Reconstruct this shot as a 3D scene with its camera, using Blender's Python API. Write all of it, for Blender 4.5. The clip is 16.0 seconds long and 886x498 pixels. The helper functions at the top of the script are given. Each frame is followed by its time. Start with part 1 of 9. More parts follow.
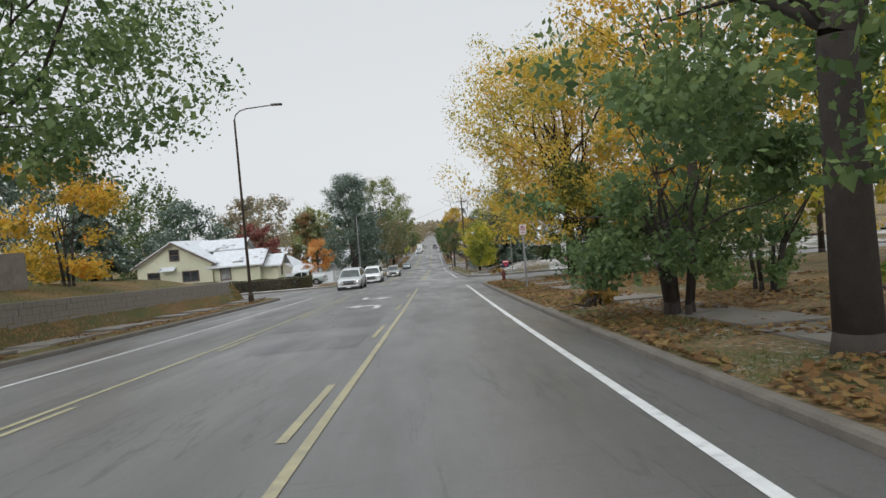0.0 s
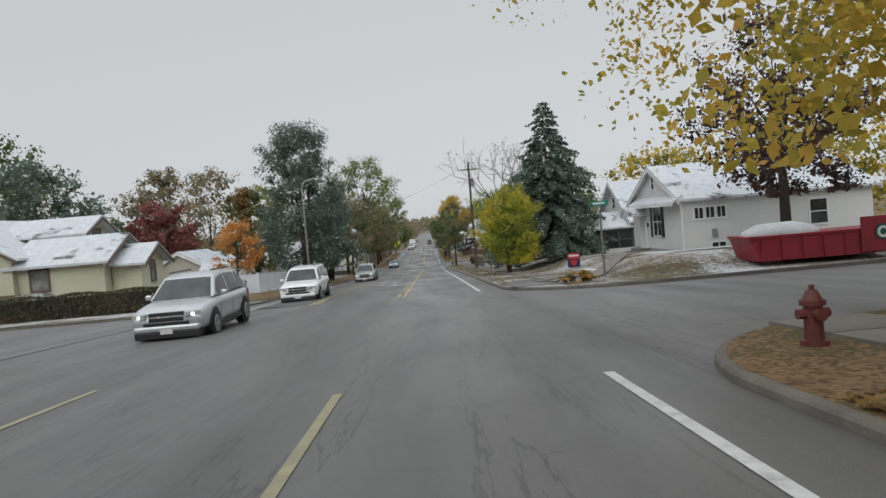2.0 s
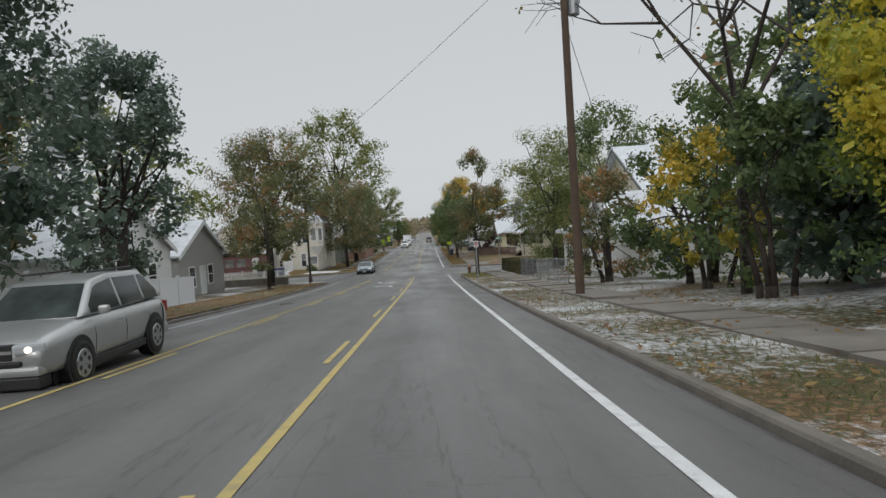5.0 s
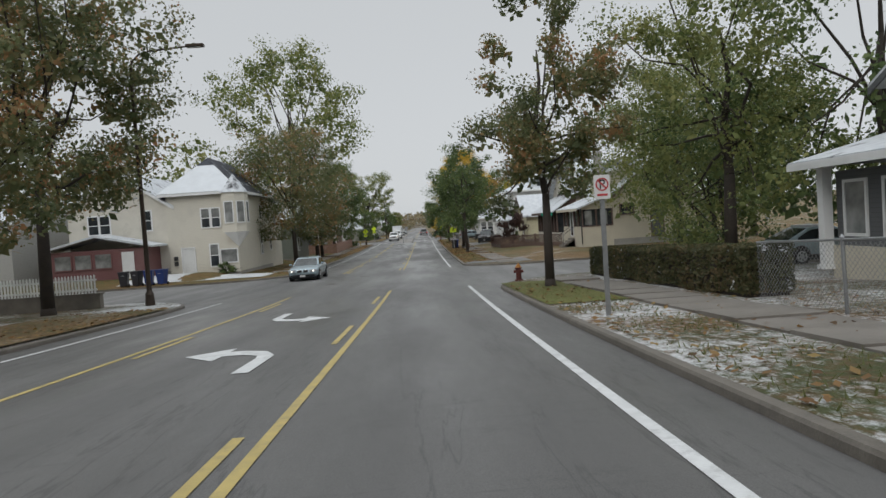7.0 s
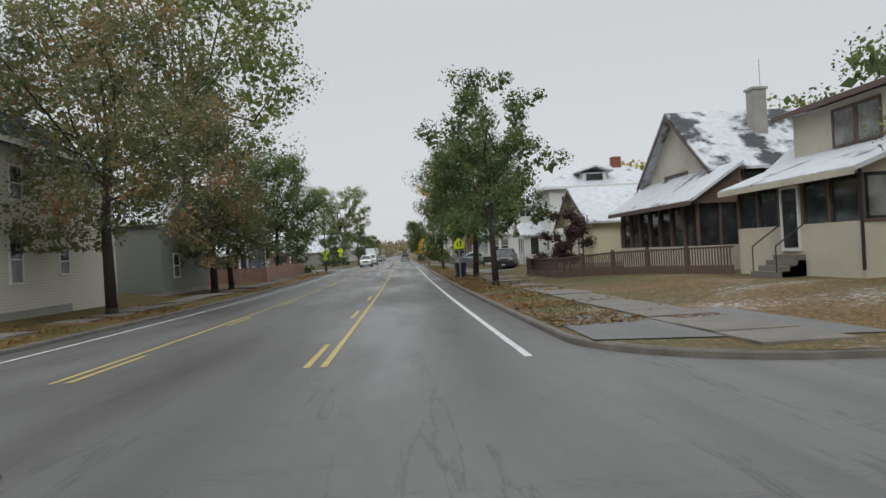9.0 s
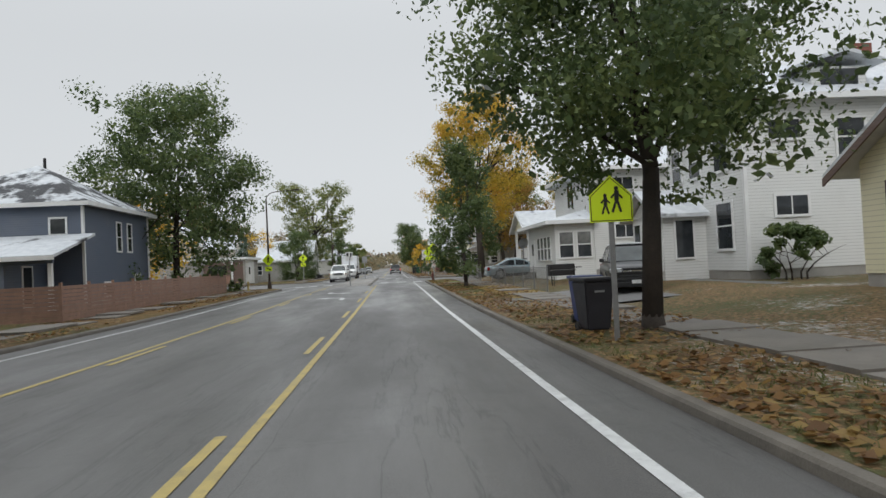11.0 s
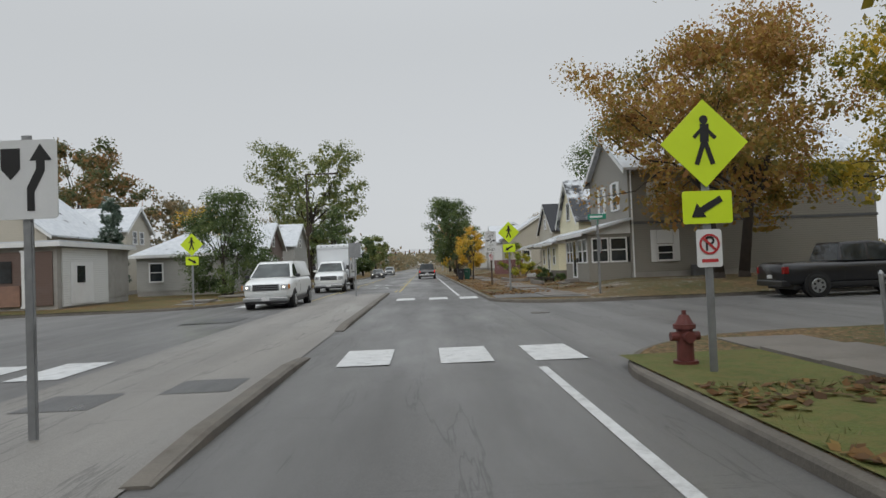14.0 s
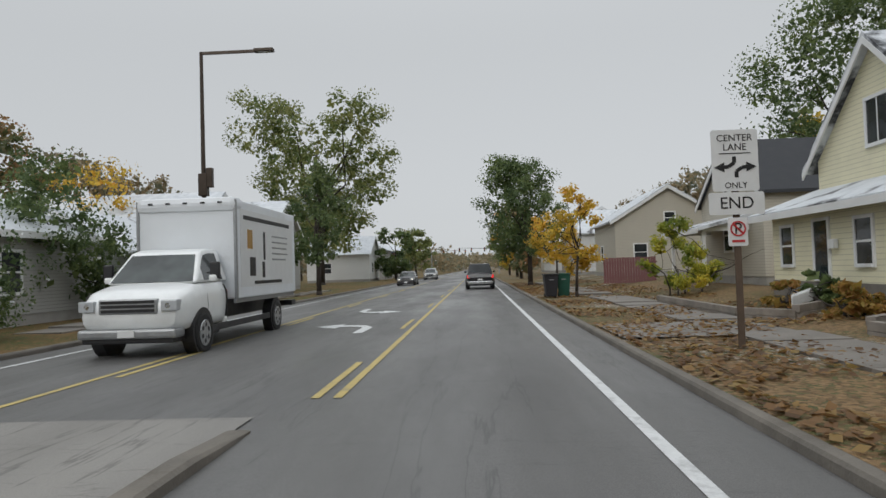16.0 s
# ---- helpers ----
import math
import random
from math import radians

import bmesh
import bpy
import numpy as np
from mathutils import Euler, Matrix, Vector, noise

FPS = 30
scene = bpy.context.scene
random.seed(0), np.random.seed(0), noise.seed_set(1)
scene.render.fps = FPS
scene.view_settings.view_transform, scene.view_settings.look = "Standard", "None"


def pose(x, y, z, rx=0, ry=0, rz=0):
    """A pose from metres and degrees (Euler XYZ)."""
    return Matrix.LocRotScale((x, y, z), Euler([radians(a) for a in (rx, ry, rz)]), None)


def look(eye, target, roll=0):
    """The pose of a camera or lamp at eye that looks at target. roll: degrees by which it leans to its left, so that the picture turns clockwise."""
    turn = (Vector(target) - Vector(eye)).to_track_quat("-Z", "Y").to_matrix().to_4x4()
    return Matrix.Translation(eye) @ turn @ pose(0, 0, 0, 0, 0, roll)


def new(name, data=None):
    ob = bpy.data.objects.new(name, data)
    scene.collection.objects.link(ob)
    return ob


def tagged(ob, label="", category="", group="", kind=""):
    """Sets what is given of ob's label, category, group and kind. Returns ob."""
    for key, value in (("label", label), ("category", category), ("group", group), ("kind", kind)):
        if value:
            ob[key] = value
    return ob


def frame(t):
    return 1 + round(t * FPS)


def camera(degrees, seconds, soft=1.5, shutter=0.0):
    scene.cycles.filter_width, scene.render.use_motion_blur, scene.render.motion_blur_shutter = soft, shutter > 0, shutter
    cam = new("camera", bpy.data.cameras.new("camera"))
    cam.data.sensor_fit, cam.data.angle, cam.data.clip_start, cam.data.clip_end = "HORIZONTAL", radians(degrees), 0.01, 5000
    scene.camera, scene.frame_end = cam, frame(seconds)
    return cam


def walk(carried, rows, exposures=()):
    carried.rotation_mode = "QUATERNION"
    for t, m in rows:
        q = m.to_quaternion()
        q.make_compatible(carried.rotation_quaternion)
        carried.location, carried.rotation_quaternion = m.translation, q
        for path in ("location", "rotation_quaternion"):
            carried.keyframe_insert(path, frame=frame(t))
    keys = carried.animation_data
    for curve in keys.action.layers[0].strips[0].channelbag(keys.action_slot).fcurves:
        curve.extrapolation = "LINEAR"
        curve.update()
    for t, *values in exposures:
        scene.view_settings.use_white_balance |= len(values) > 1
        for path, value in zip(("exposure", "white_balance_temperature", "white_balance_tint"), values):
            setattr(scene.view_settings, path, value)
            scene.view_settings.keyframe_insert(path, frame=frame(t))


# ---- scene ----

# camera: driven down the right-hand lane, from the top of the slope to the level stretch
cam = camera(68.0, 16.0)
PATH = [
    (0, (-0.144, 0.000, 1.544), (-0.008, 9.994, 1.220), -4.83),
    (0.5, (-0.152, 8.792, 1.031), (-0.017, 18.783, 0.615), -5.00),
    (1, (-0.132, 17.570, 0.500), (0.015, 27.559, 0.059), -4.86),
    (1.5, (-0.277, 26.441, 0.033), (-0.088, 36.431, -0.362), -4.94),
    (2, (-0.220, 35.324, -0.411), (-0.003, 45.315, -0.776), -4.94),
    (2.5, (0.023, 44.097, -0.845), (0.259, 54.089, -1.172), -4.72),
    (3, (0.139, 52.893, -1.290), (0.390, 62.888, -1.501), -4.68),
    (3.5, (0.099, 61.804, -1.747), (0.357, 71.798, -1.950), -4.22),
    (4, (0.131, 70.748, -2.220), (0.362, 80.741, -2.511), -3.74),
    (4.5, (0.079, 79.640, -2.675), (0.290, 89.631, -3.017), -3.92),
    (4.7, (0.074, 83.176, -2.856), (0.289, 93.168, -3.190), -3.66),
    (6.8, (0.039, 119.819, -4.842), (0.305, 129.808, -5.225), -3.82),
    (7, (0.020, 123.278, -5.013), (0.316, 133.266, -5.405), -3.85),
    (7.5, (-0.071, 131.927, -5.425), (0.336, 141.912, -5.772), -3.71),
    (8, (-0.173, 140.581, -5.799), (0.313, 150.565, -6.098), -3.62),
    (8.5, (-0.152, 149.189, -6.103), (0.394, 159.173, -6.265), -3.39),
    (8.7, (-0.141, 152.627, -6.197), (0.430, 162.610, -6.256), -3.20),
    (10.8, (-0.025, 188.373, -6.763), (0.749, 198.341, -6.544), -2.71),
    (11, (-0.025, 191.665, -6.781), (0.748, 201.633, -6.549), -2.80),
    (11.5, (-0.085, 199.771, -6.809), (0.610, 209.744, -6.605), -2.58),
    (12, (-0.224, 207.962, -6.830), (0.325, 217.945, -6.635), -2.67),
    (12.5, (-0.187, 216.202, -6.859), (0.246, 226.191, -6.679), -2.82),
    (13, (-0.028, 224.625, -6.813), (0.344, 234.616, -6.608), -2.82),
    (13.5, (0.104, 233.181, -6.770), (0.462, 243.171, -6.516), -2.57),
    (14, (0.090, 241.388, -6.725), (0.393, 251.380, -6.471), -2.30),
    (14.5, (0.286, 249.529, -6.743), (0.393, 259.525, -6.481), -2.75),
    (15, (0.341, 257.496, -6.758), (0.245, 267.491, -6.450), -3.22),
    (15.5, (0.362, 265.369, -6.742), (0.019, 275.357, -6.400), -2.78),
    (16, (0.277, 273.230, -6.724), (-0.233, 283.213, -6.417), -1.80),
]
walk(cam, [(t, look(eye, target, roll)) for t, eye, target, roll in PATH],
     [(0, 0.30), (0.5, 0.22), (1.5, 0.06), (2.5, 0.0), (7, 0.0), (8.5, 0.05), (10.8, 0.2), (11.6, 0.16), (12.5, 0.02), (16, -0.03)])

# ---- light: an even overcast sky with a broad, weak sun behind the cloud ----
SUN_EL, SUN_AZ = 32.0, 200.0
world = bpy.data.worlds.new("overcast")
scene.world = world
world.use_nodes = True
wn, wl = world.node_tree.nodes, world.node_tree.links
wn.clear()
w_sky = wn.new("ShaderNodeTexSky")
w_sky.sky_type, w_sky.sun_disc = "NISHITA", False
w_sky.sun_elevation, w_sky.sun_rotation = radians(SUN_EL), radians(SUN_AZ)
w_grey = wn.new("ShaderNodeHueSaturation")
w_grey.inputs["Saturation"].default_value, w_grey.inputs["Value"].default_value = 0.15, 0.09
w_mix = wn.new("ShaderNodeMix")
w_mix.data_type = "RGBA"
w_mix.inputs[0].default_value = 0.82
w_mix.inputs[7].default_value = (0.605, 0.632, 0.655, 1)
w_bg = wn.new("ShaderNodeBackground")
w_out = wn.new("ShaderNodeOutputWorld")
wl.new(w_sky.outputs[0], w_grey.inputs["Color"])
wl.new(w_grey.outputs[0], w_mix.inputs[6])
w_tc = wn.new("ShaderNodeTexCoord")
w_sep = wn.new("ShaderNodeSeparateXYZ")
w_up = wn.new("ShaderNodeMapRange")  # an overcast sky is about twice as bright overhead as at its rim
w_up.interpolation_type = "SMOOTHSTEP"
for k, v in zip(("From Min", "From Max", "To Min", "To Max"), (0.30, 1.0, 1.0, 2.3)):
    w_up.inputs[k].default_value = v
wl.new(w_tc.outputs["Generated"], w_sep.inputs[0])
wl.new(w_sep.outputs["Z"], w_up.inputs["Value"])
wl.new(w_up.outputs[0], w_bg.inputs["Strength"])
wl.new(w_mix.outputs[2], w_bg.inputs["Color"])
wl.new(w_bg.outputs[0], w_out.inputs[0])
sun = new("sun", bpy.data.lights.new("sun", "SUN"))
sun.data.energy, sun.data.angle, sun.data.color = 0.6, radians(25), (1.0, 0.97, 0.93)
sun.rotation_euler = (radians(90 - SUN_EL), 0, radians(180 - SUN_AZ))

# ---- materials ----
MATS = {}


def node_mat(name, rough=0.6, metal=0.0, spec=0.5):
    m = bpy.data.materials.new(name)
    m.use_nodes = True
    nt = m.node_tree
    b = nt.nodes["Principled BSDF"]
    b.inputs["Roughness"].default_value = rough
    b.inputs["Metallic"].default_value = metal
    b.inputs["Specular IOR Level"].default_value = spec
    MATS[name] = m
    return m, nt, b


def nz(nt, scale, detail=4.0, rough=0.55, coord="Object", stretch=None):
    """A noise texture in metres; returns its factor socket."""
    tc = nt.nodes.new("ShaderNodeTexCoord")
    n = nt.nodes.new("ShaderNodeTexNoise")
    n.inputs["Scale"].default_value, n.inputs["Detail"].default_value, n.inputs["Roughness"].default_value = scale, detail, rough
    src = tc.outputs[coord]
    if stretch:
        mp = nt.nodes.new("ShaderNodeMapping")
        mp.inputs["Scale"].default_value = stretch
        nt.links.new(src, mp.inputs[0])
        src = mp.outputs[0]
    nt.links.new(src, n.inputs["Vector"])
    return n.outputs["Fac"]


def ramp(nt, fac, stops):
    r = nt.nodes.new("ShaderNodeValToRGB")
    el = r.color_ramp.elements
    while len(el) < len(stops):
        el.new(0.5)
    for e, (p, c) in zip(el, stops):
        e.position = p
        e.color = (*c, 1) if len(c) == 3 else c
    nt.links.new(fac, r.inputs[0])
    return r.outputs[0]


def mixc(nt, fac, a, b, blend="MIX"):
    m = nt.nodes.new("ShaderNodeMix")
    m.data_type, m.blend_type = "RGBA", blend
    for sock, v in ((m.inputs[0], fac), (m.inputs[6], a), (m.inputs[7], b)):
        if isinstance(v, (int, float)):
            sock.default_value = v
        elif isinstance(v, tuple):
            sock.default_value = (*v, 1)
        else:
            nt.links.new(v, sock)
    return m.outputs[2]


def mth(nt, op, a, b=0.0):
    m = nt.nodes.new("ShaderNodeMath")
    m.operation = op
    for sock, v in ((m.inputs[0], a), (m.inputs[1], b)):
        if isinstance(v, (int, float)):
            sock.default_value = v
        else:
            nt.links.new(v, sock)
    return m.outputs[0]


def bumped(nt, b, height, strength=0.3, dist=0.02):
    n = nt.nodes.new("ShaderNodeBump")
    n.inputs["Strength"].default_value, n.inputs["Distance"].default_value = strength, dist
    nt.links.new(height, n.inputs["Height"])
    nt.links.new(n.outputs[0], b.inputs["Normal"])


def paint(name, c, rough=0.6, metal=0.0, vary=0.12, scale=3.0, bump=0.1, fine=60.0, dirt=None):
    """A plain surface with stains at one scale and grain at another."""
    m, nt, b = node_mat(name, rough, metal)
    big, small = nz(nt, scale, 5), nz(nt, fine, 3)
    lo = tuple(v * (1 - vary) for v in c)
    hi = tuple(min(1, v * (1 + vary)) for v in c)
    col = ramp(nt, big, [(0.3, lo), (0.7, hi)])
    col = mixc(nt, 0.25, col, ramp(nt, small, [(0.3, lo), (0.7, hi)]))
    if dirt:
        col = mixc(nt, ramp(nt, nz(nt, scale * 0.6, 8, 0.7), [(0.52, (0, 0, 0)), (0.72, (0.6, 0.6, 0.6))]), col, dirt)
    nt.links.new(col, b.inputs["Base Color"])
    nt.links.new(ramp(nt, big, [(0.3, (rough * 0.85,) * 3), (0.7, (min(1, rough * 1.15),) * 3)]), b.inputs["Roughness"])
    if bump:
        bumped(nt, b, small, bump, 0.01)
    return m


def siding(name, c, lap=0.12, dirt=(0.25, 0.24, 0.22)):
    """Lapped boards: a shallow saw-tooth up the wall."""
    m, nt, b = node_mat(name, 0.55)
    tc = nt.nodes.new("ShaderNodeTexCoord")
    sep = nt.nodes.new("ShaderNodeSeparateXYZ")
    nt.links.new(tc.outputs["Object"], sep.inputs[0])
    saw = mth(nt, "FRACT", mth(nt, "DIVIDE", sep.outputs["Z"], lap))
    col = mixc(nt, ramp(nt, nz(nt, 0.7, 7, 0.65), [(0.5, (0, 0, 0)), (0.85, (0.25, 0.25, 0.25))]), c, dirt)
    # lap shade put into the colour: each board darker along its lower edge
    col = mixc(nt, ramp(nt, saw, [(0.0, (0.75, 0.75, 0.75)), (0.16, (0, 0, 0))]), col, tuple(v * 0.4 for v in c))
    nt.links.new(mixc(nt, 0.1, col, ramp(nt, nz(nt, 40, 2), [(0.3, (0.2, 0.2, 0.2)), (0.7, (0.9, 0.9, 0.9))]), "OVERLAY"), b.inputs["Base Color"])
    bumped(nt, b, mth(nt, "SUBTRACT", 1.0, saw), 0.6, 0.015)
    return m


def leaf_mat(name, cols, snow=0.0, patch=0.5):
    """Leaves that differ one by one and by branch, some with wet snow on them."""
    m, nt, b = node_mat(name, 0.5, 0, 0.35)
    geo = nt.nodes.new("ShaderNodeNewGeometry")
    one = geo.outputs["Random Per Island"]
    big = nz(nt, 0.45, 3)
    fac = mth(nt, "ADD", mth(nt, "MULTIPLY", one, 1 - patch), mth(nt, "MULTIPLY", ramp(nt, big, [(0.35, (0, 0, 0)), (0.65, (1, 1, 1))]), patch))
    n = len(cols)
    col = ramp(nt, fac, [((i + 0.5) / n, c) for i, c in enumerate(cols)])
    if snow:
        sep = nt.nodes.new("ShaderNodeSeparateXYZ")
        nt.links.new(geo.outputs["Normal"], sep.inputs[0])
        flat = mth(nt, "ABSOLUTE", sep.outputs["Z"])
        lies = mth(nt, "MULTIPLY", mth(nt, "GREATER_THAN", flat, 0.72), mth(nt, "GREATER_THAN", nz(nt, 1.6, 4), 1.0 - snow))
        col = mixc(nt, lies, col, (0.75, 0.78, 0.8))
    nt.links.new(col, b.inputs["Base Color"])
    tr = nt.nodes.new("ShaderNodeBsdfTranslucent")
    nt.links.new(col, tr.inputs["Color"])
    mx = nt.nodes.new("ShaderNodeMixShader")
    mx.inputs[0].default_value = 0.42
    nt.links.new(b.outputs[0], mx.inputs[1])
    nt.links.new(tr.outputs[0], mx.inputs[2])
    nt.links.new(mx.outputs[0], nt.nodes["Material Output"].inputs[0])
    return m


def snow_roof(name, under, cover=0.6, scale=0.55):
    """Shingles under a thin, patchy fall of snow."""
    m, nt, b = node_mat(name, 0.8)
    tc = nt.nodes.new("ShaderNodeTexCoord")
    br = nt.nodes.new("ShaderNodeTexBrick")
    br.inputs["Scale"].default_value = 1.0
    br.inputs["Brick Width"].default_value, br.inputs["Row Height"].default_value, br.inputs["Mortar Size"].default_value = 0.3, 0.14, 0.012
    br.inputs["Color1"].default_value = (*under, 1)
    br.inputs["Color2"].default_value = (*[v * 0.7 for v in under], 1)
    br.inputs["Mortar"].default_value = (*[v * 0.4 for v in under], 1)
    nt.links.new(tc.outputs["Object"], br.inputs["Vector"])
    cut = nz(nt, scale, 8, 0.6)
    mask = ramp(nt, cut, [(1 - cover - 0.05, (0, 0, 0)), (1 - cover + 0.03, (1, 1, 1))])
    snowy = ramp(nt, nz(nt, 2.5, 4), [(0.3, (0.50, 0.53, 0.565)), (0.7, (0.64, 0.665, 0.69))])
    nt.links.new(mixc(nt, mask, br.outputs["Color"], snowy), b.inputs["Base Color"])
    bumped(nt, b, mth(nt, "ADD", mask, mth(nt, "MULTIPLY", nz(nt, 9, 3), 0.3)), 0.5, 0.03)
    return m


def lawn_mat(name, grass, litter, snow, leafy=0.5):
    """Grass with fallen leaves and what is left of the snow."""
    m, nt, b = node_mat(name, 0.85, 0, 0.25)
    g = mixc(nt, nz(nt, 0.8, 6, 0.65), tuple(v * 0.55 for v in grass), tuple(v * 1.5 for v in grass))
    g = mixc(nt, nz(nt, 26, 3), mixc(nt, 1.0, g, (0.4, 0.4, 0.4), "MULTIPLY"), g)
    g = mixc(nt, ramp(nt, nz(nt, 5.0, 6, 0.7), [(0.42, (0, 0, 0)), (0.62, (0.85, 0.85, 0.85))]), g, tuple(v * 0.8 for v in litter))
    vor = nt.nodes.new("ShaderNodeTexVoronoi")
    vor.inputs["Scale"].default_value = 17.0
    tc = nt.nodes.new("ShaderNodeTexCoord")
    nt.links.new(tc.outputs["Object"], vor.inputs["Vector"])
    sepc = nt.nodes.new("ShaderNodeSeparateColor")
    nt.links.new(vor.outputs["Color"], sepc.inputs[0])
    lit = ramp(nt, sepc.outputs[0], [(0.1, tuple(v * 0.55 for v in litter)), (0.5, litter), (0.9, tuple(min(1, v * 1.35) for v in litter))])
    where = mth(nt, "GREATER_THAN", mth(nt, "ADD", nz(nt, 0.22, 5, 0.6), mth(nt, "MULTIPLY", sepc.outputs[1], 0.25)), 1.12 - leafy)
    col = mixc(nt, where, g, lit)
    sn = mth(nt, "ADD", mth(nt, "MULTIPLY", nz(nt, 0.3, 5), 0.36), mth(nt, "MULTIPLY", nz(nt, 7.0, 10, 0.85, stretch=(1, 0.6, 1)), 0.64))
    mask = ramp(nt, sn, [(1 - snow - 0.03, (0, 0, 0)), (1 - snow + 0.07, (0.8, 0.8, 0.8))])
    col = mixc(nt, mask, col, (0.72, 0.74, 0.76))
    nt.links.new(col, b.inputs["Base Color"])
    bumped(nt, b, mth(nt, "ADD", nz(nt, 30, 4), mth(nt, "MULTIPLY", sepc.outputs[2], 0.6)), 0.8, 0.04)
    return m


def asphalt_mat(name, base, wet=0.45):
    """Worn, wet asphalt: tar seams, patches, darker wheel tracks that run with the road, damp sheen."""
    m, nt, b = node_mat(name, 0.5, 0, 0.5)
    patch = nz(nt, 0.12, 5, 0.6, stretch=(2.0, 0.35, 1))
    col = ramp(nt, patch, [(0.3, tuple(v * 0.7 for v in base)), (0.7, tuple(v * 1.3 for v in base))])
    col = mixc(nt, ramp(nt, nz(nt, 90, 2), [(0.35, (0, 0, 0)), (0.7, (0.5, 0.5, 0.5))]), col, tuple(v * 2.0 for v in base))
    seam = mth(nt, "ABSOLUTE", mth(nt, "SUBTRACT", nz(nt, 0.9, 6, 0.6, stretch=(1.0, 0.07, 1)), 0.5))
    col = mixc(nt, ramp(nt, seam, [(0.0, (0.5, 0.5, 0.5)), (0.008, (0, 0, 0))]), col, (0.03, 0.03, 0.03))
    crack = mth(nt, "ABSOLUTE", mth(nt, "SUBTRACT", nz(nt, 0.5, 7, 0.65, stretch=(0.12, 1.0, 1)), 0.5))
    col = mixc(nt, ramp(nt, crack, [(0.0, (0.35, 0.35, 0.35)), (0.003, (0, 0, 0))]), col, (0.03, 0.03, 0.03))
    tc = nt.nodes.new("ShaderNodeTexCoord")
    sep = nt.nodes.new("ShaderNodeSeparateXYZ")
    nt.links.new(tc.outputs["Object"], sep.inputs[0])
    lane = mth(nt, "ABSOLUTE", mth(nt, "SUBTRACT", mth(nt, "FRACT", mth(nt, "DIVIDE", mth(nt, "ADD", sep.outputs["X"], 1.35), 1.62)), 0.5))
    col = mixc(nt, mth(nt, "MULTIPLY", ramp(nt, lane, [(0.1, (1, 1, 1)), (0.4, (0, 0, 0))]), mth(nt, "MULTIPLY", nz(nt, 0.2, 4), 0.5)), col, tuple(v * 0.6 for v in base))
    nt.links.new(col, b.inputs["Base Color"])
    nt.links.new(ramp(nt, nz(nt, 0.3, 6, 0.6, stretch=(1.5, 0.3, 1)), [(0.35, (wet - 0.13,) * 3), (0.68, (wet + 0.22,) * 3)]), b.inputs["Roughness"])
    bumped(nt, b, nz(nt, 120, 3), 0.25, 0.006)
    return m


asphalt = asphalt_mat("wet asphalt", (0.105, 0.103, 0.10))
asphalt_old = asphalt_mat("worn side street asphalt", (0.13, 0.128, 0.125), 0.6)
median_mat = asphalt_mat("worn pale concrete of the median", (0.21, 0.20, 0.185), 0.65)
asphalt_patch = asphalt_mat("dark patched asphalt", (0.065, 0.065, 0.066), 0.4)
concrete = paint("damp concrete", (0.185, 0.168, 0.148), 0.7, 0, 0.3, 1.0, 0.3, 50, (0.095, 0.08, 0.062))
kerb_mat = paint("kerb concrete", (0.15, 0.135, 0.115), 0.8, 0, 0.35, 2.0, 0.5, 40, (0.065, 0.05, 0.035))
block_brown = paint("weathered retaining block", (0.22, 0.195, 0.17), 0.85, 0, 0.3, 2.0, 0.4, 50, (0.1, 0.075, 0.05))
white_line = paint("worn white road paint", (0.62, 0.63, 0.63), 0.6, 0, 0.15, 6, 0.2, 80, (0.2, 0.2, 0.2))
yellow_line = paint("worn yellow road paint", (0.46, 0.36, 0.13), 0.6, 0, 0.2, 5, 0.2, 80, (0.19, 0.17, 0.13))
yellow_faint = paint("nearly worn-off yellow road paint", (0.33, 0.30, 0.19), 0.6, 0, 0.25, 4, 0.2, 80, (0.15, 0.145, 0.13))
lawn_leafy = lawn_mat("leaf-strewn grass", (0.125, 0.14, 0.055), (0.20, 0.13, 0.065), 0.43, 0.5)
lawn_lush = lawn_mat("lush damp grass", (0.17, 0.20, 0.06), (0.22, 0.19, 0.07), 0.34, 0.2)
lawn_white = lawn_mat("snow-covered yard", (0.10, 0.11, 0.05), (0.16, 0.11, 0.06), 0.60, 0.4)
lawn_snowy = lawn_mat("snowy grass", (0.085, 0.10, 0.04), (0.16, 0.10, 0.05), 0.50, 0.45)
lawn_green = lawn_mat("damp green grass", (0.10, 0.13, 0.04), (0.18, 0.11, 0.045), 0.37, 0.5)
far_ground = lawn_mat("distant ground", (0.10, 0.10, 0.07), (0.16, 0.12, 0.07), 0.45, 0.5)
bark = paint("wet bark", (0.045, 0.036, 0.03), 0.9, 0, 0.45, 4.0, 0.9, 25)
wood_pole = paint("weathered pole wood", (0.10, 0.07, 0.05), 0.9, 0, 0.3, 3, 0.6, 40)
wood_fence_mat = paint("red-brown fence boards", (0.26, 0.155, 0.115), 0.75, 0, 0.3, 2.5, 0.4, 30)
dark_metal = paint("dark bronze lamp post", (0.06, 0.045, 0.035), 0.45, 0.6, 0.25, 3, 0.1)
galv = paint("galvanised steel", (0.33, 0.34, 0.35), 0.42, 0.8, 0.15, 8, 0.15)
black_trim = paint("black plastic", (0.018, 0.018, 0.02), 0.45, 0, 0.2, 4, 0.1)
white_trim = paint("white trim paint", (0.72, 0.73, 0.73), 0.5, 0, 0.07, 2, 0.1)
vinyl_white = paint("white vinyl", (0.72, 0.75, 0.78), 0.4, 0, 0.06, 0.9, 0.05, 40, (0.5, 0.5, 0.48))
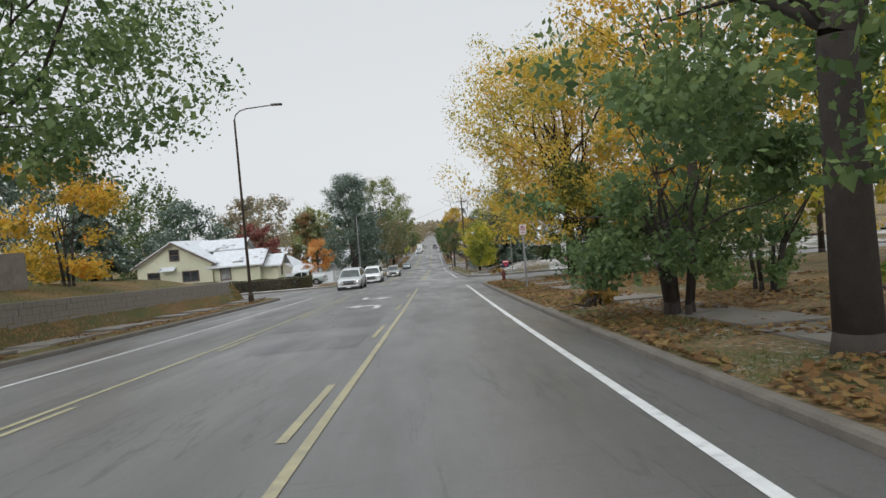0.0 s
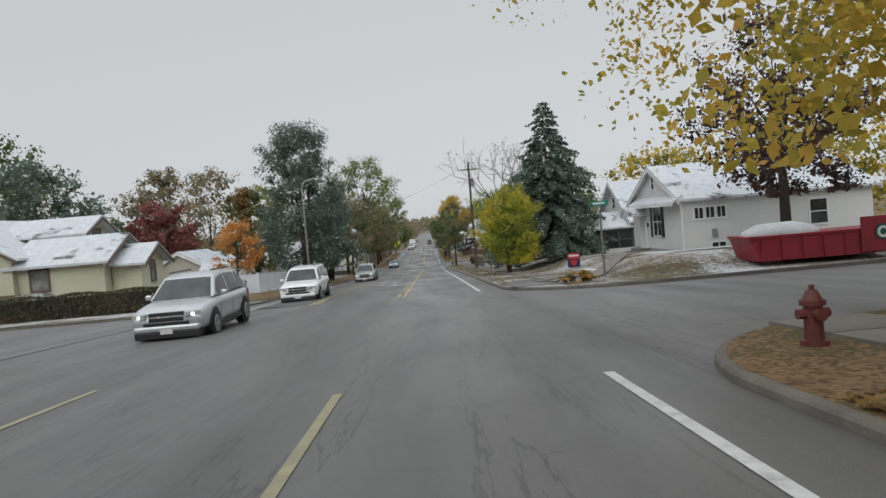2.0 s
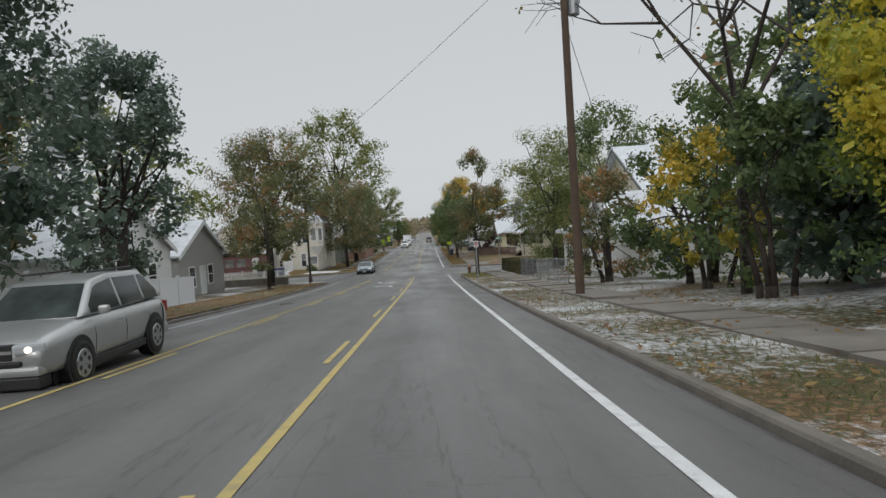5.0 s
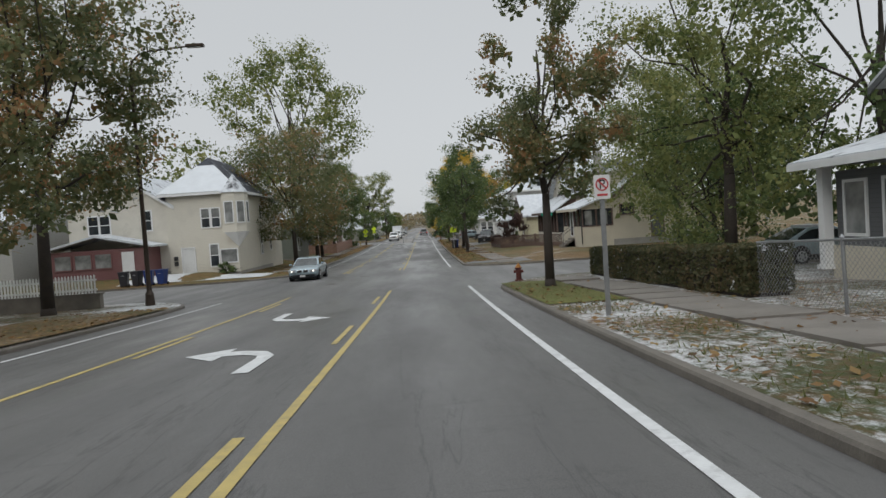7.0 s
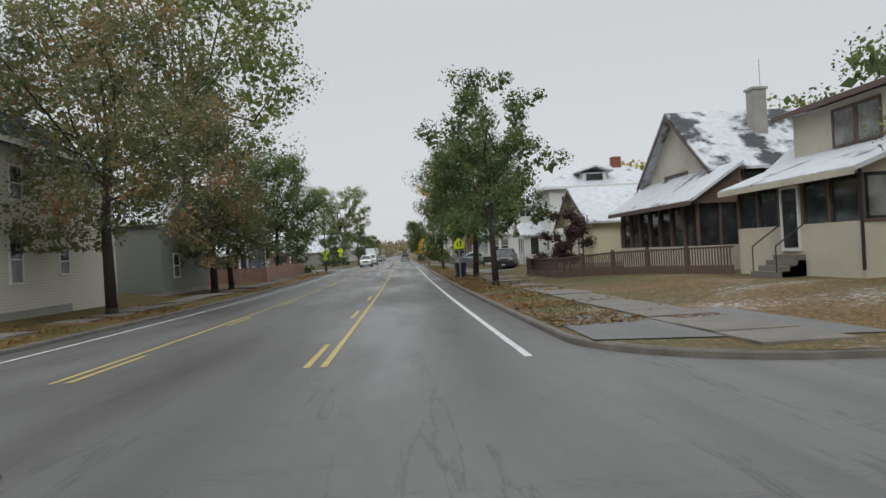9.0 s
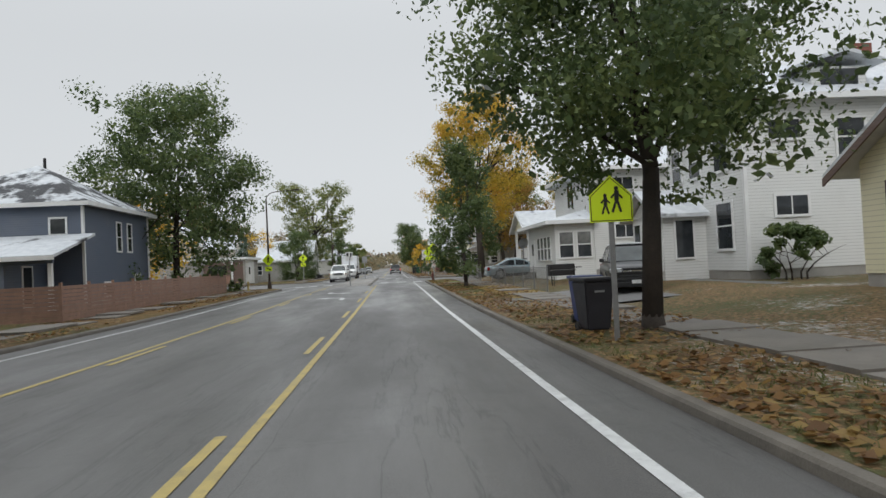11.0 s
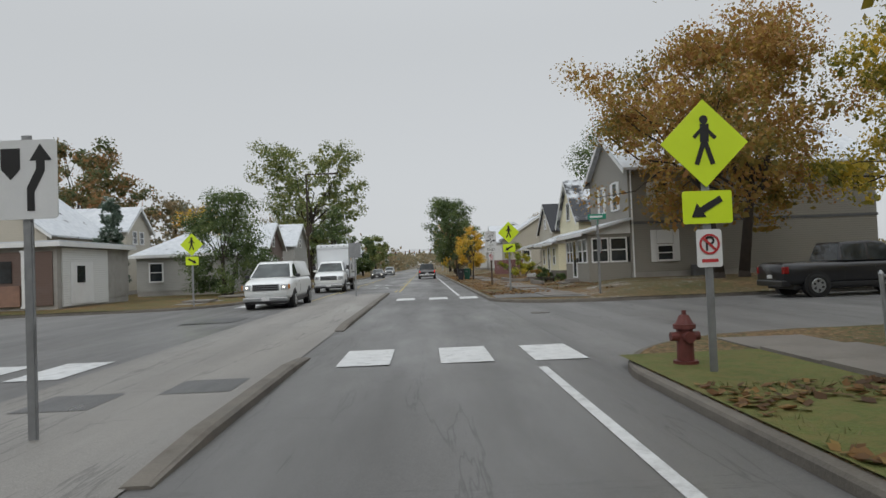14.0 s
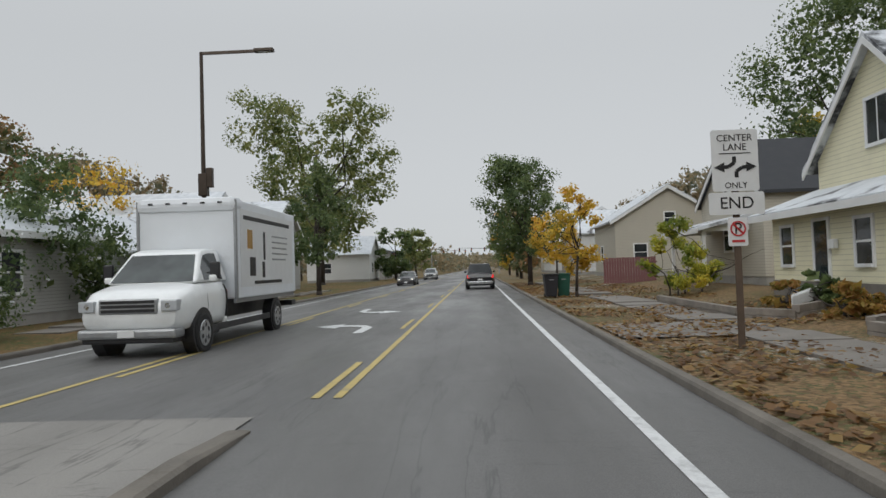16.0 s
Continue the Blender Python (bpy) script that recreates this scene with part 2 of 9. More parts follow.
snow_mat = paint("thin snow", (0.62, 0.65, 0.68), 0.85, 0, 0.08, 1.5, 0.6, 14)
sig_yellow = paint("fluorescent yellow-green sign sheet", (0.62, 0.80, 0.02), 0.4, 0, 0.05, 2, 0.0)
sign_white = paint("white sign sheet", (0.66, 0.67, 0.67), 0.4, 0, 0.06, 4, 0.0)
sign_black = paint("black sign print", (0.012, 0.012, 0.013), 0.5, 0, 0.1, 4, 0.0)
sign_red = paint("red sign print", (0.45, 0.03, 0.035), 0.45, 0, 0.1, 4, 0.0)
sign_navy = paint("dark blue sign print", (0.012, 0.016, 0.07), 0.45, 0, 0.1, 4, 0.0)
sign_green = paint("green sign sheet", (0.01, 0.22, 0.14), 0.4, 0, 0.1, 4, 0.0)
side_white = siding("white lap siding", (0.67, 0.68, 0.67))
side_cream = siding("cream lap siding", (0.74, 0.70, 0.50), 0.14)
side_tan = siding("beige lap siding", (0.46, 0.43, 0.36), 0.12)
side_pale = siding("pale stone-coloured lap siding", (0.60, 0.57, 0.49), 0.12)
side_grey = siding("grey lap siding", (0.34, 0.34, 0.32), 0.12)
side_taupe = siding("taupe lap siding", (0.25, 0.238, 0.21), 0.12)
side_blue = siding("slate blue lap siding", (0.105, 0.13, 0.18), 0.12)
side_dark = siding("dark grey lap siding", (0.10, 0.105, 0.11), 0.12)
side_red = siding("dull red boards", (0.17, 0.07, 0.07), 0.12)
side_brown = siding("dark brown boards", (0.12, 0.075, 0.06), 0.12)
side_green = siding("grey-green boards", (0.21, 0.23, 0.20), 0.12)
stucco = paint("cream stucco", (0.56, 0.52, 0.42), 0.9, 0, 0.1, 0.8, 0.5, 40, (0.35, 0.32, 0.27))
stucco_pale = paint("pale stucco", (0.60, 0.57, 0.50), 0.9, 0, 0.1, 0.8, 0.5, 40, (0.33, 0.30, 0.26))
pale_yellow = paint("pale yellow-green stucco", (0.56, 0.56, 0.42), 0.85, 0, 0.08, 0.8, 0.4, 40, (0.38, 0.37, 0.3))
block_wall = paint("grey concrete block", (0.33, 0.32, 0.30), 0.85, 0, 0.18, 1.2, 0.4, 30, (0.2, 0.19, 0.17))
roof_snow = snow_roof("snow-covered shingles", (0.09, 0.09, 0.095), 0.62)
roof_part = snow_roof("half-snowed shingles", (0.075, 0.078, 0.085), 0.50)
roof_plain = paint("dark slate shingles", (0.035, 0.037, 0.042), 0.9, 0, 0.25, 2.0, 0.5, 20)
roof_dark = snow_roof("dark shingles with snow in streaks", (0.055, 0.06, 0.075), 0.36, 0.8)
brick_red = paint("red brick", (0.20, 0.075, 0.055), 0.85, 0, 0.3, 5, 0.5, 30)
tyre_mat = paint("tyre rubber", (0.016, 0.016, 0.016), 0.8, 0, 0.2, 8, 0.2)
rim_mat = paint("alloy rim", (0.45, 0.46, 0.47), 0.3, 0.9, 0.1, 10, 0.0)
chrome = paint("dull chrome", (0.55, 0.56, 0.57), 0.25, 1.0, 0.08, 10, 0.0)
bin_black = paint("black bin plastic", (0.02, 0.02, 0.026), 0.5, 0, 0.2, 4, 0.1)
bin_blue = paint("blue bin plastic", (0.012, 0.035, 0.16), 0.5, 0, 0.2, 4, 0.1)
bin_green = paint("green bin plastic", (0.01, 0.075, 0.05), 0.5, 0, 0.2, 4, 0.1)
red_steel = paint("red painted steel", (0.27, 0.018, 0.03), 0.5, 0, 0.2, 1.5, 0.15, 30, (0.12, 0.03, 0.03))
tarp = paint("grey-white tarpaulin", (0.5, 0.52, 0.53), 0.6, 0, 0.2, 2, 0.4, 12)
hyd_red = paint("dark red hydrant paint", (0.12, 0.03, 0.025), 0.55, 0, 0.3, 8, 0.2)
hyd_orange = paint("faded orange hydrant paint", (0.45, 0.20, 0.05), 0.6, 0, 0.25, 8, 0.2)


def car_paint(name, c, metal=0.3):
    m, nt, b = node_mat(name, 0.32, metal)
    b.inputs["Coat Weight"].default_value = 0.6
    b.inputs["Coat Roughness"].default_value = 0.12
    col = mixc(nt, ramp(nt, nz(nt, 2.2, 6, 0.65), [(0.45, (0, 0, 0)), (0.8, (0.4, 0.4, 0.4))]), c, tuple(v * 0.6 + 0.02 for v in c))
    nt.links.new(col, b.inputs["Base Color"])
    return m


car_silver = car_paint("silver car paint", (0.52, 0.55, 0.57), 0.45)
car_white = car_paint("white car paint", (0.80, 0.82, 0.82), 0.0)
car_black = car_paint("black car paint", (0.012, 0.012, 0.015), 0.2)
car_grey = car_paint("light grey car paint", (0.40, 0.41, 0.41), 0.5)
car_steel = car_paint("steel blue car paint", (0.30, 0.38, 0.42), 0.4)
car_green = car_paint("pale grey-green car paint", (0.36, 0.42, 0.41), 0.2)
car_maroon = car_paint("maroon car paint", (0.13, 0.02, 0.025), 0.2)


def glass_mat(name, c, rough=0.06):
    m, nt, b = node_mat(name, rough, 0.0, 0.55)
    col = ramp(nt, nz(nt, 1.1, 3), [(0.35, tuple(v * 0.5 for v in c)), (0.7, tuple(v * 1.6 for v in c))])
    nt.links.new(col, b.inputs["Base Color"])
    return m


glass_dark = glass_mat("dark window glass", (0.03, 0.034, 0.038))
glass_blind = glass_mat("window glass before pale blinds", (0.20, 0.205, 0.20))
# base paler than glass_car: reflected sky is put into the windscreen's colour
glass_screen = glass_mat("sky-lit windscreen glass", (0.05, 0.06, 0.06))
glass_car = glass_mat("tinted car glass", (0.025, 0.03, 0.033))


def lamp_mat(name, c, strength):
    m, nt, b = node_mat(name, 0.2)
    b.inputs["Base Color"].default_value = (*c, 1)
    b.inputs["Emission Color"].default_value = (*c, 1)
    b.inputs["Emission Strength"].default_value = strength
    return m


head_on = lamp_mat("lit headlight", (1.0, 0.93, 0.8), 1.6)
head_off = lamp_mat("clear headlight glass", (0.42, 0.44, 0.46), 0.0)
tail_on = lamp_mat("lit red tail light", (0.8, 0.03, 0.03), 0.7)
tail_off = lamp_mat("red tail light glass", (0.25, 0.01, 0.01), 0.0)
amber = lamp_mat("amber indicator glass", (0.6, 0.22, 0.02), 0.0)

leaf_dark = leaf_mat("dark green needles", [(0.08, 0.12, 0.09), (0.135, 0.185, 0.14), (0.20, 0.26, 0.20)], 0.46)
leaf_green = leaf_mat("deep green leaves", [(0.065, 0.10, 0.042), (0.115, 0.165, 0.065), (0.20, 0.25, 0.09)], 0.38)
leaf_plain = leaf_mat("wet green leaves", [(0.075, 0.125, 0.05), (0.14, 0.215, 0.08), (0.23, 0.30, 0.11)])
leaf_light = leaf_mat("fading green leaves", [(0.107, 0.152, 0.053), (0.197, 0.232, 0.081), (0.304, 0.304, 0.107)], 0.33)
leaf_yellow = leaf_mat("yellow leaves", [(0.248, 0.232, 0.046), (0.620, 0.388, 0.046), (0.700, 0.512, 0.078), (0.651, 0.310, 0.046)], 0.0, 0.4)
leaf_gold = leaf_mat("dull golden leaves", [(0.17, 0.17, 0.04), (0.46, 0.35, 0.05), (0.64, 0.45, 0.065), (0.56, 0.29, 0.05)], 0.0, 0.55)
leaf_olive = leaf_mat("olive leaves turning yellow", [(0.125, 0.152, 0.036), (0.285, 0.267, 0.053), (0.535, 0.411, 0.062), (0.713, 0.482, 0.071)], 0.0, 0.55)
leaf_maple = leaf_mat("maple leaves turning gold", [(0.24, 0.26, 0.06), (0.50, 0.42, 0.08), (0.72, 0.53, 0.10), (0.74, 0.44, 0.10)], 0.0, 0.6)
leaf_lime = leaf_mat("yellow-green leaves", [(0.12, 0.17, 0.03), (0.28, 0.32, 0.05), (0.50, 0.46, 0.06), (0.64, 0.50, 0.06)], 0.0, 0.65)
leaf_brown = leaf_mat("green leaves turning brown", [(0.08, 0.11, 0.05), (0.15, 0.17, 0.075), (0.29, 0.20, 0.09), (0.42, 0.22, 0.10)], 0.37, 0.6)
leaf_turning = leaf_mat("dark green leaves with rust tips", [(0.085, 0.11, 0.05), (0.14, 0.165, 0.075), (0.21, 0.20, 0.09), (0.40, 0.21, 0.10)], 0.42, 0.6)
leaf_orange = leaf_mat("orange leaves", [(0.46, 0.20, 0.06), (0.66, 0.31, 0.09), (0.70, 0.42, 0.15)], 0.0, 0.3)
leaf_rust = leaf_mat("rust and gold leaves", [(0.17, 0.16, 0.05), (0.36, 0.26, 0.06), (0.38, 0.19, 0.07), (0.50, 0.36, 0.08)], 0.0, 0.55)
leaf_copper = leaf_mat("dark copper leaves", [(0.05, 0.035, 0.032), (0.095, 0.055, 0.048), (0.15, 0.085, 0.065)], 0.0, 0.5)
leaf_red = leaf_mat("dark red leaves", [(0.15, 0.06, 0.055), (0.29, 0.095, 0.085), (0.36, 0.17, 0.12)], 0.0, 0.4)
leaf_hedge = leaf_mat("dark hedge leaves", [(0.06, 0.066, 0.034), (0.11, 0.115, 0.055), (0.20, 0.15, 0.08)], 0.38, 0.5)
leaf_far = leaf_mat("distant mixed leaves", [(0.139, 0.155, 0.109), (0.217, 0.202, 0.124), (0.341, 0.248, 0.139), (0.202, 0.217, 0.155)], 0.36, 0.7)

# ---- builders ----
ROAD_Y = (-90, -60, 0, 17.6, 35.3, 52.9, 70.7, 83, 120, 132, 140.6, 149, 152.6, 170, 188, 200, 216, 233, 250, 273, 5000)
ROAD_Z = (5.2, 3.5, 0, -1.04, -1.95, -2.83, -3.76, -4.40, -6.38, -6.96, -7.34, -7.64, -7.74, -8.10, -8.30, -8.35, -8.40, -8.31, -8.28, -8.26, -8.26)


def road_z(y):
    """Height of the carriageway, with its kinks rounded off."""
    return float(np.mean(np.interp([y - 5, y - 2.5, y, y + 2.5, y + 5], ROAD_Y, ROAD_Z)))


def ease(v):
    v = min(1.0, max(0.0, v))
    return v * v * (3 - 2 * v)


def clear_of_streets(x, y):
    """0 at a side street's kerb, 1 some metres back from it."""
    spans = SIDE["R" if x > 0 else "L"]
    return min(ease((max(a - y, y - b) - 0.3) / 3.5) for a, b in spans)


SIDE = {"R": [(45.5, 58.5), (152.0, 166.0), (253.5, 265.5)], "L": [(47.5, 65.5), (152.5, 167.5), (251.0, 271.0)]}


def rise(x, y):
    """How far the yards stand above the road beside them."""
    up = 0.0
    if x < 0:
        if y < 46:
            up += 0.9 * ease((-15.2 - x) / 6.0) + (1.25 if x < -14.2 else 0.0)
        up += 1.5 * ease((-19.6 - x) / 5.0) * ease((y - 71.5) / 4) * ease((100 - y) / 12)
        up += 0.45 * ease((-13.5 - x) / 4.0) * ease((y - 168) / 6) * ease((212 - y) / 8)
    else:
        up += 0.75 * ease((x - 7.0) / 4.0) * ease((y - 58) / 6) * ease((112 - y) / 20)
        up += 0.35 * ease((x - 7.0) / 4.0) * ease((y - 165) / 5)
    return 0.12 + up * (1.0 if x < 0 and y < 46 else clear_of_streets(x, y))


def yard(x, y):
    return road_z(y) + rise(x, y)


def mesh_of(bm, name, mat, smooth=False):
    me = bpy.data.meshes.new(name)
    bm.normal_update()
    bm.to_mesh(me)
    bm.free()
    me.materials.append(mat)
    if smooth:
        me.polygons.foreach_set("use_smooth", [True] * len(me.polygons))
    return me


def part(name, bm, mat, parent=None, label="", smooth=False):
    """Links a bmesh as one mesh object under a thing or a part."""
    ob = new(name, mesh_of(bm, name, mat, smooth))
    ob.parent = parent
    return tagged(ob, label)


def shared(name, me, parent, m=None, label=""):
    """A further object on the same mesh."""
    ob = new(name, me)
    ob.parent = parent
    if m is not None:
        ob.matrix_basis = m
    return tagged(ob, label)


def thing(name, label, category, x=0.0, y=0.0, z=None, rz=0.0, group="", kind=""):
    """An empty at the base of a thing."""
    ob = new(name)
    ob.empty_display_size = 0.2
    ob.matrix_basis = pose(x, y, yard(x, y) if z is None else z, 0, 0, rz)
    return tagged(ob, label, category, group, kind)


def box(bm, x0, x1, y0, y1, z0, z1, bevel=0.0):
    r = bmesh.ops.create_cube(bm, size=1.0, matrix=Matrix.Translation(((x0 + x1) / 2, (y0 + y1) / 2, (z0 + z1) / 2)) @ Matrix.Diagonal((x1 - x0, y1 - y0, z1 - z0, 1)))
    if bevel:
        edges = list({e for v in r["verts"] for e in v.link_edges})
        bmesh.ops.bevel(bm, geom=edges, offset=bevel, segments=2, profile=0.6, affect="EDGES")
    return bm


def boxm(*a, **k):
    return box(bmesh.new(), *a, **k)


def rod(bm, a, b, r0, r1=None, n=8, cap=True):
    """A tapered round bar from a to b."""
    a, b = Vector(a), Vector(b)
    d = b - a
    m = Matrix.Translation((a + b) / 2) @ d.to_track_quat("Z", "Y").to_matrix().to_4x4()
    bmesh.ops.create_cone(bm, cap_ends=cap, segments=n, radius1=r0, radius2=r0 if r1 is None else r1, depth=d.length, matrix=m)
    return bm


def rodm(*a, **k):
    return rod(bmesh.new(), *a, **k)


def slab(bm, pts, axis, d0, d1):
    """An outline drawn in the two other axes, pushed along axis from d0 to d1."""
    def at(p, d):
        return {"x": (d, p[0], p[1]), "y": (p[0], d, p[1]), "z": (p[0], p[1], d)}[axis]
    lo = [bm.verts.new(at(p, d0)) for p in pts]
    hi = [bm.verts.new(at(p, d1)) for p in pts]
    n = len(pts)
    bm.faces.new(lo)
    bm.faces.new(hi[::-1])
    for i in range(n):
        bm.faces.new((lo[i], hi[i], hi[(i + 1) % n], lo[(i + 1) % n]))
    bmesh.ops.recalc_face_normals(bm, faces=bm.faces)
    return bm


def slabm(*a):
    return slab(bmesh.new(), *a)


def sheet(name, verts, faces, mat, parent=None, smooth=True):
    me = bpy.data.meshes.new(name)
    me.from_pydata(verts, [], faces)
    me.materials.append(mat)
    if smooth:
        me.polygons.foreach_set("use_smooth", [True] * len(me.polygons))
    ob = new(name, me)
    ob.parent = parent
    return ob


def grid_faces(rows, cols):
    return [(r * cols + c, r * cols + c + 1, (r + 1) * cols + c + 1, (r + 1) * cols + c) for r in range(rows - 1) for c in range(cols - 1)]


def strip(name, x0, x1, y0, y1, lift, mat, step=3.0, parent=None):
    """A band that follows the road's fall."""
    n = max(2, int(math.ceil((y1 - y0) / step)) + 1)
    ys = [y0 + (y1 - y0) * i / (n - 1) for i in range(n)]
    v = [(x, y, road_z(y) + lift) for y in ys for x in (x0, x1)]
    return sheet(name, v, grid_faces(n, 2), mat, parent)


# ---- ground, roads and kerbs ----
KR, KL_FAR, KL_NEAR = 2.75, -9.15, -10.9
far = [(-3500, -1500, -700, -300, -120, -60, -20, 0, 20, 60, 120, 300, 700, 1500, 3500), (-300, -100, -60, -20, 0, 20, 40, 60, 80, 100, 120, 140, 160, 180, 200, 230, 273, 350, 500, 800, 1400, 2500, 4500)]
sheet("ground", [(x, y, road_z(y) - 0.5 + (max(0, y - 700) * 0.004)) for y in far[1] for x in far[0]], grid_faces(len(far[1]), len(far[0])), far_ground)
tagged(bpy.data.objects["ground"], "damp open ground that runs out to the horizon", "ground", kind="structure")

ys_road = [-60 + 3 * i for i in range(150)] + [400 + 25 * i for i in range(25)]
xs_road = (KL_NEAR, KL_FAR, -6, -3, 0, KR)
tagged(sheet("road", [(x, y, road_z(y) + 0.05 * (1 - ((x + 3.2) / 6.2) ** 2)) for y in ys_road for x in xs_road], grid_faces(len(ys_road), 6), asphalt),
       "worn wet grey asphalt carriageway with patches and seams", "road", kind="structure")
for side, spans in SIDE.items():
    for y0, y1 in spans:
        xs = [KR, 6, 12, 30, 90] if side == "R" else [-90, -30, -16, -12, KL_FAR if y0 > 50 else KL_NEAR]
        ys = [y0 - 9 + (y1 - y0 + 18) * i / 12 for i in range(13)]
        tagged(sheet("side_road", [(x, y, road_z(y) - 0.012) for y in ys for x in xs], grid_faces(13, 5), asphalt_old),
               "worn grey asphalt side street, wet in places", "road", kind="structure")


def kerb_x(side, y, y0, y1, r):
    """The kerb line of a block, rounded at its two corners."""
    base = KR if side == "R" else (KL_NEAR if y1 < 60 else KL_FAR)
    d = min(y - y0, y1 - y)
    off = 0.0 if d >= r else r - math.sqrt(max(0.0, r * r - (r - d) ** 2))
    return base + off if side == "R" else base - off


def block(side, y0, y1, r, mat, label):
    """One block of yards with its kerb."""
    ys, y = [], y0
    while y < y1:
        ys.append(y)
        d = min(y - y0, y1 - y)
        y += 0.35 if d < r else (1.5 if y < 320 else 15)
    ys.append(y1)
    offs = [0.0, 0.4, 0.9, 1.5, 2.2, 2.9, 3.3, 3.34, 3.8, 4.4, 5, 6, 7, 8, 10, 12, 15, 20, 30, 50, 90, 200, 500]
    sg = 1 if side == "R" else -1
    v = []
    for y in ys:
        e = kerb_x(side, y, y0, y1, r) + sg * 0.15
        for o in offs:
            x = e + sg * o
            z = yard(x, y) + 0.02 * noise.noise((x * 0.6, y * 0.6, 0)) * (1 if o > 0.3 else 0)
            v.append((x, y, z))
    f = grid_faces(len(ys), len(offs))
    tagged(sheet("lawn", v, f if side == "R" else [q[::-1] for q in f], mat), label, "lawn", kind="structure")
    line = [(kerb_x(side, y, y0, y1, r), y) for y in ys]
    line = [(line[0][0] + sg * 45, y0)] + line + [(line[-1][0] + sg * 45, y1)]
    vv, n = [], len(line)
    for i, (x, y) in enumerate(line):
        a, b = line[max(0, i - 1)], line[min(n - 1, i + 1)]
        t = Vector((b[0] - a[0], b[1] - a[1])).normalized()
        nx, ny = (t.y, -t.x) if side == "R" else (-t.y, t.x)
        zz = road_z(y)
        for o, h in ((0.0, -0.08), (0.012, 0.08), (0.035, 0.112), (0.155, 0.118), (0.155, 0.02)):
            vv.append((x + nx * o, y + ny * o, zz + h))
    f = grid_faces(n, 5)
    tagged(sheet("kerb", vv, f, kerb_mat, smooth=False), "weathered concrete kerb with leaves against it", "kerb", kind="structure")


block("R", -60, 45.5, 4.0, lawn_leafy, "grass verge and yards under brown fallen leaves")
block("R", 58.5, 152.0, 5.0, lawn_snowy, "grass yards with patches of thin snow")
block("R", 166.0, 253.5, 4.0, lawn_leafy, "leaf-strewn grass verge and yards")
block("R", 265.5, 1000, 4.0, lawn_leafy, "leaf-strewn verge and front yards")
block("L", -60, 47.5, 3.0, lawn_green, "bank of long grass and leaves above the street")
block("L", 65.5, 152.5, 5.0, lawn_snowy, "snow-dusted yards behind a leafy verge")
block("L", 167.5, 251.0, 5.0, lawn_green, "grass verge and front yards with some snow")
block("L", 271.0, 1000, 4.0, lawn_green, "grass verge and yards with some snow")


def lift_at(x):
    return 0.05 * (1 - ((x + 3.2) / 6.2) ** 2) + 0.006


def line(name, x, y0, y1, w, mat, label):
    tagged(strip(name, x - w / 2, x + w / 2, y0, y1, lift_at(x), mat), label, "road marking", kind="structure")


def dashes(x, y0, y1, mat, label):
    y = y0
    while y < y1:
        line("lane_dash", x, y, y + 3.0, 0.11, mat, label)
        y += 9.0


for y0, y1 in ((-30, 43), (63, 150), (168, 249), (274, 700)):
    line("edge_line", 1.77, y0, 251.0 if y1 == 249 else y1, 0.13, white_line, "worn white edge line")
    ye = yellow_faint if y0 < 0 else yellow_line
    y1c = 245.5 if y1 == 249 else y1
    line("centre_line", -1.43, y0 if y0 < 270 else 281.0, y1c, 0.11, ye, "worn solid yellow line")
    dashes(-1.70, y0 if y0 < 270 else 281.0, min(y1c - 4, 330), ye, "worn broken yellow line")
    line("centre_line", -5.50, y0, y1, 0.11, ye, "faded solid yellow line")
    dashes(-5.24, y0, min(y1, 330), ye, "faded broken yellow line")
    line("edge_line", -8.25, y0, y1, 0.12, white_line, "faded white edge line")


tagged(strip("verge", KL_FAR - 0.17, -13.4, 71.0, 147.0, 0.165, lawn_leafy), "verge of brown fallen leaves beside the kerb", "verge", kind="structure")
for x0, x1, y0, y1 in ((-4.3, -1.9, 13.5, 16.0), (-4.8, -2.0, 18.5, 21.5), (-4.6, -2.2, 23.0, 24.6), (-8.0, -5.8, 64.0, 67.0), (-7.6, -5.9, 262.0, 264.0)):
    tagged(strip("road_patch", x0, x1, y0, y1, 0.052, asphalt_patch), "darker square patch in the asphalt", "road patch", kind="structure")
for x, y, up in ((-3.6, 163.0, 0.052), (-4.9, 157.5, 0.052), (3.6, 261.5, 0.0), (-6.9, 120.0, 0.052)):
    bm = rodm((x, y, road_z(y) + up - 0.06), (x, y, road_z(y) + up), 0.3, None, 24)
    mh = part("manhole_cover", bm, dark_metal)
    tagged(mh, "dark cast-iron manhole cover in the asphalt", "manhole", kind="structure")


def turn_arrow(x, y, flip):
    """A curved turn arrow painted in the middle lane."""
    pts = [(0.45, -1.3), (0.7, -1.3), (0.7, 0.1), (0.45, 0.6), (0.0, 0.8), (-0.25, 0.8), (-0.25, 1.2), (-0.95, 0.55), (-0.25, -0.1), (-0.25, 0.35), (0.1, 0.35), (0.4, 0.15), (0.45, -0.1)]
    s = -1 if flip else 1
    bm = bmesh.new()
    vs = [bm.verts.new((x + s * (px + 0.1), y + s * py * 1.15, 0)) for px, py in pts]
    for v in vs:
        v.co.z = road_z(v.co.y) + lift_at(v.co.x) + 0.004
    bm.faces.new(vs)
    bmesh.ops.triangulate(bm, faces=bm.faces[:])
    bmesh.ops.recalc_face_normals(bm, faces=bm.faces)
    if bm.faces[:][0].normal.z < 0:
        bmesh.ops.reverse_faces(bm, faces=bm.faces[:])
    tagged(part("turn_arrow", bm, white_line), "worn white turn arrow painted on the asphalt", "road marking", "turn arrows", "structure")


